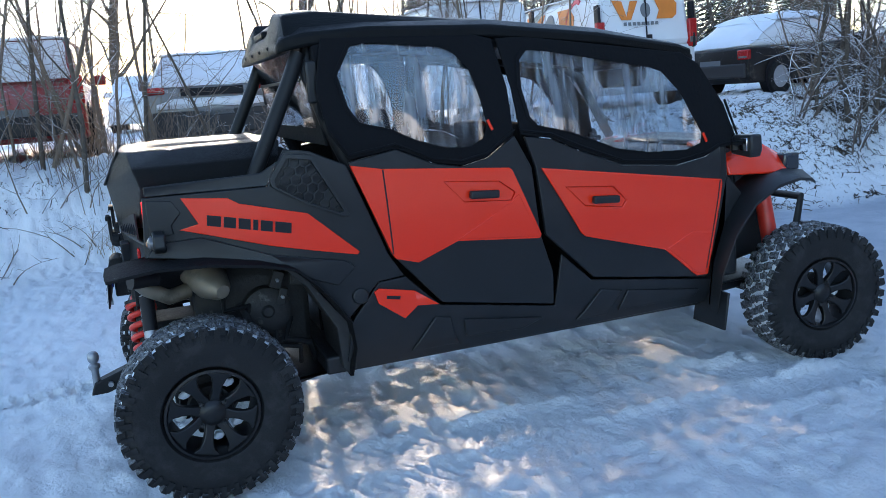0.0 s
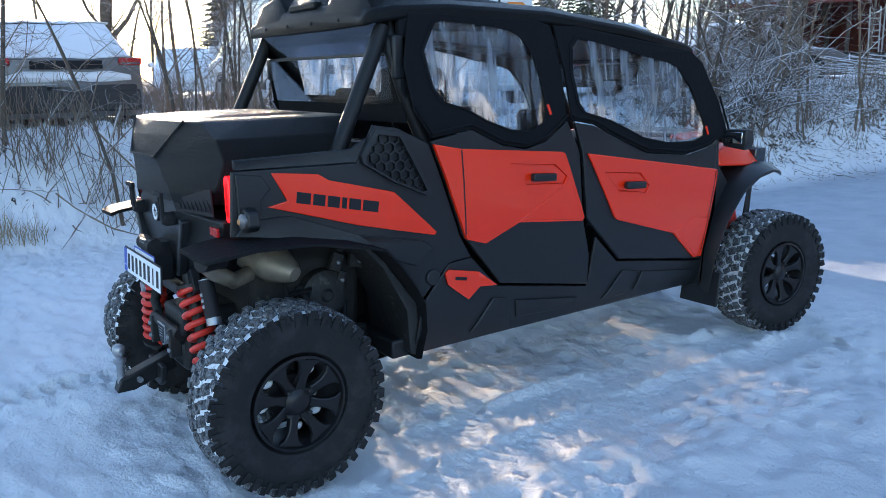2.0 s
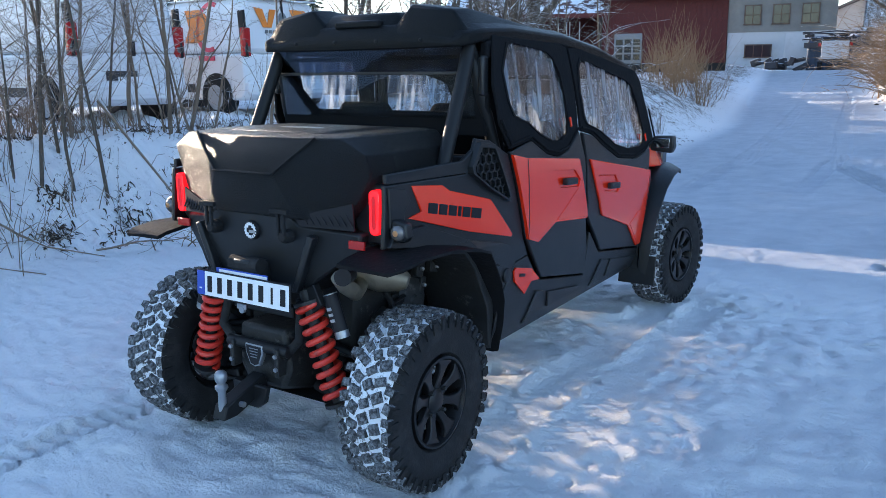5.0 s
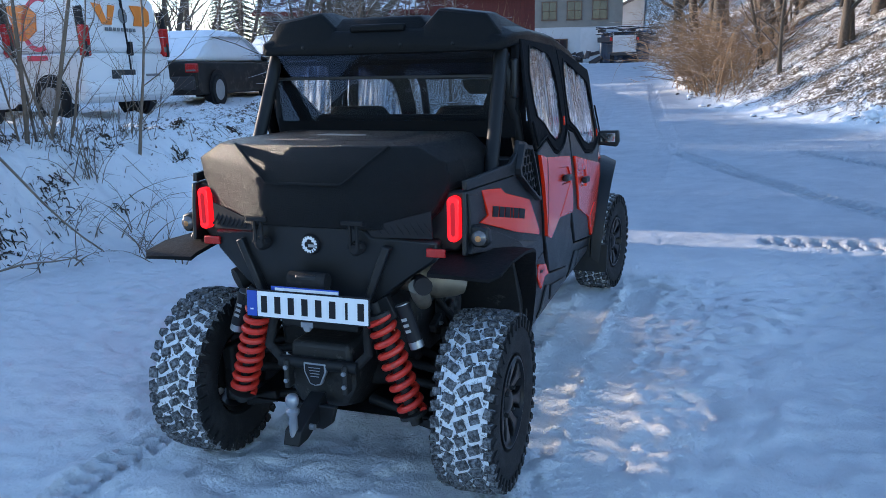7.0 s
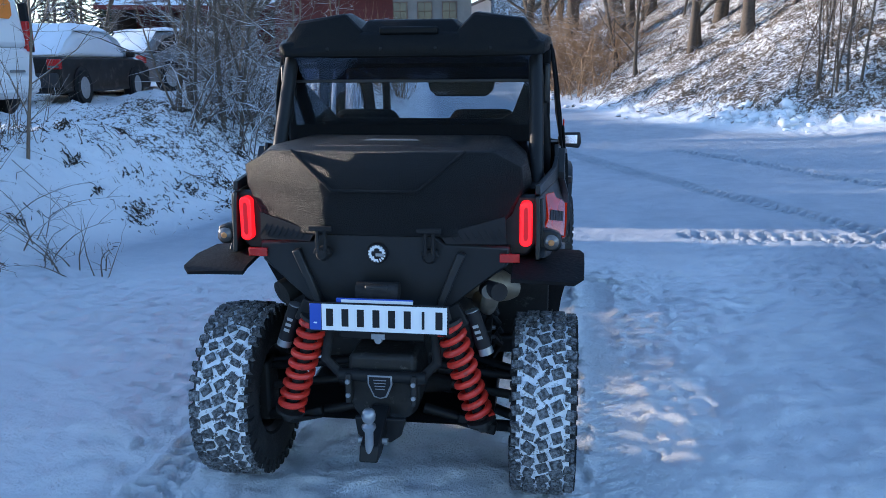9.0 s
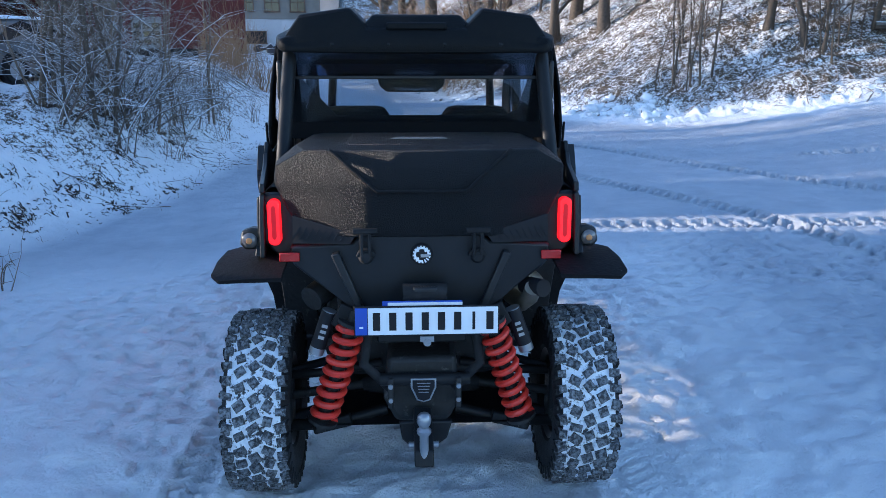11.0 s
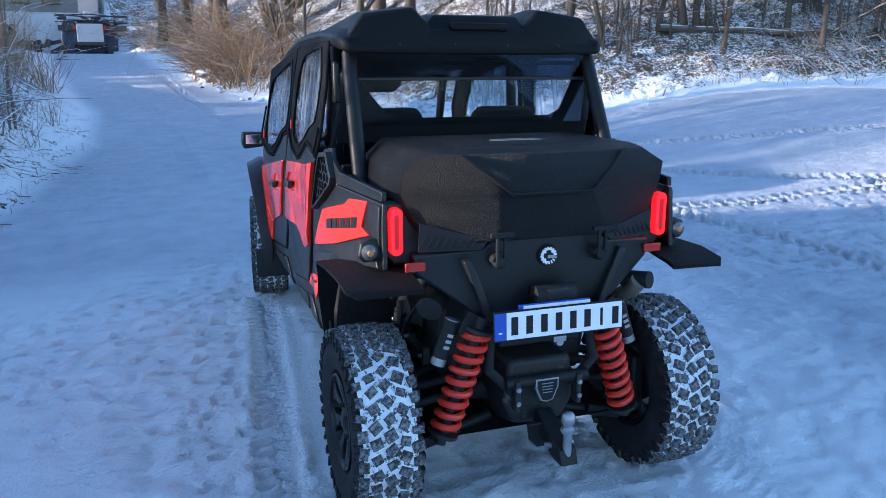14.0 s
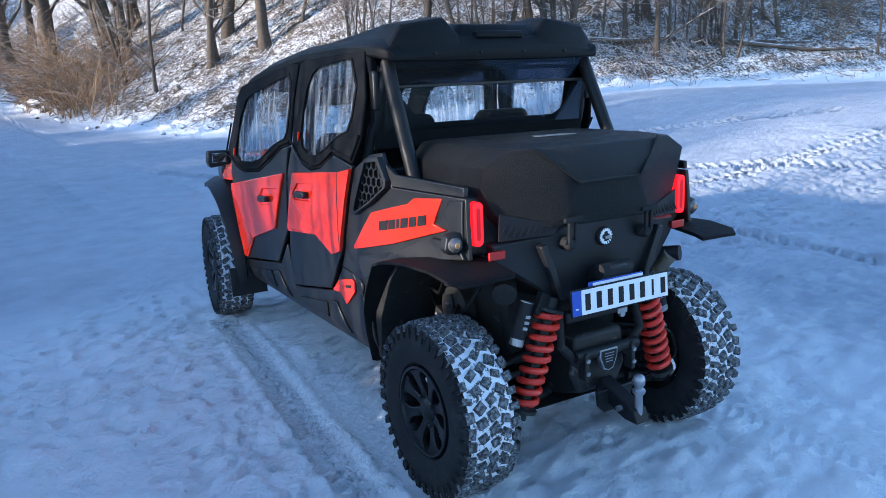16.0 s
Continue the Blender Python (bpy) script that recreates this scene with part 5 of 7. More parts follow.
bm = add_prism(bmesh.new(), [(-0.045, 0.556), (0.052, 0.556), (0.052, 0.52), (0.03, 0.468), (0.004, 0.460), (-0.022, 0.468), (-0.045, 0.52)], -0.262, -0.285, "y")
lab = part("winch_label", bm, M_SILVER, utv, "black plate with a silver rim", bevel=0.003)
part("label_face", add_prism(bmesh.new(), [(-0.038, 0.550), (0.045, 0.550), (0.045, 0.522), (0.025, 0.474), (0.004, 0.467), (-0.017, 0.474), (-0.038, 0.522)], -0.284, -0.2865, "y"), M_INK, lab)
for k in range(4):
    part("label_bar", add_box(bmesh.new(), (0.004, -0.287, 0.538 - 0.012 * k), (0.05 - 0.004 * k, 0.002, 0.003)), M_SILVER, lab)
bm = add_prism(bmesh.new(), [(-0.26, 0.43), (-0.47, 0.355), (-0.49, 0.30), (-0.42, 0.30), (-0.24, 0.36)], -0.035, 0.035)
part("tow_hitch", bm, M_STEEL, utv, "black tow hitch", bevel=0.006)
part("hitch_wing", add_prism(bmesh.new(), [(-0.09, 0.40), (0.11, 0.40), (0.09, 0.33), (0.05, 0.30), (-0.05, 0.30), (-0.08, 0.33)], -0.30, -0.325, "y"), M_STEEL, utv, bevel=0.006)
bm = bmesh.new()
add_lathe(bm, [(0.30, 0.020), (0.31, 0.022), (0.33, 0.017), (0.41, 0.016), (0.425, 0.026), (0.435, 0.026), (0.445, 0.014), (0.452, 0.02), (0.462, 0.0245), (0.475, 0.026), (0.488, 0.0235), (0.497, 0.016), (0.501, 0.006)], 24, "z", (0, -0.462, 0))
part("tow_ball", bm, M_SILVER, utv, "dull silver tow ball", smooth=True)
part("tow_pin", add_tube(bmesh.new(), [(-0.055, -0.40, 0.345), (0.055, -0.40, 0.345)], 0.012, 10), M_SILVER, utv, smooth=True)
# exhaust and muffler on the right
bm = bmesh.new()
add_lathe(bm, [(-0.26, 0.02), (-0.20, 0.072), (0.12, 0.078), (0.20, 0.05), (0.23, 0.03)], 24, "x", (0, 0, 0))
bmesh.ops.transform(bm, matrix=pose(0.30, 0.03, 0.865, 0, 16, 22), verts=bm.verts)
part("muffler", bm, M_EXHAUST, utv, "heat-stained exhaust muffler", smooth=True)
part("exhaust_pipe", add_tube(bmesh.new(), [(0.36, -0.02, 0.80), (0.40, -0.10, 0.79), (0.415, -0.18, 0.84), (0.42, -0.22, 0.885)], 0.033, 14), M_EXHAUST, utv, smooth=True)
part("exhaust_tip", add_tube(bmesh.new(), [(0.40, -0.14, 0.875), (0.455, -0.24, 0.89)], 0.034, 14), M_INK, utv, smooth=True)
part("heat_shield", add_tube(bmesh.new(), [(-0.36, -0.06, 0.86), (-0.42, -0.14, 0.83)], 0.05, 14), M_DIRTY, utv, smooth=True)

# hoses, brackets and bolts that show in the rear wheel arches
rnd = random.Random(77)
for s in (1, -1):
    for k in range(5):
        y0, z0 = 0.12 + 0.07 * k, 0.62 + rnd.uniform(-0.06, 0.2)
        pts = [(s * 0.36, y0, z0), (s * 0.42, y0 + rnd.uniform(-0.05, 0.08), z0 + rnd.uniform(-0.12, 0.08)), (s * 0.40, y0 + rnd.uniform(0.0, 0.12), z0 - rnd.uniform(0.05, 0.2)), (s * 0.34, y0 + 0.1, z0 - 0.22)]
        part("hose", add_tube(bmesh.new(), pts, rnd.uniform(0.009, 0.018), 8), M_RUBBER if k % 2 else M_STEEL, utv, smooth=True)
    for k in range(6):
        c = (s * rnd.uniform(0.37, 0.41), rnd.uniform(0.05, 0.46), rnd.uniform(0.52, 0.88))
        bm = add_box(bmesh.new(), c, (0.03, rnd.uniform(0.03, 0.09), rnd.uniform(0.03, 0.08)), Matrix.Rotation(rnd.uniform(-0.4, 0.4), 3, "X"))
        bracket = part("bracket", bm, M_DIRTY, utv, bevel=0.004)
        part("bolt", add_lathe(bmesh.new(), [(s * 0.0, 0.009), (s * 0.014, 0.009), (s * 0.017, 0.005)], 6, "x", (c[0] + s * 0.014, c[1], c[2])), M_SILVER, bracket)
    part("belt_cover", add_lathe(bmesh.new(), [(s * 0.34, 0.11), (s * 0.385, 0.105), (s * 0.40, 0.08), (s * 0.40, 0.03), (s * 0.41, 0.02)], 24, "x", (0, 0.30, 0.66)), M_DIRTY, utv, smooth=True)
# ribs and small fittings of the tail panel
for s in (1, -1):
    part("panel_rib", add_prism(bmesh.new(), [(s * 0.30, 1.04), (s * 0.33, 1.03), (s * 0.235, 0.80), (s * 0.205, 0.80)], -0.222, -0.262, "y"), M_PLASTIC, utv, bevel=0.006)
    part("frame_bracket", add_prism(bmesh.new(), [(s * 0.22, 0.80), (s * 0.30, 0.84), (s * 0.34, 0.76), (s * 0.27, 0.70)], -0.20, -0.235, "y"), M_STEEL, utv, bevel=0.004)
part("cable_drum", add_tube(bmesh.new(), [(-0.07, -0.30, 0.90), (0.09, -0.30, 0.90)], 0.032, 14), M_RUBBER, utv, smooth=True)
part("crossmember", add_box(bmesh.new(), (0.0, -0.20, 0.70), (0.34, 0.04, 0.05)), M_STEEL, utv, bevel=0.008)

# ---- parked vehicles on the bank ----
M_SILVERCAR = material("silver_car_paint", (0.17, 0.17, 0.175), 0.35, metal=0.4, var=0.08, scale=3, coat=0.5, second=(0.11, 0.10, 0.095), patch=(0.5, 0.75), patch_scale=1.5)
M_REDCAR = material("dark_red_car_paint", (0.30, 0.02, 0.02), 0.35, var=0.1, scale=3, coat=0.5)
M_WHITEVAN = material("white_van_paint", (0.72, 0.73, 0.75), 0.4, var=0.04, scale=3, coat=0.3, second=(0.55, 0.54, 0.52), patch=(0.62, 0.85), patch_scale=1.2)
M_DARKCAR = material("black_car_paint", (0.012, 0.010, 0.009), 0.5, var=0.2, scale=4, spec=0.3, second=(0.10, 0.085, 0.07), patch=(0.55, 0.75), patch_scale=5)
M_BUMPER = material("dark_bumper_plastic", (0.03, 0.03, 0.032), 0.6, var=0.2, scale=8)
M_HUB = material("steel_wheel", (0.34, 0.34, 0.35), 0.5, metal=0.0, var=0.2, scale=20)
M_ORANGE = material("orange_sign_foil", (0.75, 0.22, 0.03), 0.5, var=0.2, scale=6)
M_PINKRED = material("red_sign_foil", (0.65, 0.06, 0.10), 0.5, var=0.1)
M_GREYFOIL = material("grey_sign_foil", (0.16, 0.17, 0.18), 0.5, var=0.1)
M_SNOWCAP = material("old_snow_cover", (0.80, 0.83, 0.87), 0.8, var=0.06, scale=5, bump=0.5, bump_scale=9)


def quad_patch(c, k=1.0, lift=0.004, thick=0.006, sides=None):
    """A thin plate over four corners, drawn in to k of their size and lifted off."""
    c = [Vector(p) for p in c]
    mid = sum(c, Vector()) / 4
    ku, kv = (k, k) if not isinstance(k, tuple) else k
    u, v = (c[1] - c[0] + c[2] - c[3]) / 4, (c[3] - c[0] + c[2] - c[1]) / 4
    nrm = u.cross(v).normalized()
    q = []
    for p in c:
        r = p - mid
        a = r.dot(u) / u.length_squared
        b = r.dot(v) / v.length_squared
        q.append(mid + u * a * ku + v * b * kv)
    bm = bmesh.new()
    lo = [bm.verts.new(p + nrm * (lift - thick)) for p in q]
    hi = [bm.verts.new(p + nrm * lift) for p in q]
    bm.faces.new(hi)
    bm.faces.new(lo[::-1])
    for i in range(4):
        bm.faces.new((lo[i], lo[(i + 1) % 4], hi[(i + 1) % 4], hi[i]))
    return bm


def snow_cap(c, thick, rnd, n=9, over=1.03, sag=0.0):
    """A lumpy layer of snow over four corners."""
    c = [Vector(p) for p in c]
    mid = sum(c, Vector()) / 4
    bm = bmesh.new()
    rows, base = [], []
    nrm = (c[1] - c[0]).cross(c[3] - c[0]).normalized()
    if nrm.z < 0:
        nrm = -nrm
    for j in range(n + 1):
        row, brow = [], []
        for i in range(n + 1):
            a, b = i / n, j / n
            p = c[0] * (1 - a) * (1 - b) + c[1] * a * (1 - b) + c[2] * a * b + c[3] * (1 - a) * b
            p = mid + (p - mid) * over
            e = min(a, 1 - a, b, 1 - b) * n
            h = thick * (0.0 if e < 0.5 else 0.75 if e < 1.5 else 1.0) * (1 + 0.5 * noise.noise(p * 2.3 + Vector((rnd, 0, 0))))
            wob = Vector(noise.noise_vector(p * 3.0)) * (0.04 if e < 0.5 else 0.0)
            row.append(bm.verts.new(p + nrm * (h + 0.004) + wob))
            brow.append(bm.verts.new(p - nrm * 0.01 + wob))
        rows.append(row)
        base.append(brow)
    for j in range(n):
        for i in range(n):
            bm.faces.new((rows[j][i], rows[j][i + 1], rows[j + 1][i + 1], rows[j + 1][i]))
            bm.faces.new((base[j][i], base[j + 1][i], base[j + 1][i + 1], base[j][i + 1]))
    rim = [(0, i, 0, i + 1) for i in range(n)] + [(i, n, i + 1, n) for i in range(n)] + [(n, n - i, n, n - i - 1) for i in range(n)] + [(n - i, 0, n - i - 1, 0) for i in range(n)]
    for a, b, c2, d in rim:
        bm.faces.new((rows[a][b], base[a][b], base[c2][d], rows[c2][d]))
    return bm


def car_wheel(car, x, y, r, s, width=0.21):
    bm = bmesh.new()
    add_lathe(bm, [(-width / 2, r * 0.64), (-width / 2, r * 0.94), (-width * 0.36, r), (width * 0.36, r), (width / 2, r * 0.94), (width / 2, r * 0.64)], 32, "x", (x, y, r), cap=False)
    t = part("wheel", bm, M_RUBBER, car, smooth=True)
    bm = add_lathe(bmesh.new(), [(s * width * 0.46, r * 0.64), (s * width * 0.40, r * 0.58), (s * width * 0.34, r * 0.2), (s * width * 0.42, r * 0.15), (s * width * 0.42, 0.001)], 28, "x", (x, y, r))
    part("wheel_rim", bm, M_HUB, t, smooth=True)
    for k in range(7):
        a = 2 * math.pi * k / 7
        part("rim_hole", add_lathe(bmesh.new(), [(s * width * 0.36, r * 0.135), (s * width * 0.425, r * 0.12)], 8, "x", (x, y + r * 0.40 * math.cos(a), r + r * 0.40 * math.sin(a))), M_INK, t)


def build_car(name, label, at, heading, L, W, lower, cab, belt, roof, paint, snow=0.07, top_in=0.13, wheel_r=0.33, wheel_y=(0.8, 3.5), lamps=(0.75, 0.95, 0.10, 0.16), category="car", hood=True, base=None, rear_glass=(0.84, 0.72), flare=0.0, mirrors=True, rear_snow=True, buried=False, bumper=None):
    """A car whose tail is at local y = 0 and nose at y = L. lower: the side outline of the body below the windows; cab: the
    four (y, z) corners of the cabin, tail foot, tail top, front top, front foot."""
    x, y = at
    z = base if base is not None else plain(x, y)
    car = thing(name, label, category, m=pose(x, y, z, 0, 0, heading - 90))
    h = W / 2
    bm = bmesh.new()
    mid = (min(p[1] for p in lower) + max(p[1] for p in lower)) / 2
    def slice_at(xx, k):
        return [(xx, (p[0] - L / 2) * (1 - 0.02 * k) + L / 2, mid + (p[1] - mid) * (1 - 0.10 * k)) for p in lower]
    add_loft(bm, [slice_at(-h + 0.02, 1.6), slice_at(-h + 0.0, 0.6), slice_at(-h + 0.07, 0), slice_at(h - 0.07, 0), slice_at(h, 0.6), slice_at(h - 0.02, 1.6)])
    body = part("body", bm, paint, car, bevel=0.06)
    hb, ht = h - 0.06, h - top_in
    (ya, za), (yb, zb), (yc, zc), (yd, zd) = cab
    ring = lambda s: [(s * hb, ya, za), (s * ht, yb, zb), (s * ht, (yb + yc) / 2, max(zb, zc) + 0.03), (s * ht, yc, zc), (s * hb, yd, zd)]
    bm = bmesh.new()
    add_loft(bm, [ring(-1), [(-p[0] * 0.9 if False else p[0] * -0.0 + (-1) * abs(p[0]) * 0.82, p[1], p[2] + (0.02 if p[2] > belt + 0.2 else 0)) for p in ring(1)], [(abs(p[0]) * 0.82, p[1], p[2] + (0.02 if p[2] > belt + 0.2 else 0)) for p in ring(1)], ring(1)])
    part("cabin", bm, M_SNOWCAP if buried else paint, car, "windows under a thick cover of snow" if buried else "", bevel=0.12 if buried else 0.09)
    if buried:
        hb, ht = hb + 0.02, ht + 0.02
    if not buried:
        part("rear_glass", quad_patch([(-hb, ya, za), (hb, ya, za), (ht, yb, zb), (-ht, yb, zb)], rear_glass, 0.012), M_CARGLASS, car, "dark rear window")
        part("windscreen", quad_patch([(hb, yd, zd), (-hb, yd, zd), (-ht, yc, zc), (ht, yc, zc)], 0.86, 0.012), M_CARGLASS, car, "dark windscreen")
    for s in (1, -1):
        n = 3 if L > 4.2 else 2
        for k in range(n):
            f0, f1 = k / n + 0.03, (k + 1) / n - 0.02
            lo = lambda f: ya + 0.12 + (yd - ya - 0.24) * f
            up = lambda f: yb + 0.06 + (yc - yb - 0.12) * f
            c = [(s * hb, lo(f0), za + 0.03), (s * hb, lo(f1), za + 0.03), (s * (ht + 0.012), up(f1), zb - 0.05), (s * (ht + 0.012), up(f0), zb - 0.05)]
            if s < 0:
                c = [c[1], c[0], c[3], c[2]]
            if not buried and (flare != "blind" or k == n - 1):
                part("side_window", quad_patch(c, 0.94, 0.012), M_CARGLASS, car, "dark side window")
        for wy in wheel_y:
            part("wheel_arch", add_lathe(bmesh.new(), [(s * (h - 0.16), wheel_r + 0.055), (s * (h + 0.004), wheel_r + 0.055)], 28, "x", (0, wy, wheel_r + 0.02)), M_INK, car)
            car_wheel(car, s * (h - 0.065), wy, wheel_r, s)
        if lamps:
            z0, z1, lw, ly = lamps
            bm = add_box(bmesh.new(), (s * (h - lw / 2 - 0.005), ly, (z0 + z1) / 2), (lw, 0.10, z1 - z0))
            lamp = part("tail_lamp", bm, M_REFLECTOR, car, "dark red tail lamp", bevel=0.02)
            part("lamp_lens", add_box(bmesh.new(), (s * (h - lw / 2 - 0.005), ly - 0.046, z0 + (z1 - z0) * 0.25), (lw * 0.8, 0.016, (z1 - z0) * 0.2)), M_LENS, lamp, bevel=0.004)
        part("headlamp", add_box(bmesh.new(), (s * (h - 0.22), L - 0.06, belt - 0.28), (0.34, 0.08, 0.15)), M_LENS, car, bevel=0.02)
        if mirrors:
            part("wing_mirror", add_box(bmesh.new(), (s * (h + 0.09), yd - 0.35, belt + 0.10), (0.19, 0.10, 0.16)), paint, car, bevel=0.04)
    part("rear_bumper", add_box(bmesh.new(), (0, 0.0, lower[0][1] + 0.14), (W * 0.94, 0.12, 0.26)), bumper or M_BUMPER, car, bevel=0.03)
    plate_z = lower[0][1] + 0.30
    part("number_plate", add_box(bmesh.new(), (0, -0.035, plate_z), (0.50, 0.02, 0.11)), M_GREYFOIL if buried or bumper is None else M_WHITE, car)
    if snow:
        part("roof_snow", snow_cap([(-ht, yb, zb + 0.03), (ht, yb, zb + 0.03), (ht, yc, zc + 0.03), (-ht, yc, zc + 0.03)], snow, x), M_SNOWCAP, car, "layer of snow", smooth=True)
        if hood:
            part("hood_snow", snow_cap([(-hb, yd + 0.02, zd + 0.01), (hb, yd + 0.02, zd + 0.01), (hb * 0.94, L - 0.12, belt - 0.10), (-hb * 0.94, L - 0.12, belt - 0.10)], snow * 0.8, y), M_SNOWCAP, car, "layer of snow", smooth=True)
            part("windscreen_snow", snow_cap([(-ht, yc, zc + 0.02), (ht, yc, zc + 0.02), (hb, yd, zd + 0.02), (-hb, yd, zd + 0.02)], snow * 0.5, y + 3), M_SNOWCAP, car, "layer of snow", smooth=True)
        if rear_snow:
            part("rear_glass_snow", snow_cap([(-ht, yb, zb + 0.02), (ht, yb, zb + 0.02), (hb, ya, za + 0.02), (-hb, ya, za + 0.02)], snow * 0.4, y + 5, over=0.93), M_SNOWCAP, car, "layer of snow", smooth=True)
    return car


SUV_LOWER = [(0.0, 0.32), (-0.02, 0.62), (0.04, 0.98), (4.55, 0.98), (4.78, 0.80), (4.82, 0.40), (4.70, 0.26), (0.12, 0.26)]
# silver crossover, tail towards the yard
suv = build_car("silver_crossover", "snow-covered silver crossover car parked on the bank", (-7.2, 0.84), 177, 4.6, 1.74, SUV_LOWER, ((0.02, 0.94), (0.62, 1.38), (2.35, 1.40), (3.45, 0.98)), 0.98, 1.45, M_SILVERCAR, snow=0.05, base=0.86, top_in=0.26, lamps=(0.88, 0.97, 0.27, 0.03))
part("boot_shelf_snow", snow_cap([(-0.70, -0.03, 0.70), (0.70, -0.03, 0.70), (0.70, 0.06, 0.80), (-0.70, 0.06, 0.80)], 0.05, 2.0, n=6), M_SNOWCAP, suv, "ridge of snow on the tailgate", smooth=True)
part("tailgate_panel", add_box(bmesh.new(), (0, -0.035, 0.89), (0.80, 0.02, 0.10)), M_INK, suv, bevel=0.01)
part("lower_trim", add_box(bmesh.new(), (0, -0.03, 0.50), (1.56, 0.03, 0.30)), M_BUMPER, suv, bevel=0.02)
# red estate beside it
build_car("red_pickup", "snow-dusted dark red pickup parked on the bank", (-7.2, -1.60), 180, 5.0, 1.80, SUV_LOWER, ((0.05, 0.98), (0.35, 1.50), (2.4, 1.52), (3.4, 1.0)), 0.98, 1.55, M_REDCAR, snow=0.06, lamps=(0.70, 1.05, 0.16, 0.03))
VAN_LOWER = [(0.0, 0.35), (0.0, 0.70), (0.02, 1.05), (3.9, 1.05), (4.65, 0.92), (4.78, 0.45), (4.7, 0.28), (0.10, 0.28)]


def build_van(at, heading, signs):
    van = build_car("white_van", "white panel van with orange lettering shapes parked on the bank" if signs else "plain white panel van parked on the bank", at, heading, 4.78, 1.90, VAN_LOWER, ((0.015, 1.05), (0.11, 1.93), (3.35, 1.93), (4.25, 1.08)), 1.05, 1.96, M_WHITEVAN, snow=0.05, top_in=0.16, wheel_y=(0.74, 3.85), lamps=(1.0, 1.46, 0.15, 0.03), category="van", hood=True, flare="blind", rear_glass=(0.001, 0.001), rear_snow=False, bumper=M_WHITEVAN)
    part("door_gap", add_box(bmesh.new(), (0.0, 0.03, 1.20), (0.012, 0.05, 1.5), Matrix.Rotation(radians(-4), 3, "X")), M_INK, van)
    part("door_handle", add_box(bmesh.new(), (0.05, 0.005, 1.12), (0.07, 0.05, 0.22)), M_INK, van, bevel=0.01)
    part("plate_recess", add_box(bmesh.new(), (-0.17, -0.012, 0.72), (0.50, 0.03, 0.14)), M_BUMPER, van, bevel=0.01)
    part("bumper_step", add_box(bmesh.new(), (0.0, -0.02, 0.50), (1.86, 0.10, 0.16)), M_WHITEVAN, van, bevel=0.03)
    for s in (1, -1):
        part("black_pillar", add_box(bmesh.new(), (s * 0.885, 0.06, 1.36), (0.05, 0.14, 0.75), Matrix.Rotation(radians(-4), 3, "X")), M_INK, van, bevel=0.01)
        part("side_trim", add_box(bmesh.new(), (s * 0.95, 2.4, 0.48), (0.02, 2.2, 0.14)), M_BUMPER, van, bevel=0.008)
    if signs:
        def rear(xx, zz):
            return (xx, 0.012 + (zz - 1.05) * 0.108 - 0.022, zz)
        def plate_on(poly, mat, nm, lab):
            bm = bmesh.new()
            hi = [bm.verts.new(Vector(rear(*p)) + Vector((0, -0.003, 0))) for p in poly]
            lo = [bm.verts.new(Vector(rear(*p)) + Vector((0, 0.01, 0))) for p in poly]
            bm.faces.new(hi)
            for i in range(len(poly)):
                bm.faces.new((lo[i], lo[(i + 1) % len(poly)], hi[(i + 1) % len(poly)], hi[i]))
            part(nm, bm, mat, van, lab)
        plate_on([(-0.62, 1.80), (-0.44, 1.78), (-0.36, 1.52), (-0.28, 1.78), (-0.14, 1.78), (-0.28, 1.48), (-0.46, 1.48)], M_ORANGE, "sign_shape", "orange sign shape")
        plate_on([(0.0 + 0.09 * math.cos(a), 1.63 + 0.12 * math.sin(a)) for a in (math.pi * k / 8 for k in range(16))], M_GREYFOIL, "sign_shape", "grey sign shape")
        plate_on([(0.18, 1.80), (0.52, 1.80), (0.60, 1.72), (0.58, 1.54), (0.50, 1.48), (0.20, 1.48), (0.26, 1.62)], M_ORANGE, "sign_shape", "orange sign shape")
        for k in range(8):
            plate_on([(-0.42 + 0.085 * k, 1.44), (-0.37 + 0.085 * k, 1.44), (-0.37 + 0.085 * k, 1.385), (-0.42 + 0.085 * k, 1.385)], M_GREYFOIL, "sign_bar", "small grey sign bar")
        plate_on([(0.30, 0.72), (0.62, 0.72), (0.62, 0.68), (0.30, 0.68)], M_GREYFOIL, "sign_bar", "small grey sign bar")
        for sgn in (1, -1):
            def side_sign(poly, mat, nm, lab, sgn=sgn):
                bm = bmesh.new()
                hi = [bm.verts.new((sgn * (0.958 - 0.108 * max(0.0, p[1] - 1.05) / 0.88 - (0.045 if p[1] > 1.05 else 0.0)), p[0], p[1])) for p in poly]
                lo = [bm.verts.new((v.co.x - sgn * 0.05, v.co.y, v.co.z)) for v in hi]
                bm.faces.new(hi)
                for i in range(len(poly)):
                    bm.faces.new((lo[i], lo[(i + 1) % len(poly)], hi[(i + 1) % len(poly)], hi[i]))
                part(nm, bm, mat, van, lab)
            side_sign([(3.0, 1.80), (2.7, 1.80), (2.6, 1.40), (2.45, 1.80), (2.2, 1.80), (2.5, 1.25), (2.75, 1.25)], M_ORANGE, "sign_shape", "orange sign shape")
            side_sign([(1.95 + 0.2 * math.cos(a), 1.52 + 0.25 * math.sin(a)) for a in (math.pi * k / 8 for k in range(16))], M_GREYFOIL, "sign_shape", "grey sign shape")
            side_sign([(1.65, 1.80), (1.2, 1.80), (1.0, 1.65), (1.0, 1.40), (1.2, 1.25), (1.6, 1.25), (1.5, 1.5)], M_ORANGE, "sign_shape", "orange sign shape")
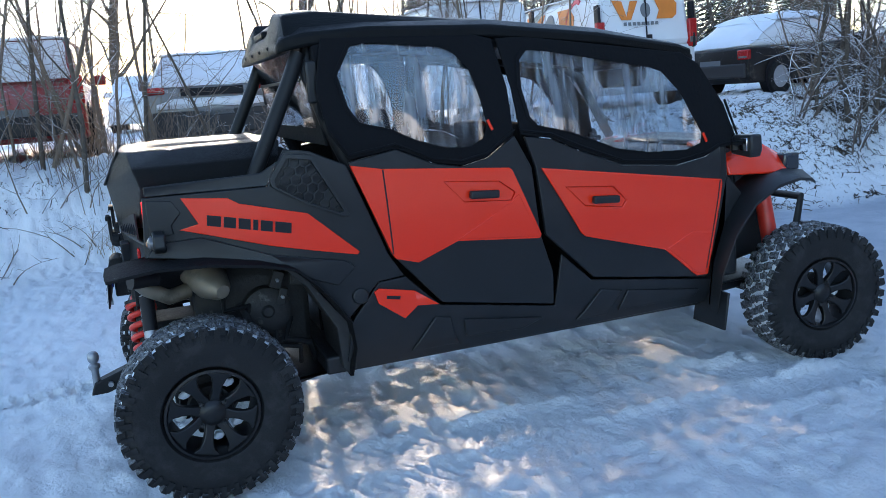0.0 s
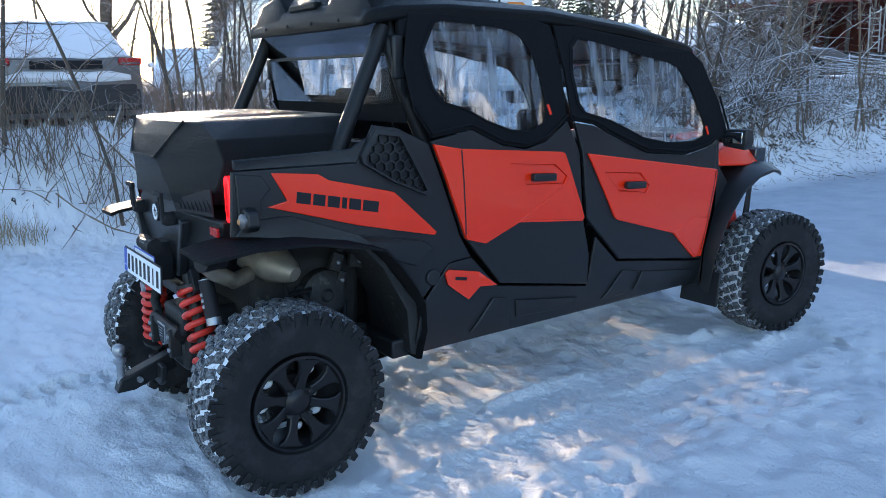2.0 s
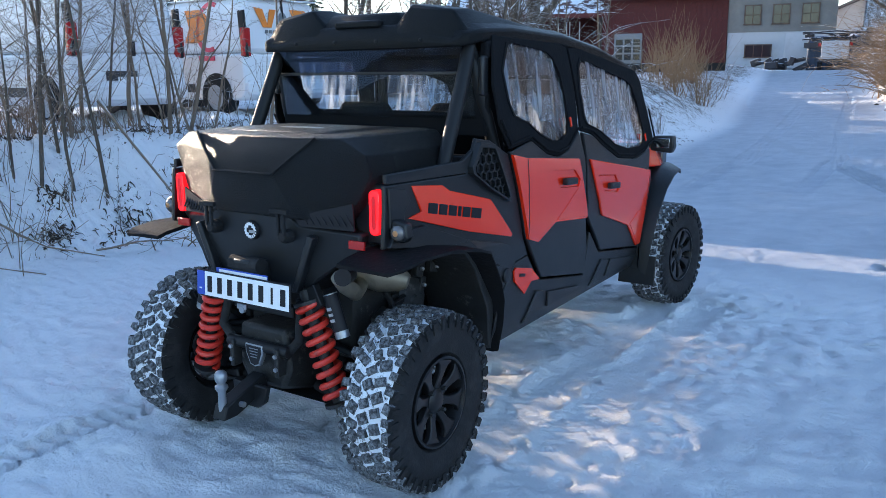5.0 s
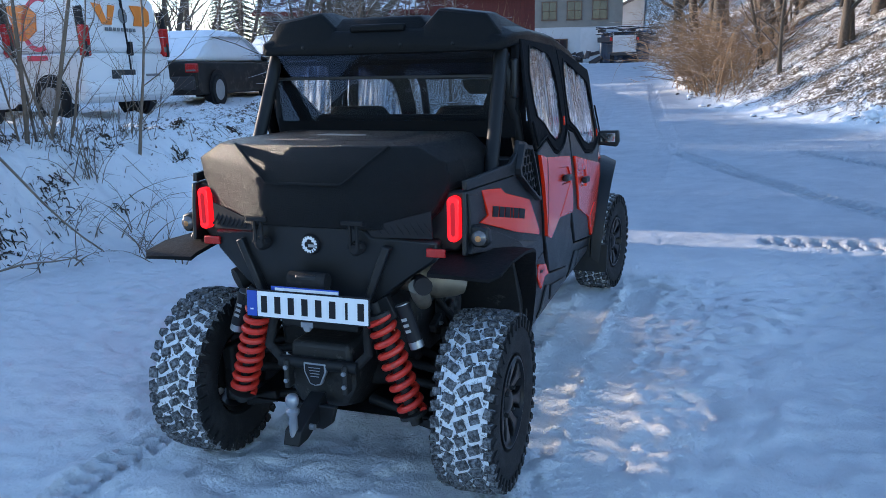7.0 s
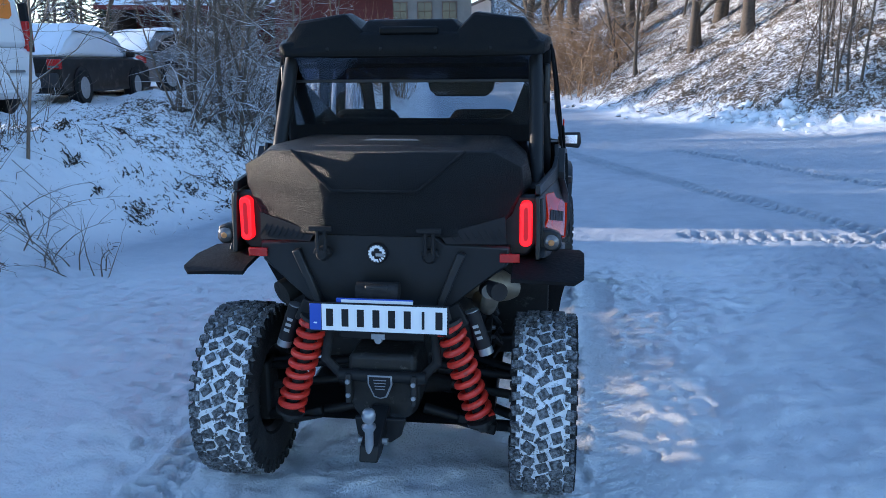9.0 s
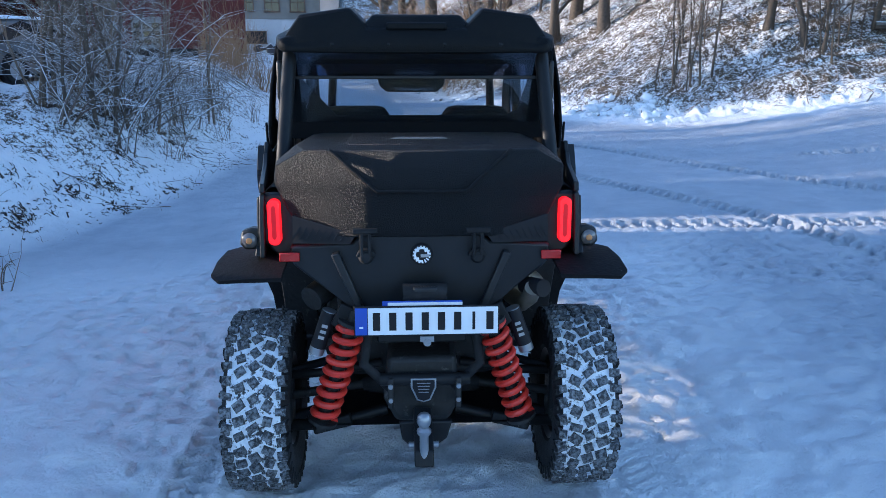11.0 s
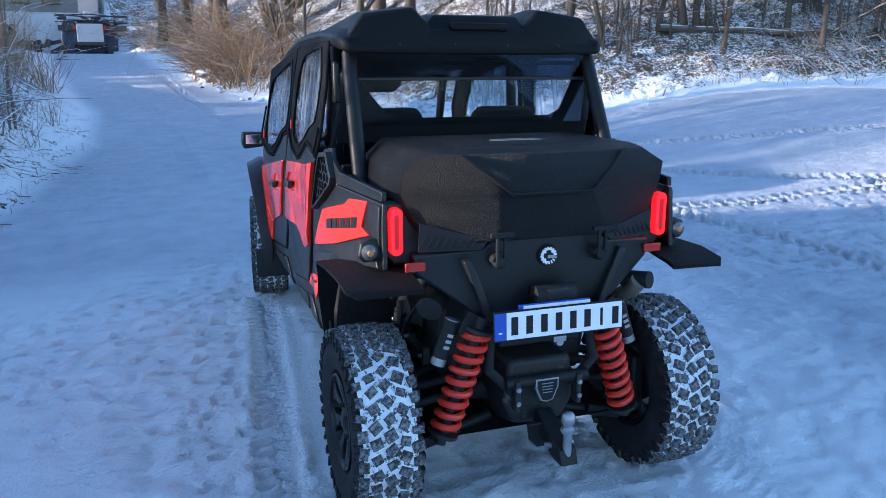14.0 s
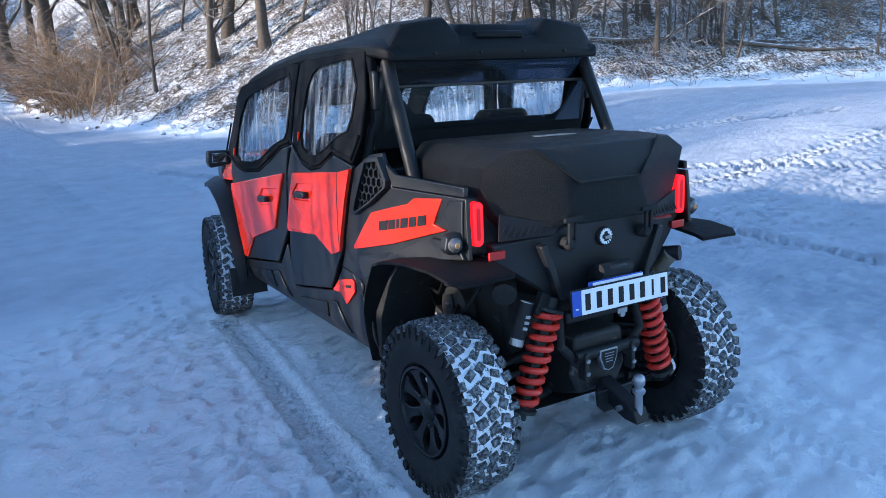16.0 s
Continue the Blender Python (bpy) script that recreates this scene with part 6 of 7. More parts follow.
            ringp = [(0.95 + 0.36 * math.cos(a), 1.50 + 0.42 * math.sin(a)) for a in (math.pi * k / 16 for k in range(-10, 11))] + [(0.95 + 0.29 * math.cos(a), 1.50 + 0.35 * math.sin(a)) for a in (math.pi * k / 16 for k in range(10, -11, -1))]
            side_sign(ringp, M_PINKRED, "sign_shape", "red ring sign shape")
            side_sign([(1.15, 1.02), (0.75, 1.02), (0.75, 0.94), (1.15, 0.94)], M_PINKRED, "sign_bar", "red sign bar")
    return van


build_van((-7.65, 7.95), 177, True)
build_van((-8.2, 5.22), 176, False)
ESTATE_LOWER = [(0.0, 0.34), (-0.02, 0.60), (0.06, 0.90), (4.0, 0.90), (4.5, 0.72), (4.58, 0.40), (4.45, 0.24), (0.12, 0.24)]
build_car("black_saloon", "black car under a thick cover of snow parked on the bank", (-9.2, 10.5), 98, 4.6, 1.80, ESTATE_LOWER, ((0.10, 0.90), (1.0, 1.38), (2.5, 1.40), (3.45, 0.92)), 0.90, 1.42, M_DARKCAR, snow=0.13, lamps=(0.68, 0.86, 0.25, 0.03), wheel_y=(0.85, 3.55), buried=True, rear_snow=True)
build_car("silver_hatchback", "silver car half hidden by twigs near the barn", (-9.8, 15.2), 70, 4.3, 1.76, ESTATE_LOWER, ((0.10, 0.90), (0.6, 1.42), (2.4, 1.44), (3.35, 0.92)), 0.90, 1.42, M_SILVERCAR, snow=0.07, lamps=(0.68, 0.86, 0.25, 0.03), wheel_y=(0.8, 3.4))
for at, hd in (((-22.0, 0.4), 356), ((-23.5, 7.6), 342), ((-21.0, 4.3), 200)):
    build_car("snowed_in_car", "pale blue-grey car buried under snow", at, hd, 4.5, 1.78, ESTATE_LOWER, ((0.10, 0.90), (0.9, 1.36), (2.4, 1.38), (3.4, 0.92)), 0.90, 1.42, M_WHITEVAN, snow=0.10, lamps=(0.68, 0.86, 0.25, 0.03), wheel_y=(0.85, 3.5), buried=True)

# ---- buildings ----
M_FALU = material("falu_red_boards", (0.115, 0.024, 0.020), 0.8, var=0.45, scale=10, bump=0.4, bump_scale=25)
M_SASH = material("brown_window_sash", (0.10, 0.06, 0.04), 0.7, var=0.2, scale=8)
M_RENDER = material("weathered_grey_render", (0.21, 0.20, 0.18), 0.9, var=0.1, scale=6, second=(0.17, 0.16, 0.145), patch=(0.45, 0.65), patch_scale=0.8, bump=0.3, bump_scale=40)
M_WHITEWALL = material("white_wall_paint", (0.46, 0.47, 0.48), 0.85, var=0.06, scale=6, second=(0.38, 0.38, 0.37), patch=(0.5, 0.7), patch_scale=0.9)
M_ROOF = snowed("snowy_roof_sheet", (0.10, 0.09, 0.09), 0.8, 0.3, 0.6, cover=0.9)
M_BARNROOF = snowed("red_brown_roof_sheet", (0.085, 0.036, 0.033), 0.8, 0.3, 0.6, cover=0.42)
M_BOARD = material("dark_weathered_boards", (0.07, 0.055, 0.045), 0.9, var=0.4, scale=9)
M_DARKIN = material("dark_shed_inside", (0.025, 0.022, 0.02), 0.95, var=0.3, scale=5)
M_CONTAINER = material("blue_container_paint", (0.035, 0.07, 0.13), 0.5, var=0.15, scale=5, second=(0.08, 0.07, 0.07), patch=(0.6, 0.75), patch_scale=2)
M_GATE = material("weathered_white_gate", (0.27, 0.27, 0.27), 0.85, var=0.25, scale=9)
M_WOODLIGHT = material("pale_ladder_wood", (0.5, 0.47, 0.42), 0.7, var=0.2, scale=10)
M_BRICKRED = material("faded_red_wall", (0.20, 0.06, 0.05), 0.85, var=0.25, scale=9, bump=0.3, bump_scale=30)


def window_on(parent, c, w, h, ry, cols=2, rows=2):
    """A framed window; c: its middle on the wall, ry: the wall's turn about z, its outside along local -y."""
    m = Matrix.Translation(c) @ Matrix.Rotation(ry, 4, "Z")
    def put(bm):
        bmesh.ops.transform(bm, matrix=m, verts=bm.verts)
        return bm
    win = part("window", put(add_box(bmesh.new(), (0, 0.01, 0), (w, 0.06, h))), M_CARGLASS, parent, "dark window panes")
    for x0, z0, sx, sz in ((0, h / 2, w + 0.08, 0.06), (0, -h / 2, w + 0.12, 0.07), (-w / 2, 0, 0.06, h), (w / 2, 0, 0.06, h)):
        part("window_frame", put(add_box(bmesh.new(), (x0, -0.035, z0), (sx, 0.05, sz))), M_SASH, win)
    for k in range(1, cols):
        part("glazing_bar", put(add_box(bmesh.new(), (-w / 2 + w * k / cols, -0.03, 0), (0.04, 0.05, h))), M_SASH, win)
    for k in range(1, rows):
        part("glazing_bar", put(add_box(bmesh.new(), (0, -0.03, -h / 2 + h * k / rows), (w, 0.05, 0.04))), M_SASH, win)


def build_barn():
    a, b = Vector((-20.7, 34.1, 0)), Vector((-7.85, 38.23, 0))
    z = 2.15
    ang = math.atan2(b.y - a.y, b.x - a.x)
    ln = (b - a).length
    barn = thing("red_barn", "long dark red barn with an open shed under a snowy roof", "barn", m=Matrix.Translation((a.x, a.y, z)) @ Matrix.Rotation(ang, 4, "Z"))
    # local x along the front, local -y towards the yard
    part("back_wall", add_box(bmesh.new(), (ln / 2, 5.5, 1.6), (ln, 0.2, 3.2)), M_FALU, barn)
    part("floor_slab", add_box(bmesh.new(), (ln / 2, 2.7, -0.3), (ln + 0.2, 5.8, 0.7)), M_DARKIN, barn)
    for x in (0.1, 2.4, 4.6, 7.55):
        part("post", add_box(bmesh.new(), (x, 0.1, 1.25), (0.16, 0.16, 2.4)), M_BOARD, barn)
    part("lintel", add_box(bmesh.new(), (3.8, 0.1, 2.45), (7.8, 0.18, 0.28)), M_FALU, barn)
    part("end_wall", add_box(bmesh.new(), (0, 2.8, 1.6), (0.16, 5.4, 3.2)), M_BOARD, barn)
    x = 7.7
    while x < ln:
        part("board", add_box(bmesh.new(), (x + 0.12, 0.0 + 0.012 * (int(x * 10) % 2), 1.5), (0.235, 0.05, 3.4)), M_FALU, barn)
        x += 0.245
    part("gable_wall", add_box(bmesh.new(), ((7.7 + ln) / 2, 0.12, 1.5), (ln - 7.7, 0.14, 3.4)), M_FALU, barn)
    bm = add_loft(bmesh.new(), [[(-0.6, -0.9, 2.45), (-0.6, 3.0, 4.35), (-0.6, 6.2, 3.2), (-0.6, 6.2, 3.06), (-0.6, 3.0, 4.2), (-0.6, -0.9, 2.3)], [(8.0, -0.9, 2.45), (8.0, 3.0, 4.35), (8.0, 6.2, 3.2), (8.0, 6.2, 3.06), (8.0, 3.0, 4.2), (8.0, -0.9, 2.3)]])
    part("shed_roof", bm, M_BARNROOF, barn, "low shed roof edged with snow")
    part("roof_edge", add_box(bmesh.new(), (3.7, -0.93, 2.36), (8.6, 0.05, 0.20)), M_FALU, barn)
    bm = add_loft(bmesh.new(), [[(xx, -0.5, 3.2), (xx, 2.8, 4.7), (xx, 6.2, 3.2), (xx, 6.2, 3.05), (xx, 2.8, 4.55), (xx, -0.5, 3.05)] for xx in (7.5, ln + 0.4)])
    part("main_roof", bm, M_BARNROOF, barn, "roof edged with snow")
    gate = part("white_gate", add_box(bmesh.new(), (8.95, -0.08, 0.75), (1.35, 0.06, 1.5)), M_GATE, barn, "weathered white door with small panes", bevel=0.01)
    for k in range(3):
        for j in range(3):
            part("gate_pane", add_box(bmesh.new(), (8.53 + 0.42 * k, -0.12, 0.36 + 0.36 * j), (0.33, 0.03, 0.27)), M_CARGLASS, gate)
    lad = thing("ladder", "pale wooden ladder leaning in the shed opening", "ladder", m=Matrix.Translation((a.x, a.y, z)) @ Matrix.Rotation(ang, 4, "Z") @ pose(5.5, 0.02, 0.04, 12, 0, 0))
    for dx, zz in ((0, 2.0), (0.42, 2.0)):
        part("rail", add_box(bmesh.new(), (dx, 0, zz / 2), (0.05, 0.05, zz)), M_WOODLIGHT, lad)
    for k in range(7):
        part("rung", add_tube(bmesh.new(), [(0, 0, 0.2 + 0.26 * k), (0.42, 0, 0.2 + 0.26 * k)], 0.02, 8), M_WOODLIGHT, lad)
    frame = thing("scaffold_frame", "pale metal frame standing in the shed opening", "frame", m=Matrix.Translation((a.x, a.y, z)) @ Matrix.Rotation(ang, 4, "Z") @ pose(6.0, 0.3, 0.04))
    for pts in ([(0, 0, 0), (0, 0, 2.1), (0.5, 0, 2.1), (0.5, 0, 0)],):
        part("pipe", add_tube(bmesh.new(), pts, 0.03, 8), M_WOODLIGHT, frame)
    part("crosspiece", add_tube(bmesh.new(), [(0, 0, 1.0), (0.5, 0, 1.0)], 0.02, 8), M_WOODLIGHT, frame)


build_barn()


# everything at the top of the drive is laid out at two thirds of its size and distance, then moved out
FAR = Matrix.Translation((0.5, -2.85, 1.69)) @ Matrix.Scale(1.45, 4) @ Matrix.Translation((-0.5, 2.85, -1.69))


def build_house():
    h = thing("grey_house", "two-storey house, grey render over a white ground floor", "house", m=FAR @ pose(-10.1, 46.2, 1.95, 0, 0, 8))
    # front along local x, outside towards -y
    part("ground_floor_wall", add_box(bmesh.new(), (2.6, 4.0, 1.0), (5.6, 8.0, 2.1)), M_WHITEWALL, h)
    part("upper_wall", add_box(bmesh.new(), (2.6, 4.0, 3.75), (5.66, 8.06, 3.4)), M_RENDER, h)
    part("red_side", add_box(bmesh.new(), (-2.6, 3.6, 2.9), (4.7, 7.6, 5.8)), M_BRICKRED, h)
    for k in range(3):
        window_on(h, (1.1 + 1.5 * k, -0.04, 3.0), 0.85, 1.05, 0.0)
    window_on(h, (1.5, -0.04, 1.0), 1.4, 0.7, 0.0, 3, 1)
    part("door", add_box(bmesh.new(), (3.2, -0.06, 0.9), (1.3, 0.06, 1.7)), M_WHITEWALL, h, "pale garage door")
    bm = add_loft(bmesh.new(), [[(x, -0.6, 5.5), (x, 4.0, 7.9), (x, 8.6, 5.5), (x, 8.6, 5.3), (x, 4.0, 7.7), (x, -0.6, 5.3)] for x in (-5.3, 5.9)])
    part("roof", bm, M_ROOF, h, "snow-dusted roof")
    g = thing("white_outbuilding", "white gabled outbuilding behind the container", "house", m=FAR @ pose(-4.9, 60.0, 2.0, 0, 0, 6))
    part("wall", add_prism(bmesh.new(), [(-3.5, -0.7), (2.9, -0.7), (2.9, 3.3), (0.0, 4.6), (-3.5, 3.2)], 0, 7, "y"), M_WHITEWALL, g)
    bm = add_loft(bmesh.new(), [[(-3.9, y, 3.05), (0.0, y, 4.85), (3.4, y, 3.25), (3.4, y, 3.1), (0.0, y, 4.65), (-3.9, y, 2.9)] for y in (-0.5, 7.4)])
    part("roof", bm, M_ROOF, g, "snow-dusted roof")


build_house()


M_JUNK = snowed("snow_dusted_scrap", (0.03, 0.03, 0.035), 0.6, 0.4, 0.8, cover=0.6)


def build_yard_end():
    c = thing("blue_container", "dark blue steel container at the top of the drive", "container", m=FAR @ pose(-4.85, 40.4, plain(-4.85, 40.4) - 0.05, 0, 0, 4))
    part("box", add_box(bmesh.new(), (1.05, 1.2, 0.85), (2.5, 2.4, 1.75)), M_CONTAINER, c, bevel=0.03)
    for k in range(10):
        part("rib", add_box(bmesh.new(), (-0.1 + 0.256 * k, -0.02, 0.85), (0.09, 0.05, 1.6)), M_CONTAINER, c, bevel=0.01)
    t = thing("white_trailer", "white box trailer with black lamps in front of the container", "trailer", m=FAR @ pose(-3.7, 39.4, plain(-3.7, 39.4), 0, 0, 4))
    part("box", add_box(bmesh.new(), (0, 0.4, 1.1), (1.15, 0.8, 0.85)), M_WHITEWALL, t, bevel=0.02)
    part("chassis", add_box(bmesh.new(), (0, 0.4, 0.62), (1.3, 0.8, 0.16)), M_BUMPER, t)
    for s in (1, -1):
        part("lamp", add_box(bmesh.new(), (s * 0.66, -0.02, 1.35), (0.12, 0.05, 0.16)), M_REFLECTOR, t)
        bm = add_lathe(bmesh.new(), [(-0.09, 0.2), (-0.09, 0.3), (0.09, 0.3), (0.09, 0.2)], 20, "x", (s * 0.62, 0.4, 0.3))
        part("wheel", bm, M_RUBBER, t, smooth=True)
    r = thing("loader_crane", "dark folded loader crane with hoses", "crane", m=FAR @ pose(-4.5, 40.0, plain(-4.4, 40.0) + 1.2, 0, 0, 0))
    rnd = random.Random(8)
    for k in range(18):
        p0 = Vector((-0.5 + 0.155 * k, rnd.uniform(-0.2, 0.2), rnd.uniform(0.18, 0.55)))
        part("boom_piece", add_box(bmesh.new(), p0, (rnd.uniform(0.2, 0.5), 0.25, rnd.uniform(0.08, 0.18)), Matrix.Rotation(rnd.uniform(-0.3, 0.3), 3, "Y")), M_JUNK, r, bevel=0.03)
    for z0, z1 in ((0.62, 0.72), (0.70, 0.58), (0.35, 0.45)):
        part("rail", add_tube(bmesh.new(), [(-0.7, -0.3, z0), (0.7, -0.3, z1), (2.5, -0.3, z0 - 0.05)], 0.035, 8), M_JUNK, r)
    for k in range(6):
        part("hose", add_tube(bmesh.new(), [(-0.4 + 0.45 * k, -0.3, 0.2), (-0.3 + 0.45 * k, -0.4, rnd.uniform(0.4, 0.75)), (-0.1 + 0.45 * k, -0.3, 0.3)], 0.03, 6), M_BUMPER, r)
    part("stand", add_box(bmesh.new(), (0.9, 0.0, 0.08), (3.0, 0.7, 0.24)), M_JUNK, r)
    j = thing("junk_heap", "dark heap of snow-dusted machine parts", "scrap", m=FAR @ pose(-6.4, 40.0, plain(-6.4, 40.0)))
    for k in range(14):
        part("scrap_piece", add_box(bmesh.new(), (rnd.uniform(-1.2, 1.2), rnd.uniform(-0.4, 0.4), rnd.uniform(0.15, 0.6)), (rnd.uniform(0.2, 0.7), 0.4, rnd.uniform(0.12, 0.4)), Matrix.Rotation(rnd.uniform(-0.6, 0.6), 3, "Y")), M_JUNK, j, bevel=0.02)
    bo = thing("pale_board", "pale board leaning before the house wall", "board", m=FAR @ pose(-5.6, 40.9, plain(-5.6, 40.9) + 0.4, -10, 0, 4))
    part("panel", add_box(bmesh.new(), (0, 0, 0.75), (1.2, 0.05, 1.5)), M_WHITEWALL, bo)


build_yard_end()

# ---- trees, saplings, brush ----


def tree_mesh(seed, height, r0, limbs=9, twigs=4, lean=0.05, sides=7, first=0.3, spread=0.7, kinks=7, sub=3):
    """A bare tree: a crooked tapered trunk, limbs and twigs; returns (verts, faces) of wood and of twigs."""
    rnd = random.Random(seed)
    wood, fine = ([], []), ([], [])

    def tube(store, pts, ra, rb, n):
        v, f = store
        b = len(v)
        d0 = None
        for i, p in enumerate(pts):
            d = (pts[min(i + 1, len(pts) - 1)] - pts[max(i - 1, 0)]).normalized()
            s = d.cross(Vector((0.3, 0.9, 0.1))).normalized()
            u = d.cross(s)
            k = ra + (rb - ra) * i / (len(pts) - 1)
            if ra > 0.05 and i == 0:
                k *= 1.35
            for j in range(n):
                a = 2 * math.pi * j / n
                g = k * (1 + (rnd.uniform(-0.14, 0.14) if ra > 0.025 else 0.0))
                v.append(tuple(p + (s * math.cos(a) + u * math.sin(a)) * g))
        for i in range(len(pts) - 1):
            for j in range(n):
                f.append((b + i * n + j, b + i * n + (j + 1) % n, b + (i + 1) * n + (j + 1) % n, b + (i + 1) * n + j))

    def grow(p, d, length, k, wob):
        pts = [p.copy()]
        for _ in range(k):
            d = (d + Vector((rnd.gauss(0, wob), rnd.gauss(0, wob), rnd.gauss(0.02, wob * 0.6)))).normalized()
            p = p + d * (length / k)
            pts.append(p.copy())
        return pts

    d = Vector((rnd.gauss(0, lean), rnd.gauss(0, lean), 1)).normalized()
    trunk = grow(Vector((0, 0, -0.15)), d, height, kinks, 0.055)
    tube(wood, trunk, r0, r0 * 0.22, sides)
    for i in range(limbs):
        f = first + (0.97 - first) * (i + rnd.random()) / limbs
        k = min(int(f * kinks), kinks - 1)
        p = trunk[k].lerp(trunk[k + 1], f * kinks - k)
        a = rnd.uniform(0, 2 * math.pi)
        ln = height * rnd.uniform(0.2, 0.42) * (1.1 - 0.6 * f)
        limb = grow(p, Vector((math.cos(a) * spread, math.sin(a) * spread, rnd.uniform(0.3, 0.9))).normalized(), ln, 5, 0.16)
        rl = r0 * (1 - 0.75 * f) * rnd.uniform(0.3, 0.5)
        tube(wood if rl > 0.012 else fine, limb, rl, rl * 0.25, 5 if rl > 0.012 else 4)
        for _ in range(twigs):
            q = limb[rnd.randrange(1, 6)]
            a = rnd.uniform(0, 2 * math.pi)
            t = grow(q, Vector((math.cos(a), math.sin(a), rnd.uniform(-0.1, 0.9))).normalized(), ln * rnd.uniform(0.25, 0.6), 4, 0.2)
            tube(fine, t, max(0.004, rl * 0.35), 0.002, 3)
            for _ in range(sub):
                q2 = t[rnd.randrange(1, 5)]
                a = rnd.uniform(0, 2 * math.pi)
                tube(fine, grow(q2, Vector((math.cos(a), math.sin(a), rnd.uniform(-0.1, 0.8))).normalized(), ln * rnd.uniform(0.12, 0.3), 3, 0.2), max(0.003, rl * 0.2), 0.0015, 3)
    return wood, fine


def raw_mesh(name, store, mat):
    me = bpy.data.meshes.new(name)
    me.from_pydata(store[0], [], store[1])
    me.shade_smooth()
    me.materials.append(mat)
    return me


def in_sun_gap(x, y):
    """The clear strip between the two vans."""
    return x < -4.5 and abs(y - 5.0 + 0.167 * (x - 1.1)) < (0.65 if x > -13 else 1.5)


def place_trees(kinds, spots, name, label, category, group, seed):
    rnd = random.Random(seed)
    spots = [p for i, p in enumerate(spots) if not in_sun_gap(p[0], p[1]) and not (p[0] < -16 and 17.5 < p[1] < 27 and i % 3 == 0)]
    for i, (x, y, k) in enumerate(spots):
        wood, fine = kinds[i % len(kinds)]
        z = plain(x, y) - 0.03
        t = thing(name, label, category, group, m=pose(x, y, z, rnd.uniform(-4, 4), rnd.uniform(-4, 4), rnd.uniform(0, 360)) @ Matrix.Scale(k, 4))
        for nm, me in (("trunk", wood), ("crown", fine)):
            o = new(nm, me)
            o.parent = t


def kinds_of(n, seed, mat_w, mat_f, **kw):
    out = []
    for k in range(n):
        wood, fine = tree_mesh(seed + k, **kw)
        out.append((raw_mesh("trunk", wood, mat_w), raw_mesh("crown", fine, mat_f)))
    return out


rnd = random.Random(21)
big = kinds_of(5, 100, M_BARK, M_TWIG, height=13.0, r0=0.19, limbs=16, twigs=6, first=0.10, kinks=16, sides=9)
mid = kinds_of(5, 200, M_BARK, M_TWIG, height=8.0, r0=0.075, limbs=16, twigs=5, first=0.06, kinks=12, sides=7, lean=0.12)
sap = kinds_of(6, 300, M_TWIG, M_TWIG, height=4.2, r0=0.027, limbs=12, twigs=4, first=0.08, spread=0.5, sides=5, lean=0.12)
# slope behind the yard
spots = [(1.2, 31.0, 1.5), (0.9, 32.0, 1.2), (2.95, 27.4, 1.55), (3.25, 27.0, 1.0), (2.7, 27.9, 1.1), (-1.0, 41.0, 1.3), (4.2, 30.2, 1.2), (4.4, 21.1, 0.6), (4.6, 21.3, 0.5), (5.4, 22.6, 1.0), (5.65, 19.9, 0.85), (8.4, 15.6, 0.55), (11.2, 14.2, 0.5), (11.5, 14.1, 0.45), (11.0, 14.5, 0.55), (14.7, 14.1, 0.7), (6.3, 25.5, 1.0), (9.0, 20.0, 0.9), (0.2, 36.0, 1.1), (-0.6, 44.0, 1.2), (1.4, 39.0, 1.0), (0.5, 47.0, 1.2)]
for k in range(40):
    x = rnd.uniform(3, 40)
    y = rnd.uniform(13, 42)
    d = hill_distance(x, y)
    if 4.5 < d < 24:
        spots.append((x, y, rnd.uniform(0.45, 1.0)))
place_trees(big, spots, "bare_tree", "leafless tree on the snowy slope", "tree", "trees on the slope", 3)
spots = [(14.1, 12.7, 0.6), (15.4, 12.6, 0.7), (15.8, 12.4, 0.6), (17.9, 12.1, 0.9), (16.6, 12.6, 0.7), (12.6, 13.6, 0.5), (7.2, 16.6, 0.6)]
while len(spots) < 120:
    x, y = rnd.uniform(2, 27), rnd.uniform(10, 34)
    d = hill_distance(x, y)
    if 1.6 < d < 14 and not (3 < x < 8.5 and d < 3):
        spots.append((x, y, rnd.uniform(0.35, 1.0)))
place_trees(mid, spots, "young_tree", "thin leafless young tree on the snowy slope", "tree", "young trees on the slope", 4)
# hedge of saplings on the bank before the parked cars
spots = []
while len(spots) < 42:
    y = rnd.choice((rnd.uniform(-4.5, 0.3), rnd.uniform(1.8, 5.2), rnd.uniform(-4, -0.5)))
    x = interp(BANK_TOE, y) - rnd.uniform(1.0, 2.4)
    spots.append((x, y, rnd.uniform(0.55, 1.15)))
for k in range(13):
    y = rnd.uniform(8.6, 13)
    spots.append((interp(BANK_TOE, y) - rnd.uniform(1.0, 2.6), y, rnd.uniform(0.5, 1.0)))
place_trees(sap, spots, "sapling", "thin leafless sapling on the snowy bank", "sapling", "saplings on the bank", 5)
stem = kinds_of(4, 400, M_BARK, M_TWIG, height=7.0, r0=0.03, limbs=14, twigs=5, first=0.12, spread=0.5)
place_trees(stem, [(-5.6, -0.75, 0.9), (-5.8, -0.1, 0.8), (-6.2, -1.2, 0.9), (-6.4, -2.6, 1.0), (-5.9, 2.4, 0.5), (-6.1, 3.3, 0.55), (-5.7, 4.0, 0.5), (-5.4, 9.2, 1.1), (-5.5, 9.9, 1.15), (-5.1, 10.6, 1.0), (-5.7, 10.3, 1.0), (-5.3, 12.0, 1.0)], "young_tree", "leafless young tree on the bank", "tree", "young trees on the bank", 6)
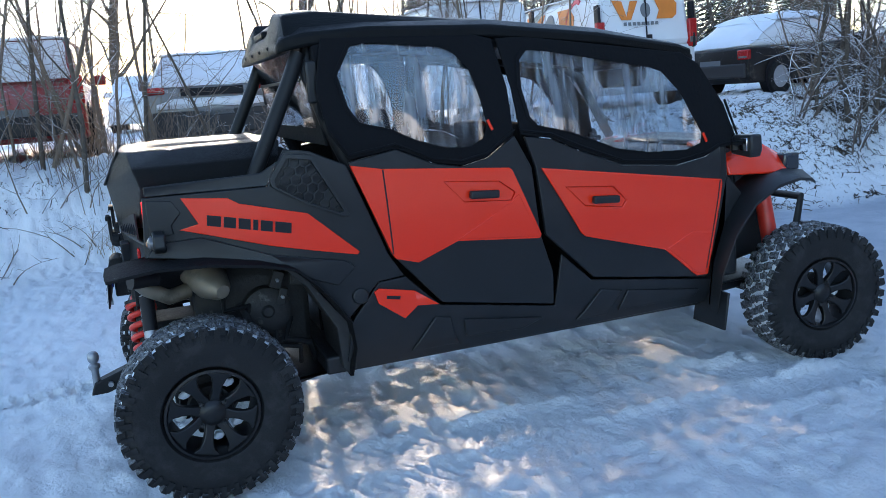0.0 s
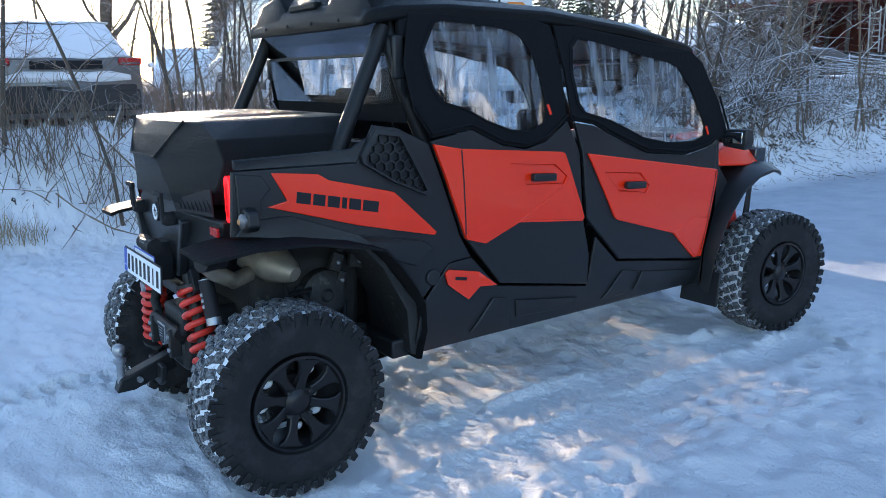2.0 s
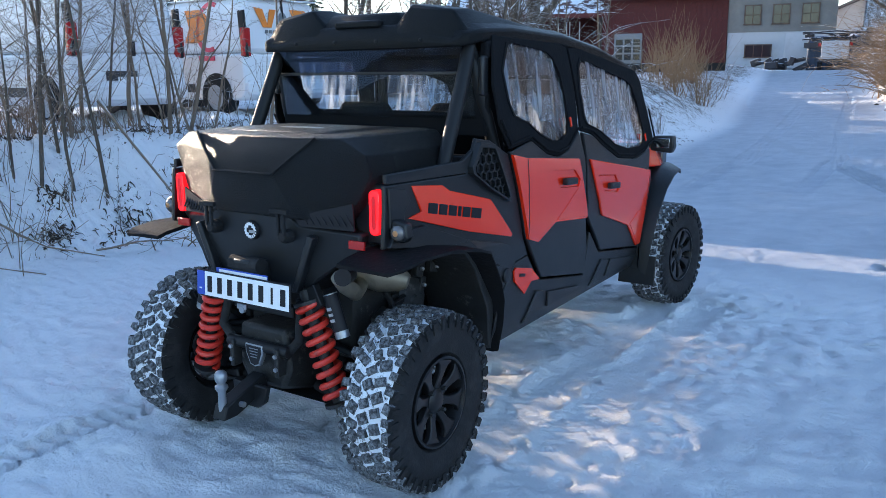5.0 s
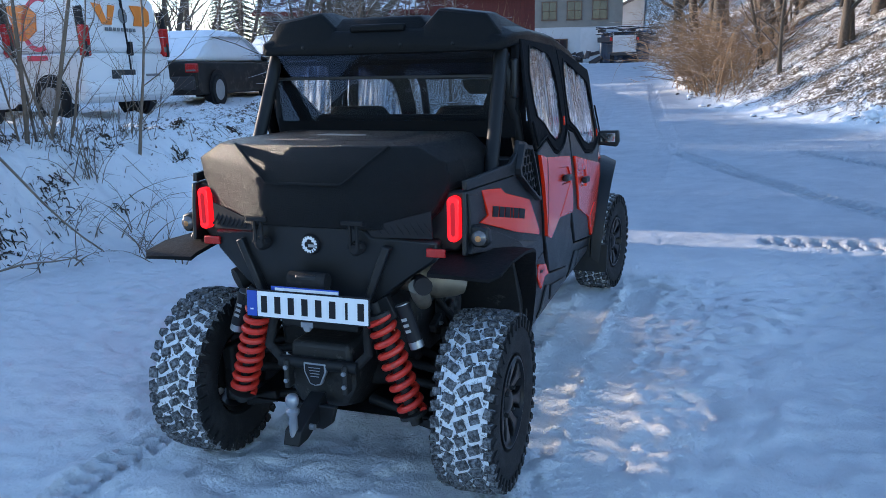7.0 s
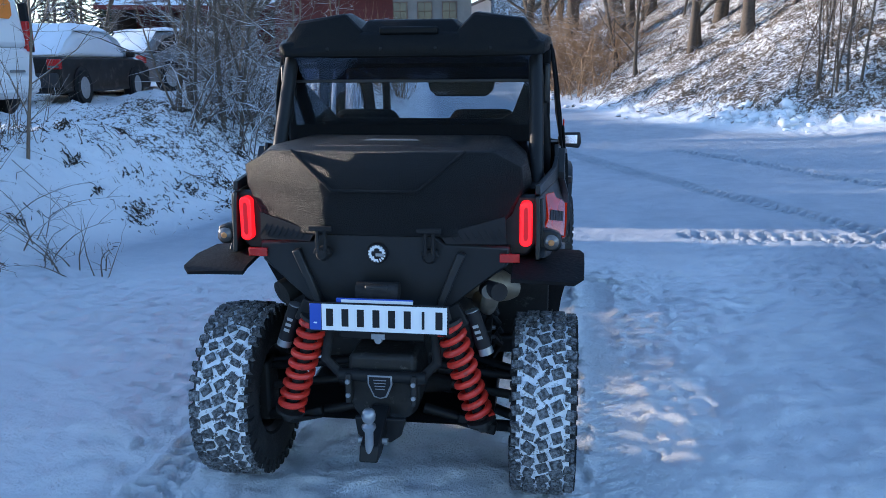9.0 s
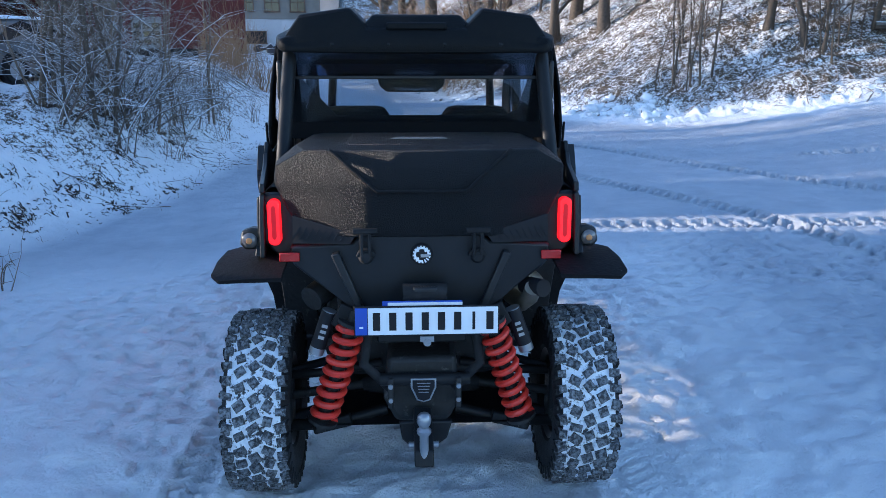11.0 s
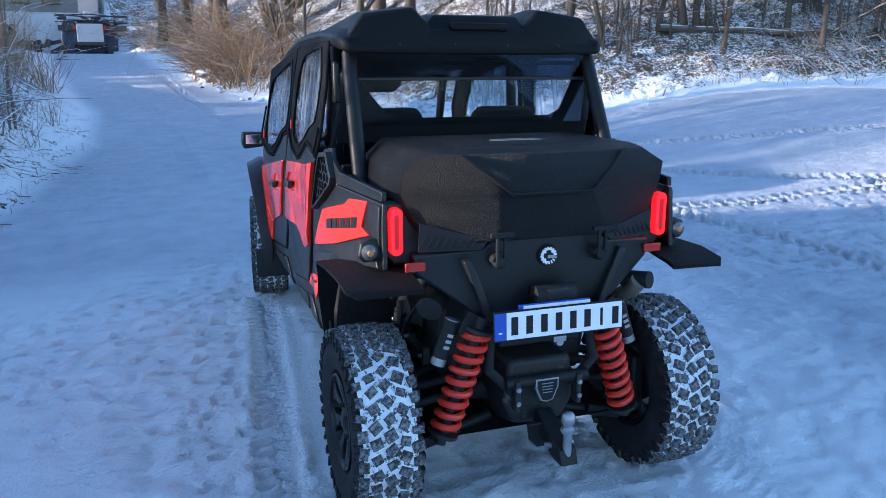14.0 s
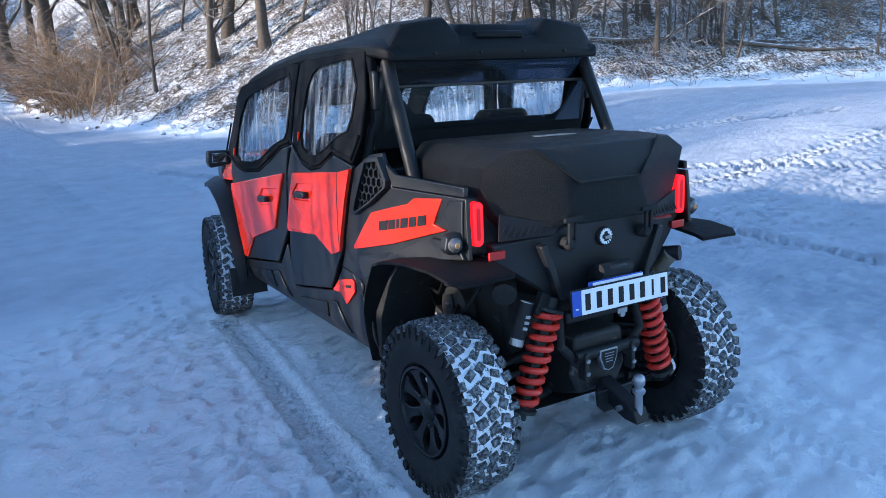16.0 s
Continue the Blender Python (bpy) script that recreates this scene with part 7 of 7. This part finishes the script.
rnd2 = random.Random(88)
clump = [(-5.3, 1.5), (-5.35, 1.72), (-5.2, 1.9), (-5.6, 1.6), (-5.05, 2.15), (-5.5, 2.3), (-4.95, 2.45), (-4.85, 0.75)]
place_trees(stem, [(x, y, rnd2.uniform(0.40, 0.72)) for x, y in clump], "young_tree", "clump of leafless young trees on the bank", "tree", "young trees on the bank", 26)
place_trees(stem, [(6.4 + rnd2.gauss(0, 0.35), 15.0 + rnd2.gauss(0, 0.45), rnd2.uniform(0.5, 1.0)) for _ in range(11)] + [(9.3 + rnd2.gauss(0, 0.6), 14.3 + rnd2.gauss(0, 0.5), rnd2.uniform(0.5, 1.0)) for _ in range(10)] + [(11.3 + rnd2.gauss(0, 0.3), 14.0 + rnd2.gauss(0, 0.3), rnd2.uniform(0.6, 1.1)) for _ in range(6)] + [(15.3 + rnd2.gauss(0, 0.6), 12.7 + rnd2.gauss(0, 0.3), rnd2.uniform(0.5, 0.9)) for _ in range(7)], "sapling", "thin leafless sapling at the foot of the slope", "sapling", "saplings on the slope", 16)
place_trees(big, [(-6.25, 14.6, 0.95)], "bare_tree", "stout leafless tree on the bank", "tree", "young trees on the bank", 27)
place_trees(mid, [(-5.65, 12.4, 0.9), (-5.45, 12.1, 0.75), (-5.9, 12.7, 0.8), (-5.2, 11.7, 0.7), (-6.1, 12.2, 0.85)], "young_tree", "clump of leafless trees on the bank", "tree", "young trees on the bank", 28)
place_trees(mid, [(-4.45, 9.4, 0.42), (-4.6, 9.1, 0.5), (-4.35, 9.75, 0.38), (-4.8, 9.6, 0.45), (-4.9, 8.8, 0.35)], "shrub_tree", "many-stemmed leafless shrub laden with snow on the bank", "shrub", "shrubs on the bank", 17)
# far trees behind the cars and the barn
spots = [(rnd.uniform(-48, -24), rnd.uniform(-26, 18), rnd.uniform(0.8, 1.4)) for _ in range(30)]
spots += [(rnd.uniform(-34, -18), rnd.uniform(30, 48), rnd.uniform(0.45, 0.7)) for _ in range(12)]
spots += [(rnd.uniform(-32, -13), rnd.uniform(14, 21), rnd.uniform(0.4, 0.6)) for _ in range(26)]
# a dense stand added to keep the low sun off yard and slope foot
spots += [(x, y, rnd.uniform(0.45, 0.68) if y > 15 else rnd.uniform(0.7, 0.9)) for x, y in ((rnd.uniform(-46, -26), rnd.uniform(8, 24)) for _ in range(56))]
back = [p for p in spots if p[0] < -24 and p[1] < 18]
place_trees(mid, [(x, y, k * 1.15) for x, y, k in back], "bare_tree", "thin leafless tree behind the parked cars", "tree", "far trees", 9)
spots = [p for p in spots if p not in back] + back[:7]
# more trees added behind the vans to shade the yard
spots += [(rnd2.uniform(-27, -18), rnd2.uniform(11.5, 15.5), rnd2.uniform(0.45, 0.62)) for _ in range(12)]
spots += [(-20.5, 10.4, 0.45), (-22, 12.0, 0.5), (-24, 11.2, 0.5), (-23, 13.4, 0.5), (-26.5, 12.4, 0.55), (-21.5, 9.2, 0.45)]
spots += [(-22.3, 7.65, 1.0), (-7.8, 17.3, 0.8), (-8.1, 17.5, 0.6)]
place_trees(big, spots, "bare_tree", "leafless tree behind the parked cars", "tree", "far trees", 7)


M_LITTER = material("dead_leaf_litter", (0.05, 0.036, 0.025), 0.9, var=0.4, scale=30)
M_LADEN = snowed("snow_laden_twigs", (0.13, 0.10, 0.08), 0.85, 0.1, 0.6, var=0.4, scale=6, cover=0.75, bump=0.0)


def thin_tube(v, f, run, r):
    b = len(v)
    for i, q in enumerate(run):
        rr = r * (1 - 0.8 * i / (len(run) - 1))
        d = run[min(i + 1, len(run) - 1)] - run[max(i - 1, 0)]
        s = d.cross(Vector((0.2, 0.1, 1.0)))
        s = s.normalized() if s.length > 1e-6 else Vector((1, 0, 0))
        u = d.normalized().cross(s)
        for j in range(3):
            t = 2 * math.pi * j / 3
            v.append(tuple(q + (s * math.cos(t) + u * math.sin(t)) * rr))
    for i in range(len(run) - 1):
        for j in range(3):
            f.append((b + 3 * i + j, b + 3 * i + (j + 1) % 3, b + 3 * i + 3 + (j + 1) % 3, b + 3 * i + 3 + j))


def arching_stuff(name, label, spots, mat, count, length, r, seed, category):
    """Long stems that rise, arch over and fork, in one mesh."""
    rnd = random.Random(seed)
    v, f = [], []
    for x, y, k in [p for p in spots if not in_sun_gap(p[0], p[1])]:
        z = plain(x, y) - 0.02
        for _ in range(count):
            a = rnd.uniform(0, 2 * math.pi)
            out = abs(rnd.gauss(0.35, 0.35))
            p = Vector((x + rnd.gauss(0, 0.18) * k, y + rnd.gauss(0, 0.18) * k, z))
            d = Vector((math.cos(a) * out, math.sin(a) * out, 1.0)).normalized()
            ln = length * k * rnd.uniform(0.45, 1.1)
            run = [p]
            for i in range(6):
                d = (d + Vector((math.cos(a) * 0.14, math.sin(a) * 0.14, -0.13)) + Vector((rnd.gauss(0, 0.12), rnd.gauss(0, 0.12), rnd.gauss(0, 0.10)))).normalized()
                run.append(run[-1] + d * ln / 6)
            thin_tube(v, f, run, r * rnd.uniform(0.6, 1.2))
            for _ in range(rnd.randrange(3, 6)):
                q = run[rnd.randrange(1, 6)]
                e = Vector((rnd.gauss(0, 0.8), rnd.gauss(0, 0.8), rnd.gauss(0.35, 0.4))).normalized()
                side = [q]
                for i in range(3):
                    e = (e + Vector((rnd.gauss(0, 0.22), rnd.gauss(0, 0.22), rnd.gauss(-0.04, 0.16)))).normalized()
                    side.append(side[-1] + e * ln * rnd.uniform(0.06, 0.13))
                thin_tube(v, f, side, r * 0.5)
    return tagged(new(name, raw_mesh(name, (v, f), mat)), label, category, kind="stuff")


def lying_sticks(name, label, spots, mat, seed, r=0.012, length=(0.15, 0.9), rise=0.05):
    """Broken twigs and sticks lying about on the ground, in one mesh."""
    rnd = random.Random(seed)
    v, f = [], []
    for x, y in spots:
        a = rnd.uniform(0, math.pi)
        ln = rnd.uniform(*length)
        run = []
        bend = rnd.gauss(0, 0.3)
        for i in range(4):
            px, py = x + math.cos(a) * ln * (i / 3 - 0.5), y + math.sin(a) * ln * (i / 3 - 0.5)
            a += bend
            run.append(Vector((px, py, ground_z(px, py) + abs(rnd.gauss(0, rise)))))
        thin_tube(v, f, run, r * rnd.uniform(0.4, 1.0))
    return tagged(new(name, raw_mesh(name, (v, f), mat)), label, "sticks", kind="stuff")


def tuft_stuff(name, label, spots, mat, count, height, r, spread, seed, category):
    """Many thin stems in one mesh."""
    rnd = random.Random(seed)
    v, f = [], []
    for x, y, k in [p for p in spots if not in_sun_gap(p[0], p[1])]:
        z = plain(x, y) - 0.02
        for _ in range(count):
            a, s = rnd.uniform(0, 2 * math.pi), abs(rnd.gauss(0, spread)) * k
            p = Vector((x + rnd.gauss(0, 0.16) * k, y + rnd.gauss(0, 0.16) * k, z))
            d = Vector((math.cos(a) * s, math.sin(a) * s, 1.0)).normalized()
            ln = height * k * rnd.uniform(0.4, 1.1)
            pts = [p]
            for _ in range(3):
                d = (d + Vector((rnd.gauss(0, 0.15), rnd.gauss(0, 0.15), rnd.gauss(-0.06, 0.12)))).normalized()
                pts.append(pts[-1] + d * ln / 3)
            if rnd.random() < 0.5:
                q = pts[1]
                e = (d + Vector((rnd.gauss(0, 0.5), rnd.gauss(0, 0.5), 0))).normalized()
                runs = [pts, [q, q + e * ln * 0.25, q + e * ln * 0.45]]
            else:
                runs = [pts]
            for run in runs:
                b = len(v)
                for i, q in enumerate(run):
                    rr = r * (1 - 0.75 * i / (len(run) - 1))
                    for j in range(3):
                        t = 2 * math.pi * j / 3
                        v.append((q.x + rr * math.cos(t), q.y + rr * math.sin(t), q.z))
                for i in range(len(run) - 1):
                    for j in range(3):
                        f.append((b + 3 * i + j, b + 3 * i + (j + 1) % 3, b + 3 * i + 3 + (j + 1) % 3, b + 3 * i + 3 + j))
    me = raw_mesh(name, (v, f), mat)
    return tagged(new(name, me), label, category, kind="stuff")


spots = []
while len(spots) < 90:
    y = rnd.choice((rnd.uniform(-6, 5.5), rnd.uniform(-4, 0.5), rnd.uniform(8.5, 16)))
    spots.append((interp(BANK_TOE, y) - rnd.uniform(0.5, 2.6), y, rnd.uniform(0.5, 1.2)))
tuft_stuff("bank_brush", "thin brown brushwood and stalks on the bank", spots, M_TWIG, 14, 1.2, 0.005, 0.6, 31, "brush")
spots = [(0.2 + 0.7 * a + rnd.gauss(0, 0.6), 29.0 - 2.2 * a + rnd.gauss(0, 1.2), rnd.uniform(0.7, 1.2)) for a in (rnd.uniform(-0.5, 2.2) for _ in range(80))]
spots = [(x, y, k) for x, y, k in spots if hill_distance(x, y) > 0.3] + [(-1.6 + 0.13 * (40 - y) + rnd.uniform(0.2, 2.2), y, rnd.uniform(0.8, 1.3)) for y in (rnd.uniform(31, 46) for _ in range(34))]
more = [(interp(BANK_TOE, y) - rnd.uniform(0.9, 3.0), y, rnd.uniform(0.6, 1.2)) for y in (rnd.uniform(19.5, 27) for _ in range(34))]
arching_stuff("snowy_bush", "tangle of long arching twigs laden with snow", [(rnd.gauss(-4.8, 0.4), rnd.uniform(8.4, 11.5), rnd.uniform(0.7, 1.2)) for _ in range(14)], M_LADEN, 8, 2.8, 0.017, 36, "bush")
arching_stuff("bank_bramble", "thin dry arching stems at the foot of the bank", [(-3.9, 3.5, 1.0), (-4.4, 4.0, 1.1), (-3.4, 3.15, 0.8), (-4.5, 3.3, 0.9), (-4.9, 3.8, 1.0), (-4.2, 2.7, 0.7), (-5.0, -0.8, 1.0), (-5.5, -1.1, 1.2), (-4.8, -1.7, 1.0), (-5.2, 0.3, 0.9)], M_TWIG, 7, 1.0, 0.008, 44, "brush")
# brush thickened here with added stalks to thin the low sun on the snow
arching_stuff("lot_brush", "thin leafless brush between the parked cars", [(rnd.uniform(-14.5, -10), rnd.uniform(2.3, 5.2), rnd.uniform(0.7, 1.1)) for _ in range(24)], M_TWIG, 12, 1.5, 0.011, 37, "brush")
tuft_stuff("bank_shade_brush", "low brown stalks added along the top of the bank for shade", [(interp(BANK_TOE, y) - rnd.uniform(1.2, 2.4), y, rnd.uniform(0.7, 1.1)) for y in (rnd.uniform(0.7, 3.4) for _ in range(30))], M_TWIG, 9, 0.5, 0.008, 0.6, 43, "brush")
tuft_stuff("lot_shade_stalks", "stalks and low twigs added between the parked cars for shade", [(rnd.uniform(-13.5, -9.6), rnd.choice((rnd.uniform(1.9, 3.0), rnd.uniform(2.0, 4.7))), rnd.uniform(0.7, 1.0)) for _ in range(45)], M_TWIG, 12, 0.7, 0.009, 0.7, 39, "brush")
tuft_stuff("bank_end_brush", "golden-brown brush at the end of the bank", more, M_BRUSH, 11, 2.1, 0.011, 0.55, 38, "brush")
arching_stuff("slope_brush", "tangled golden-brown brush at the foot of the slope", spots, M_BRUSH, 8, 3.4, 0.019, 32, "brush")
spots = [(rnd.uniform(18.5, 23), rnd.uniform(11.5, 14), rnd.uniform(0.6, 1.0)) for _ in range(20)]
arching_stuff("slope_brush", "tangled golden-brown brush on the slope", spots, M_BRUSH, 8, 2.0, 0.014, 42, "brush")
spots = []
while len(spots) < 620:
    x, y = rnd.uniform(0, 28), rnd.uniform(9, 34)
    if 0.3 < hill_distance(x, y) < 14:
        spots.append((x, y, rnd.uniform(0.5, 1.3)))
tuft_stuff("slope_stalks", "stalks and twigs through the snow of the slope", spots, M_TWIG, 7, 0.45, 0.006, 1.4, 33, "stalks")
spots = []
while len(spots) < 130:
    y = rnd.uniform(-6, 18)
    spots.append((interp(BANK_TOE, y) - abs(rnd.gauss(0.4, 0.9)), y, rnd.uniform(0.4, 1.1)))
tuft_stuff("bank_grass", "dry grass and stalks through the snow of the bank", spots, M_TWIG, 10, 0.12, 0.004, 1.6, 34, "grass")
tuft_stuff("straw_tuft", "tuft of pale dry straw", [(-5.0, -0.42, 1.0), (-4.9, -0.2, 0.8)], M_GRASS, 60, 0.36, 0.004, 0.7, 35, "grass")
spots = []
while len(spots) < 1700:
    x, y = rnd.uniform(1, 24), rnd.uniform(10, 30)
    if 0.4 < hill_distance(x, y) < 11:
        spots.append((x, y))
lying_sticks("slope_litter", "broken twigs lying on the snow of the slope", spots, M_TWIG, 51, 0.020, (0.2, 1.2))
spots = [(rnd.gauss(14.2, 1.4), rnd.gauss(12.9, 0.45)) for _ in range(260)]
lying_sticks("stick_heap", "heap of broken branches under the fallen trunks", spots, M_TWIG, 52, 0.013, (0.4, 1.8), 0.22)
spots = []
while len(spots) < 1300:
    y = rnd.choice((rnd.uniform(-4, 12), rnd.uniform(6, 11), rnd.uniform(8, 16)))
    cx = interp(BANK_TOE, y) - rnd.uniform(0.0, 2.6)
    for _ in range(rnd.randrange(1, 9)):
        spots.append((cx + rnd.gauss(0, 0.09), y + rnd.gauss(0, 0.12)))
lying_sticks("bank_litter", "dead leaves and broken twigs lying on the snow of the bank", spots, M_LITTER, 53, 0.010, (0.02, 0.12), 0.010)
lying_sticks("bank_branches", "thin fallen branches on the snow of the bank", [(interp(BANK_TOE, y) - rnd.uniform(0.0, 2.4), y) for y in (rnd.uniform(-3, 12) for _ in range(60))], M_TWIG, 54, 0.010, (0.4, 1.2), 0.05)
patches = []
for k in range(70):
    y = rnd.uniform(1.5, 10.5)
    cx, wide = interp(BANK_TOE, y) - rnd.uniform(0.1, 2.6), rnd.uniform(0.03, 0.13)
    patches += [(cx + rnd.gauss(0, wide), y + rnd.gauss(0, wide * 1.5)) for _ in range(rnd.randrange(12, 60))]
lying_sticks("leaf_clumps", "dark clumps of dead leaves on the snow of the bank", patches, M_LITTER, 55, 0.013, (0.02, 0.09), 0.012)
tuft_stuff("bank_stalks", "upright dark stalks on the brow of the bank", [(rnd.gauss(-4.95, 0.25), rnd.gauss(1.2, 0.5), rnd.uniform(0.5, 1.1)) for _ in range(18)], M_TWIG, 8, 0.75, 0.006, 0.6, 56, "stalks")
# broken branches hanging down the bank
pile = []
for k in range(16):
    x0, y0 = rnd.uniform(-7.6, -5.6), rnd.uniform(15.2, 18.2)
    pile.append(((x0, y0), (x0 + rnd.uniform(1.4, 2.6), y0 + rnd.uniform(0.8, 2.2)), rnd.uniform(0.25, 0.65), rnd.uniform(0.03, 0.2), rnd.uniform(0.016, 0.034)))
for k, (p0, p1, h0, h1, r) in enumerate((*pile, ((-5.4, 0.7), (-4.05, 1.75), 0.42, 0.05, 0.016), ((-5.0, 0.2), (-3.9, 1.1), 0.30, 0.04, 0.011), ((-5.5, 1.0), (-4.5, 0.1), 0.5, 0.06, 0.012), ((-4.4, 1.9), (-3.8, 2.5), 0.05, 0.16, 0.014), ((-5.2, 2.6), (-4.2, 3.2), 0.7, 0.05, 0.018))):
    pts = []
    for i in range(8):
        u = i / 7
        x, y = p0[0] + (p1[0] - p0[0]) * u, p0[1] + (p1[1] - p0[1]) * u
        pts.append((x, y, plain(x, y) + h0 + (h1 - h0) * u + 0.04 * noise.noise((x * 3, y * 3, k))))
    bm = add_tube(bmesh.new(), pts, r, 7, r * 0.45)
    for i in (2, 3, 4, 5):
        q, w = Vector(pts[i]), rnd.uniform(-0.4, 0.4)
        add_tube(bm, [q, q + Vector((w * 0.5, 0.12, 0.10)), q + Vector((w, 0.25, rnd.uniform(0.0, 0.25)))], r * 0.4, 5, r * 0.15)
    tagged(link_mesh("fallen_branch", bm, M_LADEN if k < 16 else M_TWIG, smooth=True), "broken leafless branch leaning down the snowy bank", "branch", "fallen branches")
# fallen trunks on the slope
for k, (p0, p1, r) in enumerate((((10.2, 14.3), (17.4, 11.9), 0.085), ((13.9, 13.2), (19.6, 10.8), 0.08), ((14.4, 12.9), (18.6, 11.6), 0.05))):
    pts = []
    for i in range(8):
        x, y = p0[0] + (p1[0] - p0[0]) * i / 7, p0[1] + (p1[1] - p0[1]) * i / 7
        pts.append((x, y, plain(x, y) + r + 0.05 + 0.10 * noise.noise((x, y, k))))
    tagged(link_mesh("log", add_tube(bmesh.new(), pts, r, 8, r * 0.5), M_BARK, smooth=True), "fallen trunk lying on the snowy slope", "log", "fallen trunks")


# dark spruces beyond the barn
def spruce_mesh(seed, height, r):
    rnd = random.Random(seed)
    v, f = [], []
    for i in range(26):
        z = height * (0.08 + 0.9 * i / 26)
        k = (1 - i / 26) ** 0.85 * r + 0.12
        for j in range(9):
            a = 2 * math.pi * (j + rnd.random()) / 9
            ln = k * rnd.uniform(0.7, 1.15)
            c, s = math.cos(a), math.sin(a)
            for q in range(4):
                t0 = ln * (0.15 + 0.22 * q)
                w = 0.16 * ln * (1 - q * 0.18) + 0.08
                b = len(v)
                dz = -0.28 * t0 + rnd.uniform(-0.1, 0.1)
                v += [(c * t0 - s * w, s * t0 + c * w, z + dz - 0.12), (c * t0 + s * w, s * t0 - c * w, z + dz - 0.12), (c * (t0 + ln * 0.36), s * (t0 + ln * 0.36), z + dz - 0.2), (c * t0, s * t0, z + dz + 0.1)]
                f += [(b, b + 1, b + 3), (b + 1, b + 2, b + 3), (b + 2, b, b + 3), (b, b + 2, b + 1)]
    return v, f


M_SPRUCE = snowed("dark_spruce_needles", (0.03, 0.045, 0.025), 0.9, 0.6, 0.95, var=0.4, scale=3, cover=0.3, bump=0.0)
spruce_kinds = [raw_mesh("crown", spruce_mesh(900 + k, 15.0, 2.6), M_SPRUCE) for k in range(3)]
trunk_me = raw_mesh("trunk", tree_mesh(950, height=12.0, r0=0.17, limbs=1, twigs=1)[0], M_BARK)
for k in range(30):
    x, y = rnd.uniform(-62, -34), rnd.uniform(22, 60)
    t = thing("spruce", "dark green spruce beyond the barn", "tree", "spruces", m=pose(x, y, plain(x, y), 0, 0, rnd.uniform(0, 360)) @ Matrix.Scale(rnd.uniform(0.45, 0.7), 4))
    for nm, me in (("crown", spruce_kinds[k % 3]), ("trunk", trunk_me)):
        o = new(nm, me)
        o.parent = t

for k in range(7):
    x, y = -36 - rnd.uniform(0, 5), 14.6 + 0.62 * k
    t = thing("spruce", "dense dark spruce behind the parked vans", "tree", "spruces", m=pose(x, y, plain(x, y), 0, 0, rnd.uniform(0, 360)) @ Matrix.Scale(rnd.uniform(0.50, 0.58), 4))
    for nm, me in (("crown", spruce_kinds[k % 3]), ("trunk", trunk_me)):
        o = new(nm, me)
        o.parent = t


# ploughed snow clods along the foot of the slope
def clod_stuff(name, label, spots, mat, seed):
    rnd = random.Random(seed)
    me_v, me_f = [], []
    for x, y, r in spots:
        bm = bmesh.new()
        bmesh.ops.create_icosphere(bm, subdivisions=3 if r > 0.12 else 2, radius=1.0)
        off = Vector((rnd.uniform(0, 50), rnd.uniform(0, 50), rnd.uniform(0, 50)))
        sx, sy, sz = r * rnd.uniform(0.8, 1.3), r * rnd.uniform(0.8, 1.3), r * rnd.uniform(0.6, 1.0)
        z = ground_z(x, y) + sz * rnd.uniform(0.1, 0.5)
        b = len(me_v)
        bm.verts.index_update()
        for v in bm.verts:
            k = 1 + 0.7 * noise.noise(v.co * 1.4 + off) + 0.5 * noise.noise(v.co * 3.6 + off)
            me_v.append((x + v.co.x * sx * k, y + v.co.y * sy * k, z + v.co.z * sz * k))
        me_f += [tuple(b + v.index for v in f.verts) for f in bm.faces]
        bm.free()
    return tagged(new(name, raw_mesh(name, (me_v, me_f), mat)), label, "snow heap", kind="stuff")


spots = []
for k in range(170):
    f = rnd.random()
    spots.append((4.25 + 1.2 * f + rnd.gauss(0, 0.16), 15.95 - 1.8 * f + rnd.gauss(0, 0.22), rnd.choice((0.025, 0.035, 0.05, 0.07, 0.11))))
clod_stuff("ploughed_snow_heap", "heap of ploughed white snow clods at the foot of the slope", spots, M_SNOW, 61)
spots = [(0.3, 26.9, 0.36), (0.7, 26.2, 0.2), (0.05, 28.6, 0.2)]
for k in range(18):
    y = rnd.uniform(16.5, 27)
    x = 1.1 + (21.5 - y) * (0.36 if y < 21.5 else 0.215) + rnd.gauss(0.1, 0.3)
    spots.append((x, y, rnd.choice((0.04, 0.06, 0.08, 0.11))))
clod_stuff("frozen_clods", "grey frozen clods of soil and snow at the roadside", spots, snowed("frozen_soil", (0.10, 0.09, 0.08), 0.9, -0.3, 0.4, cover=0.7), 62)
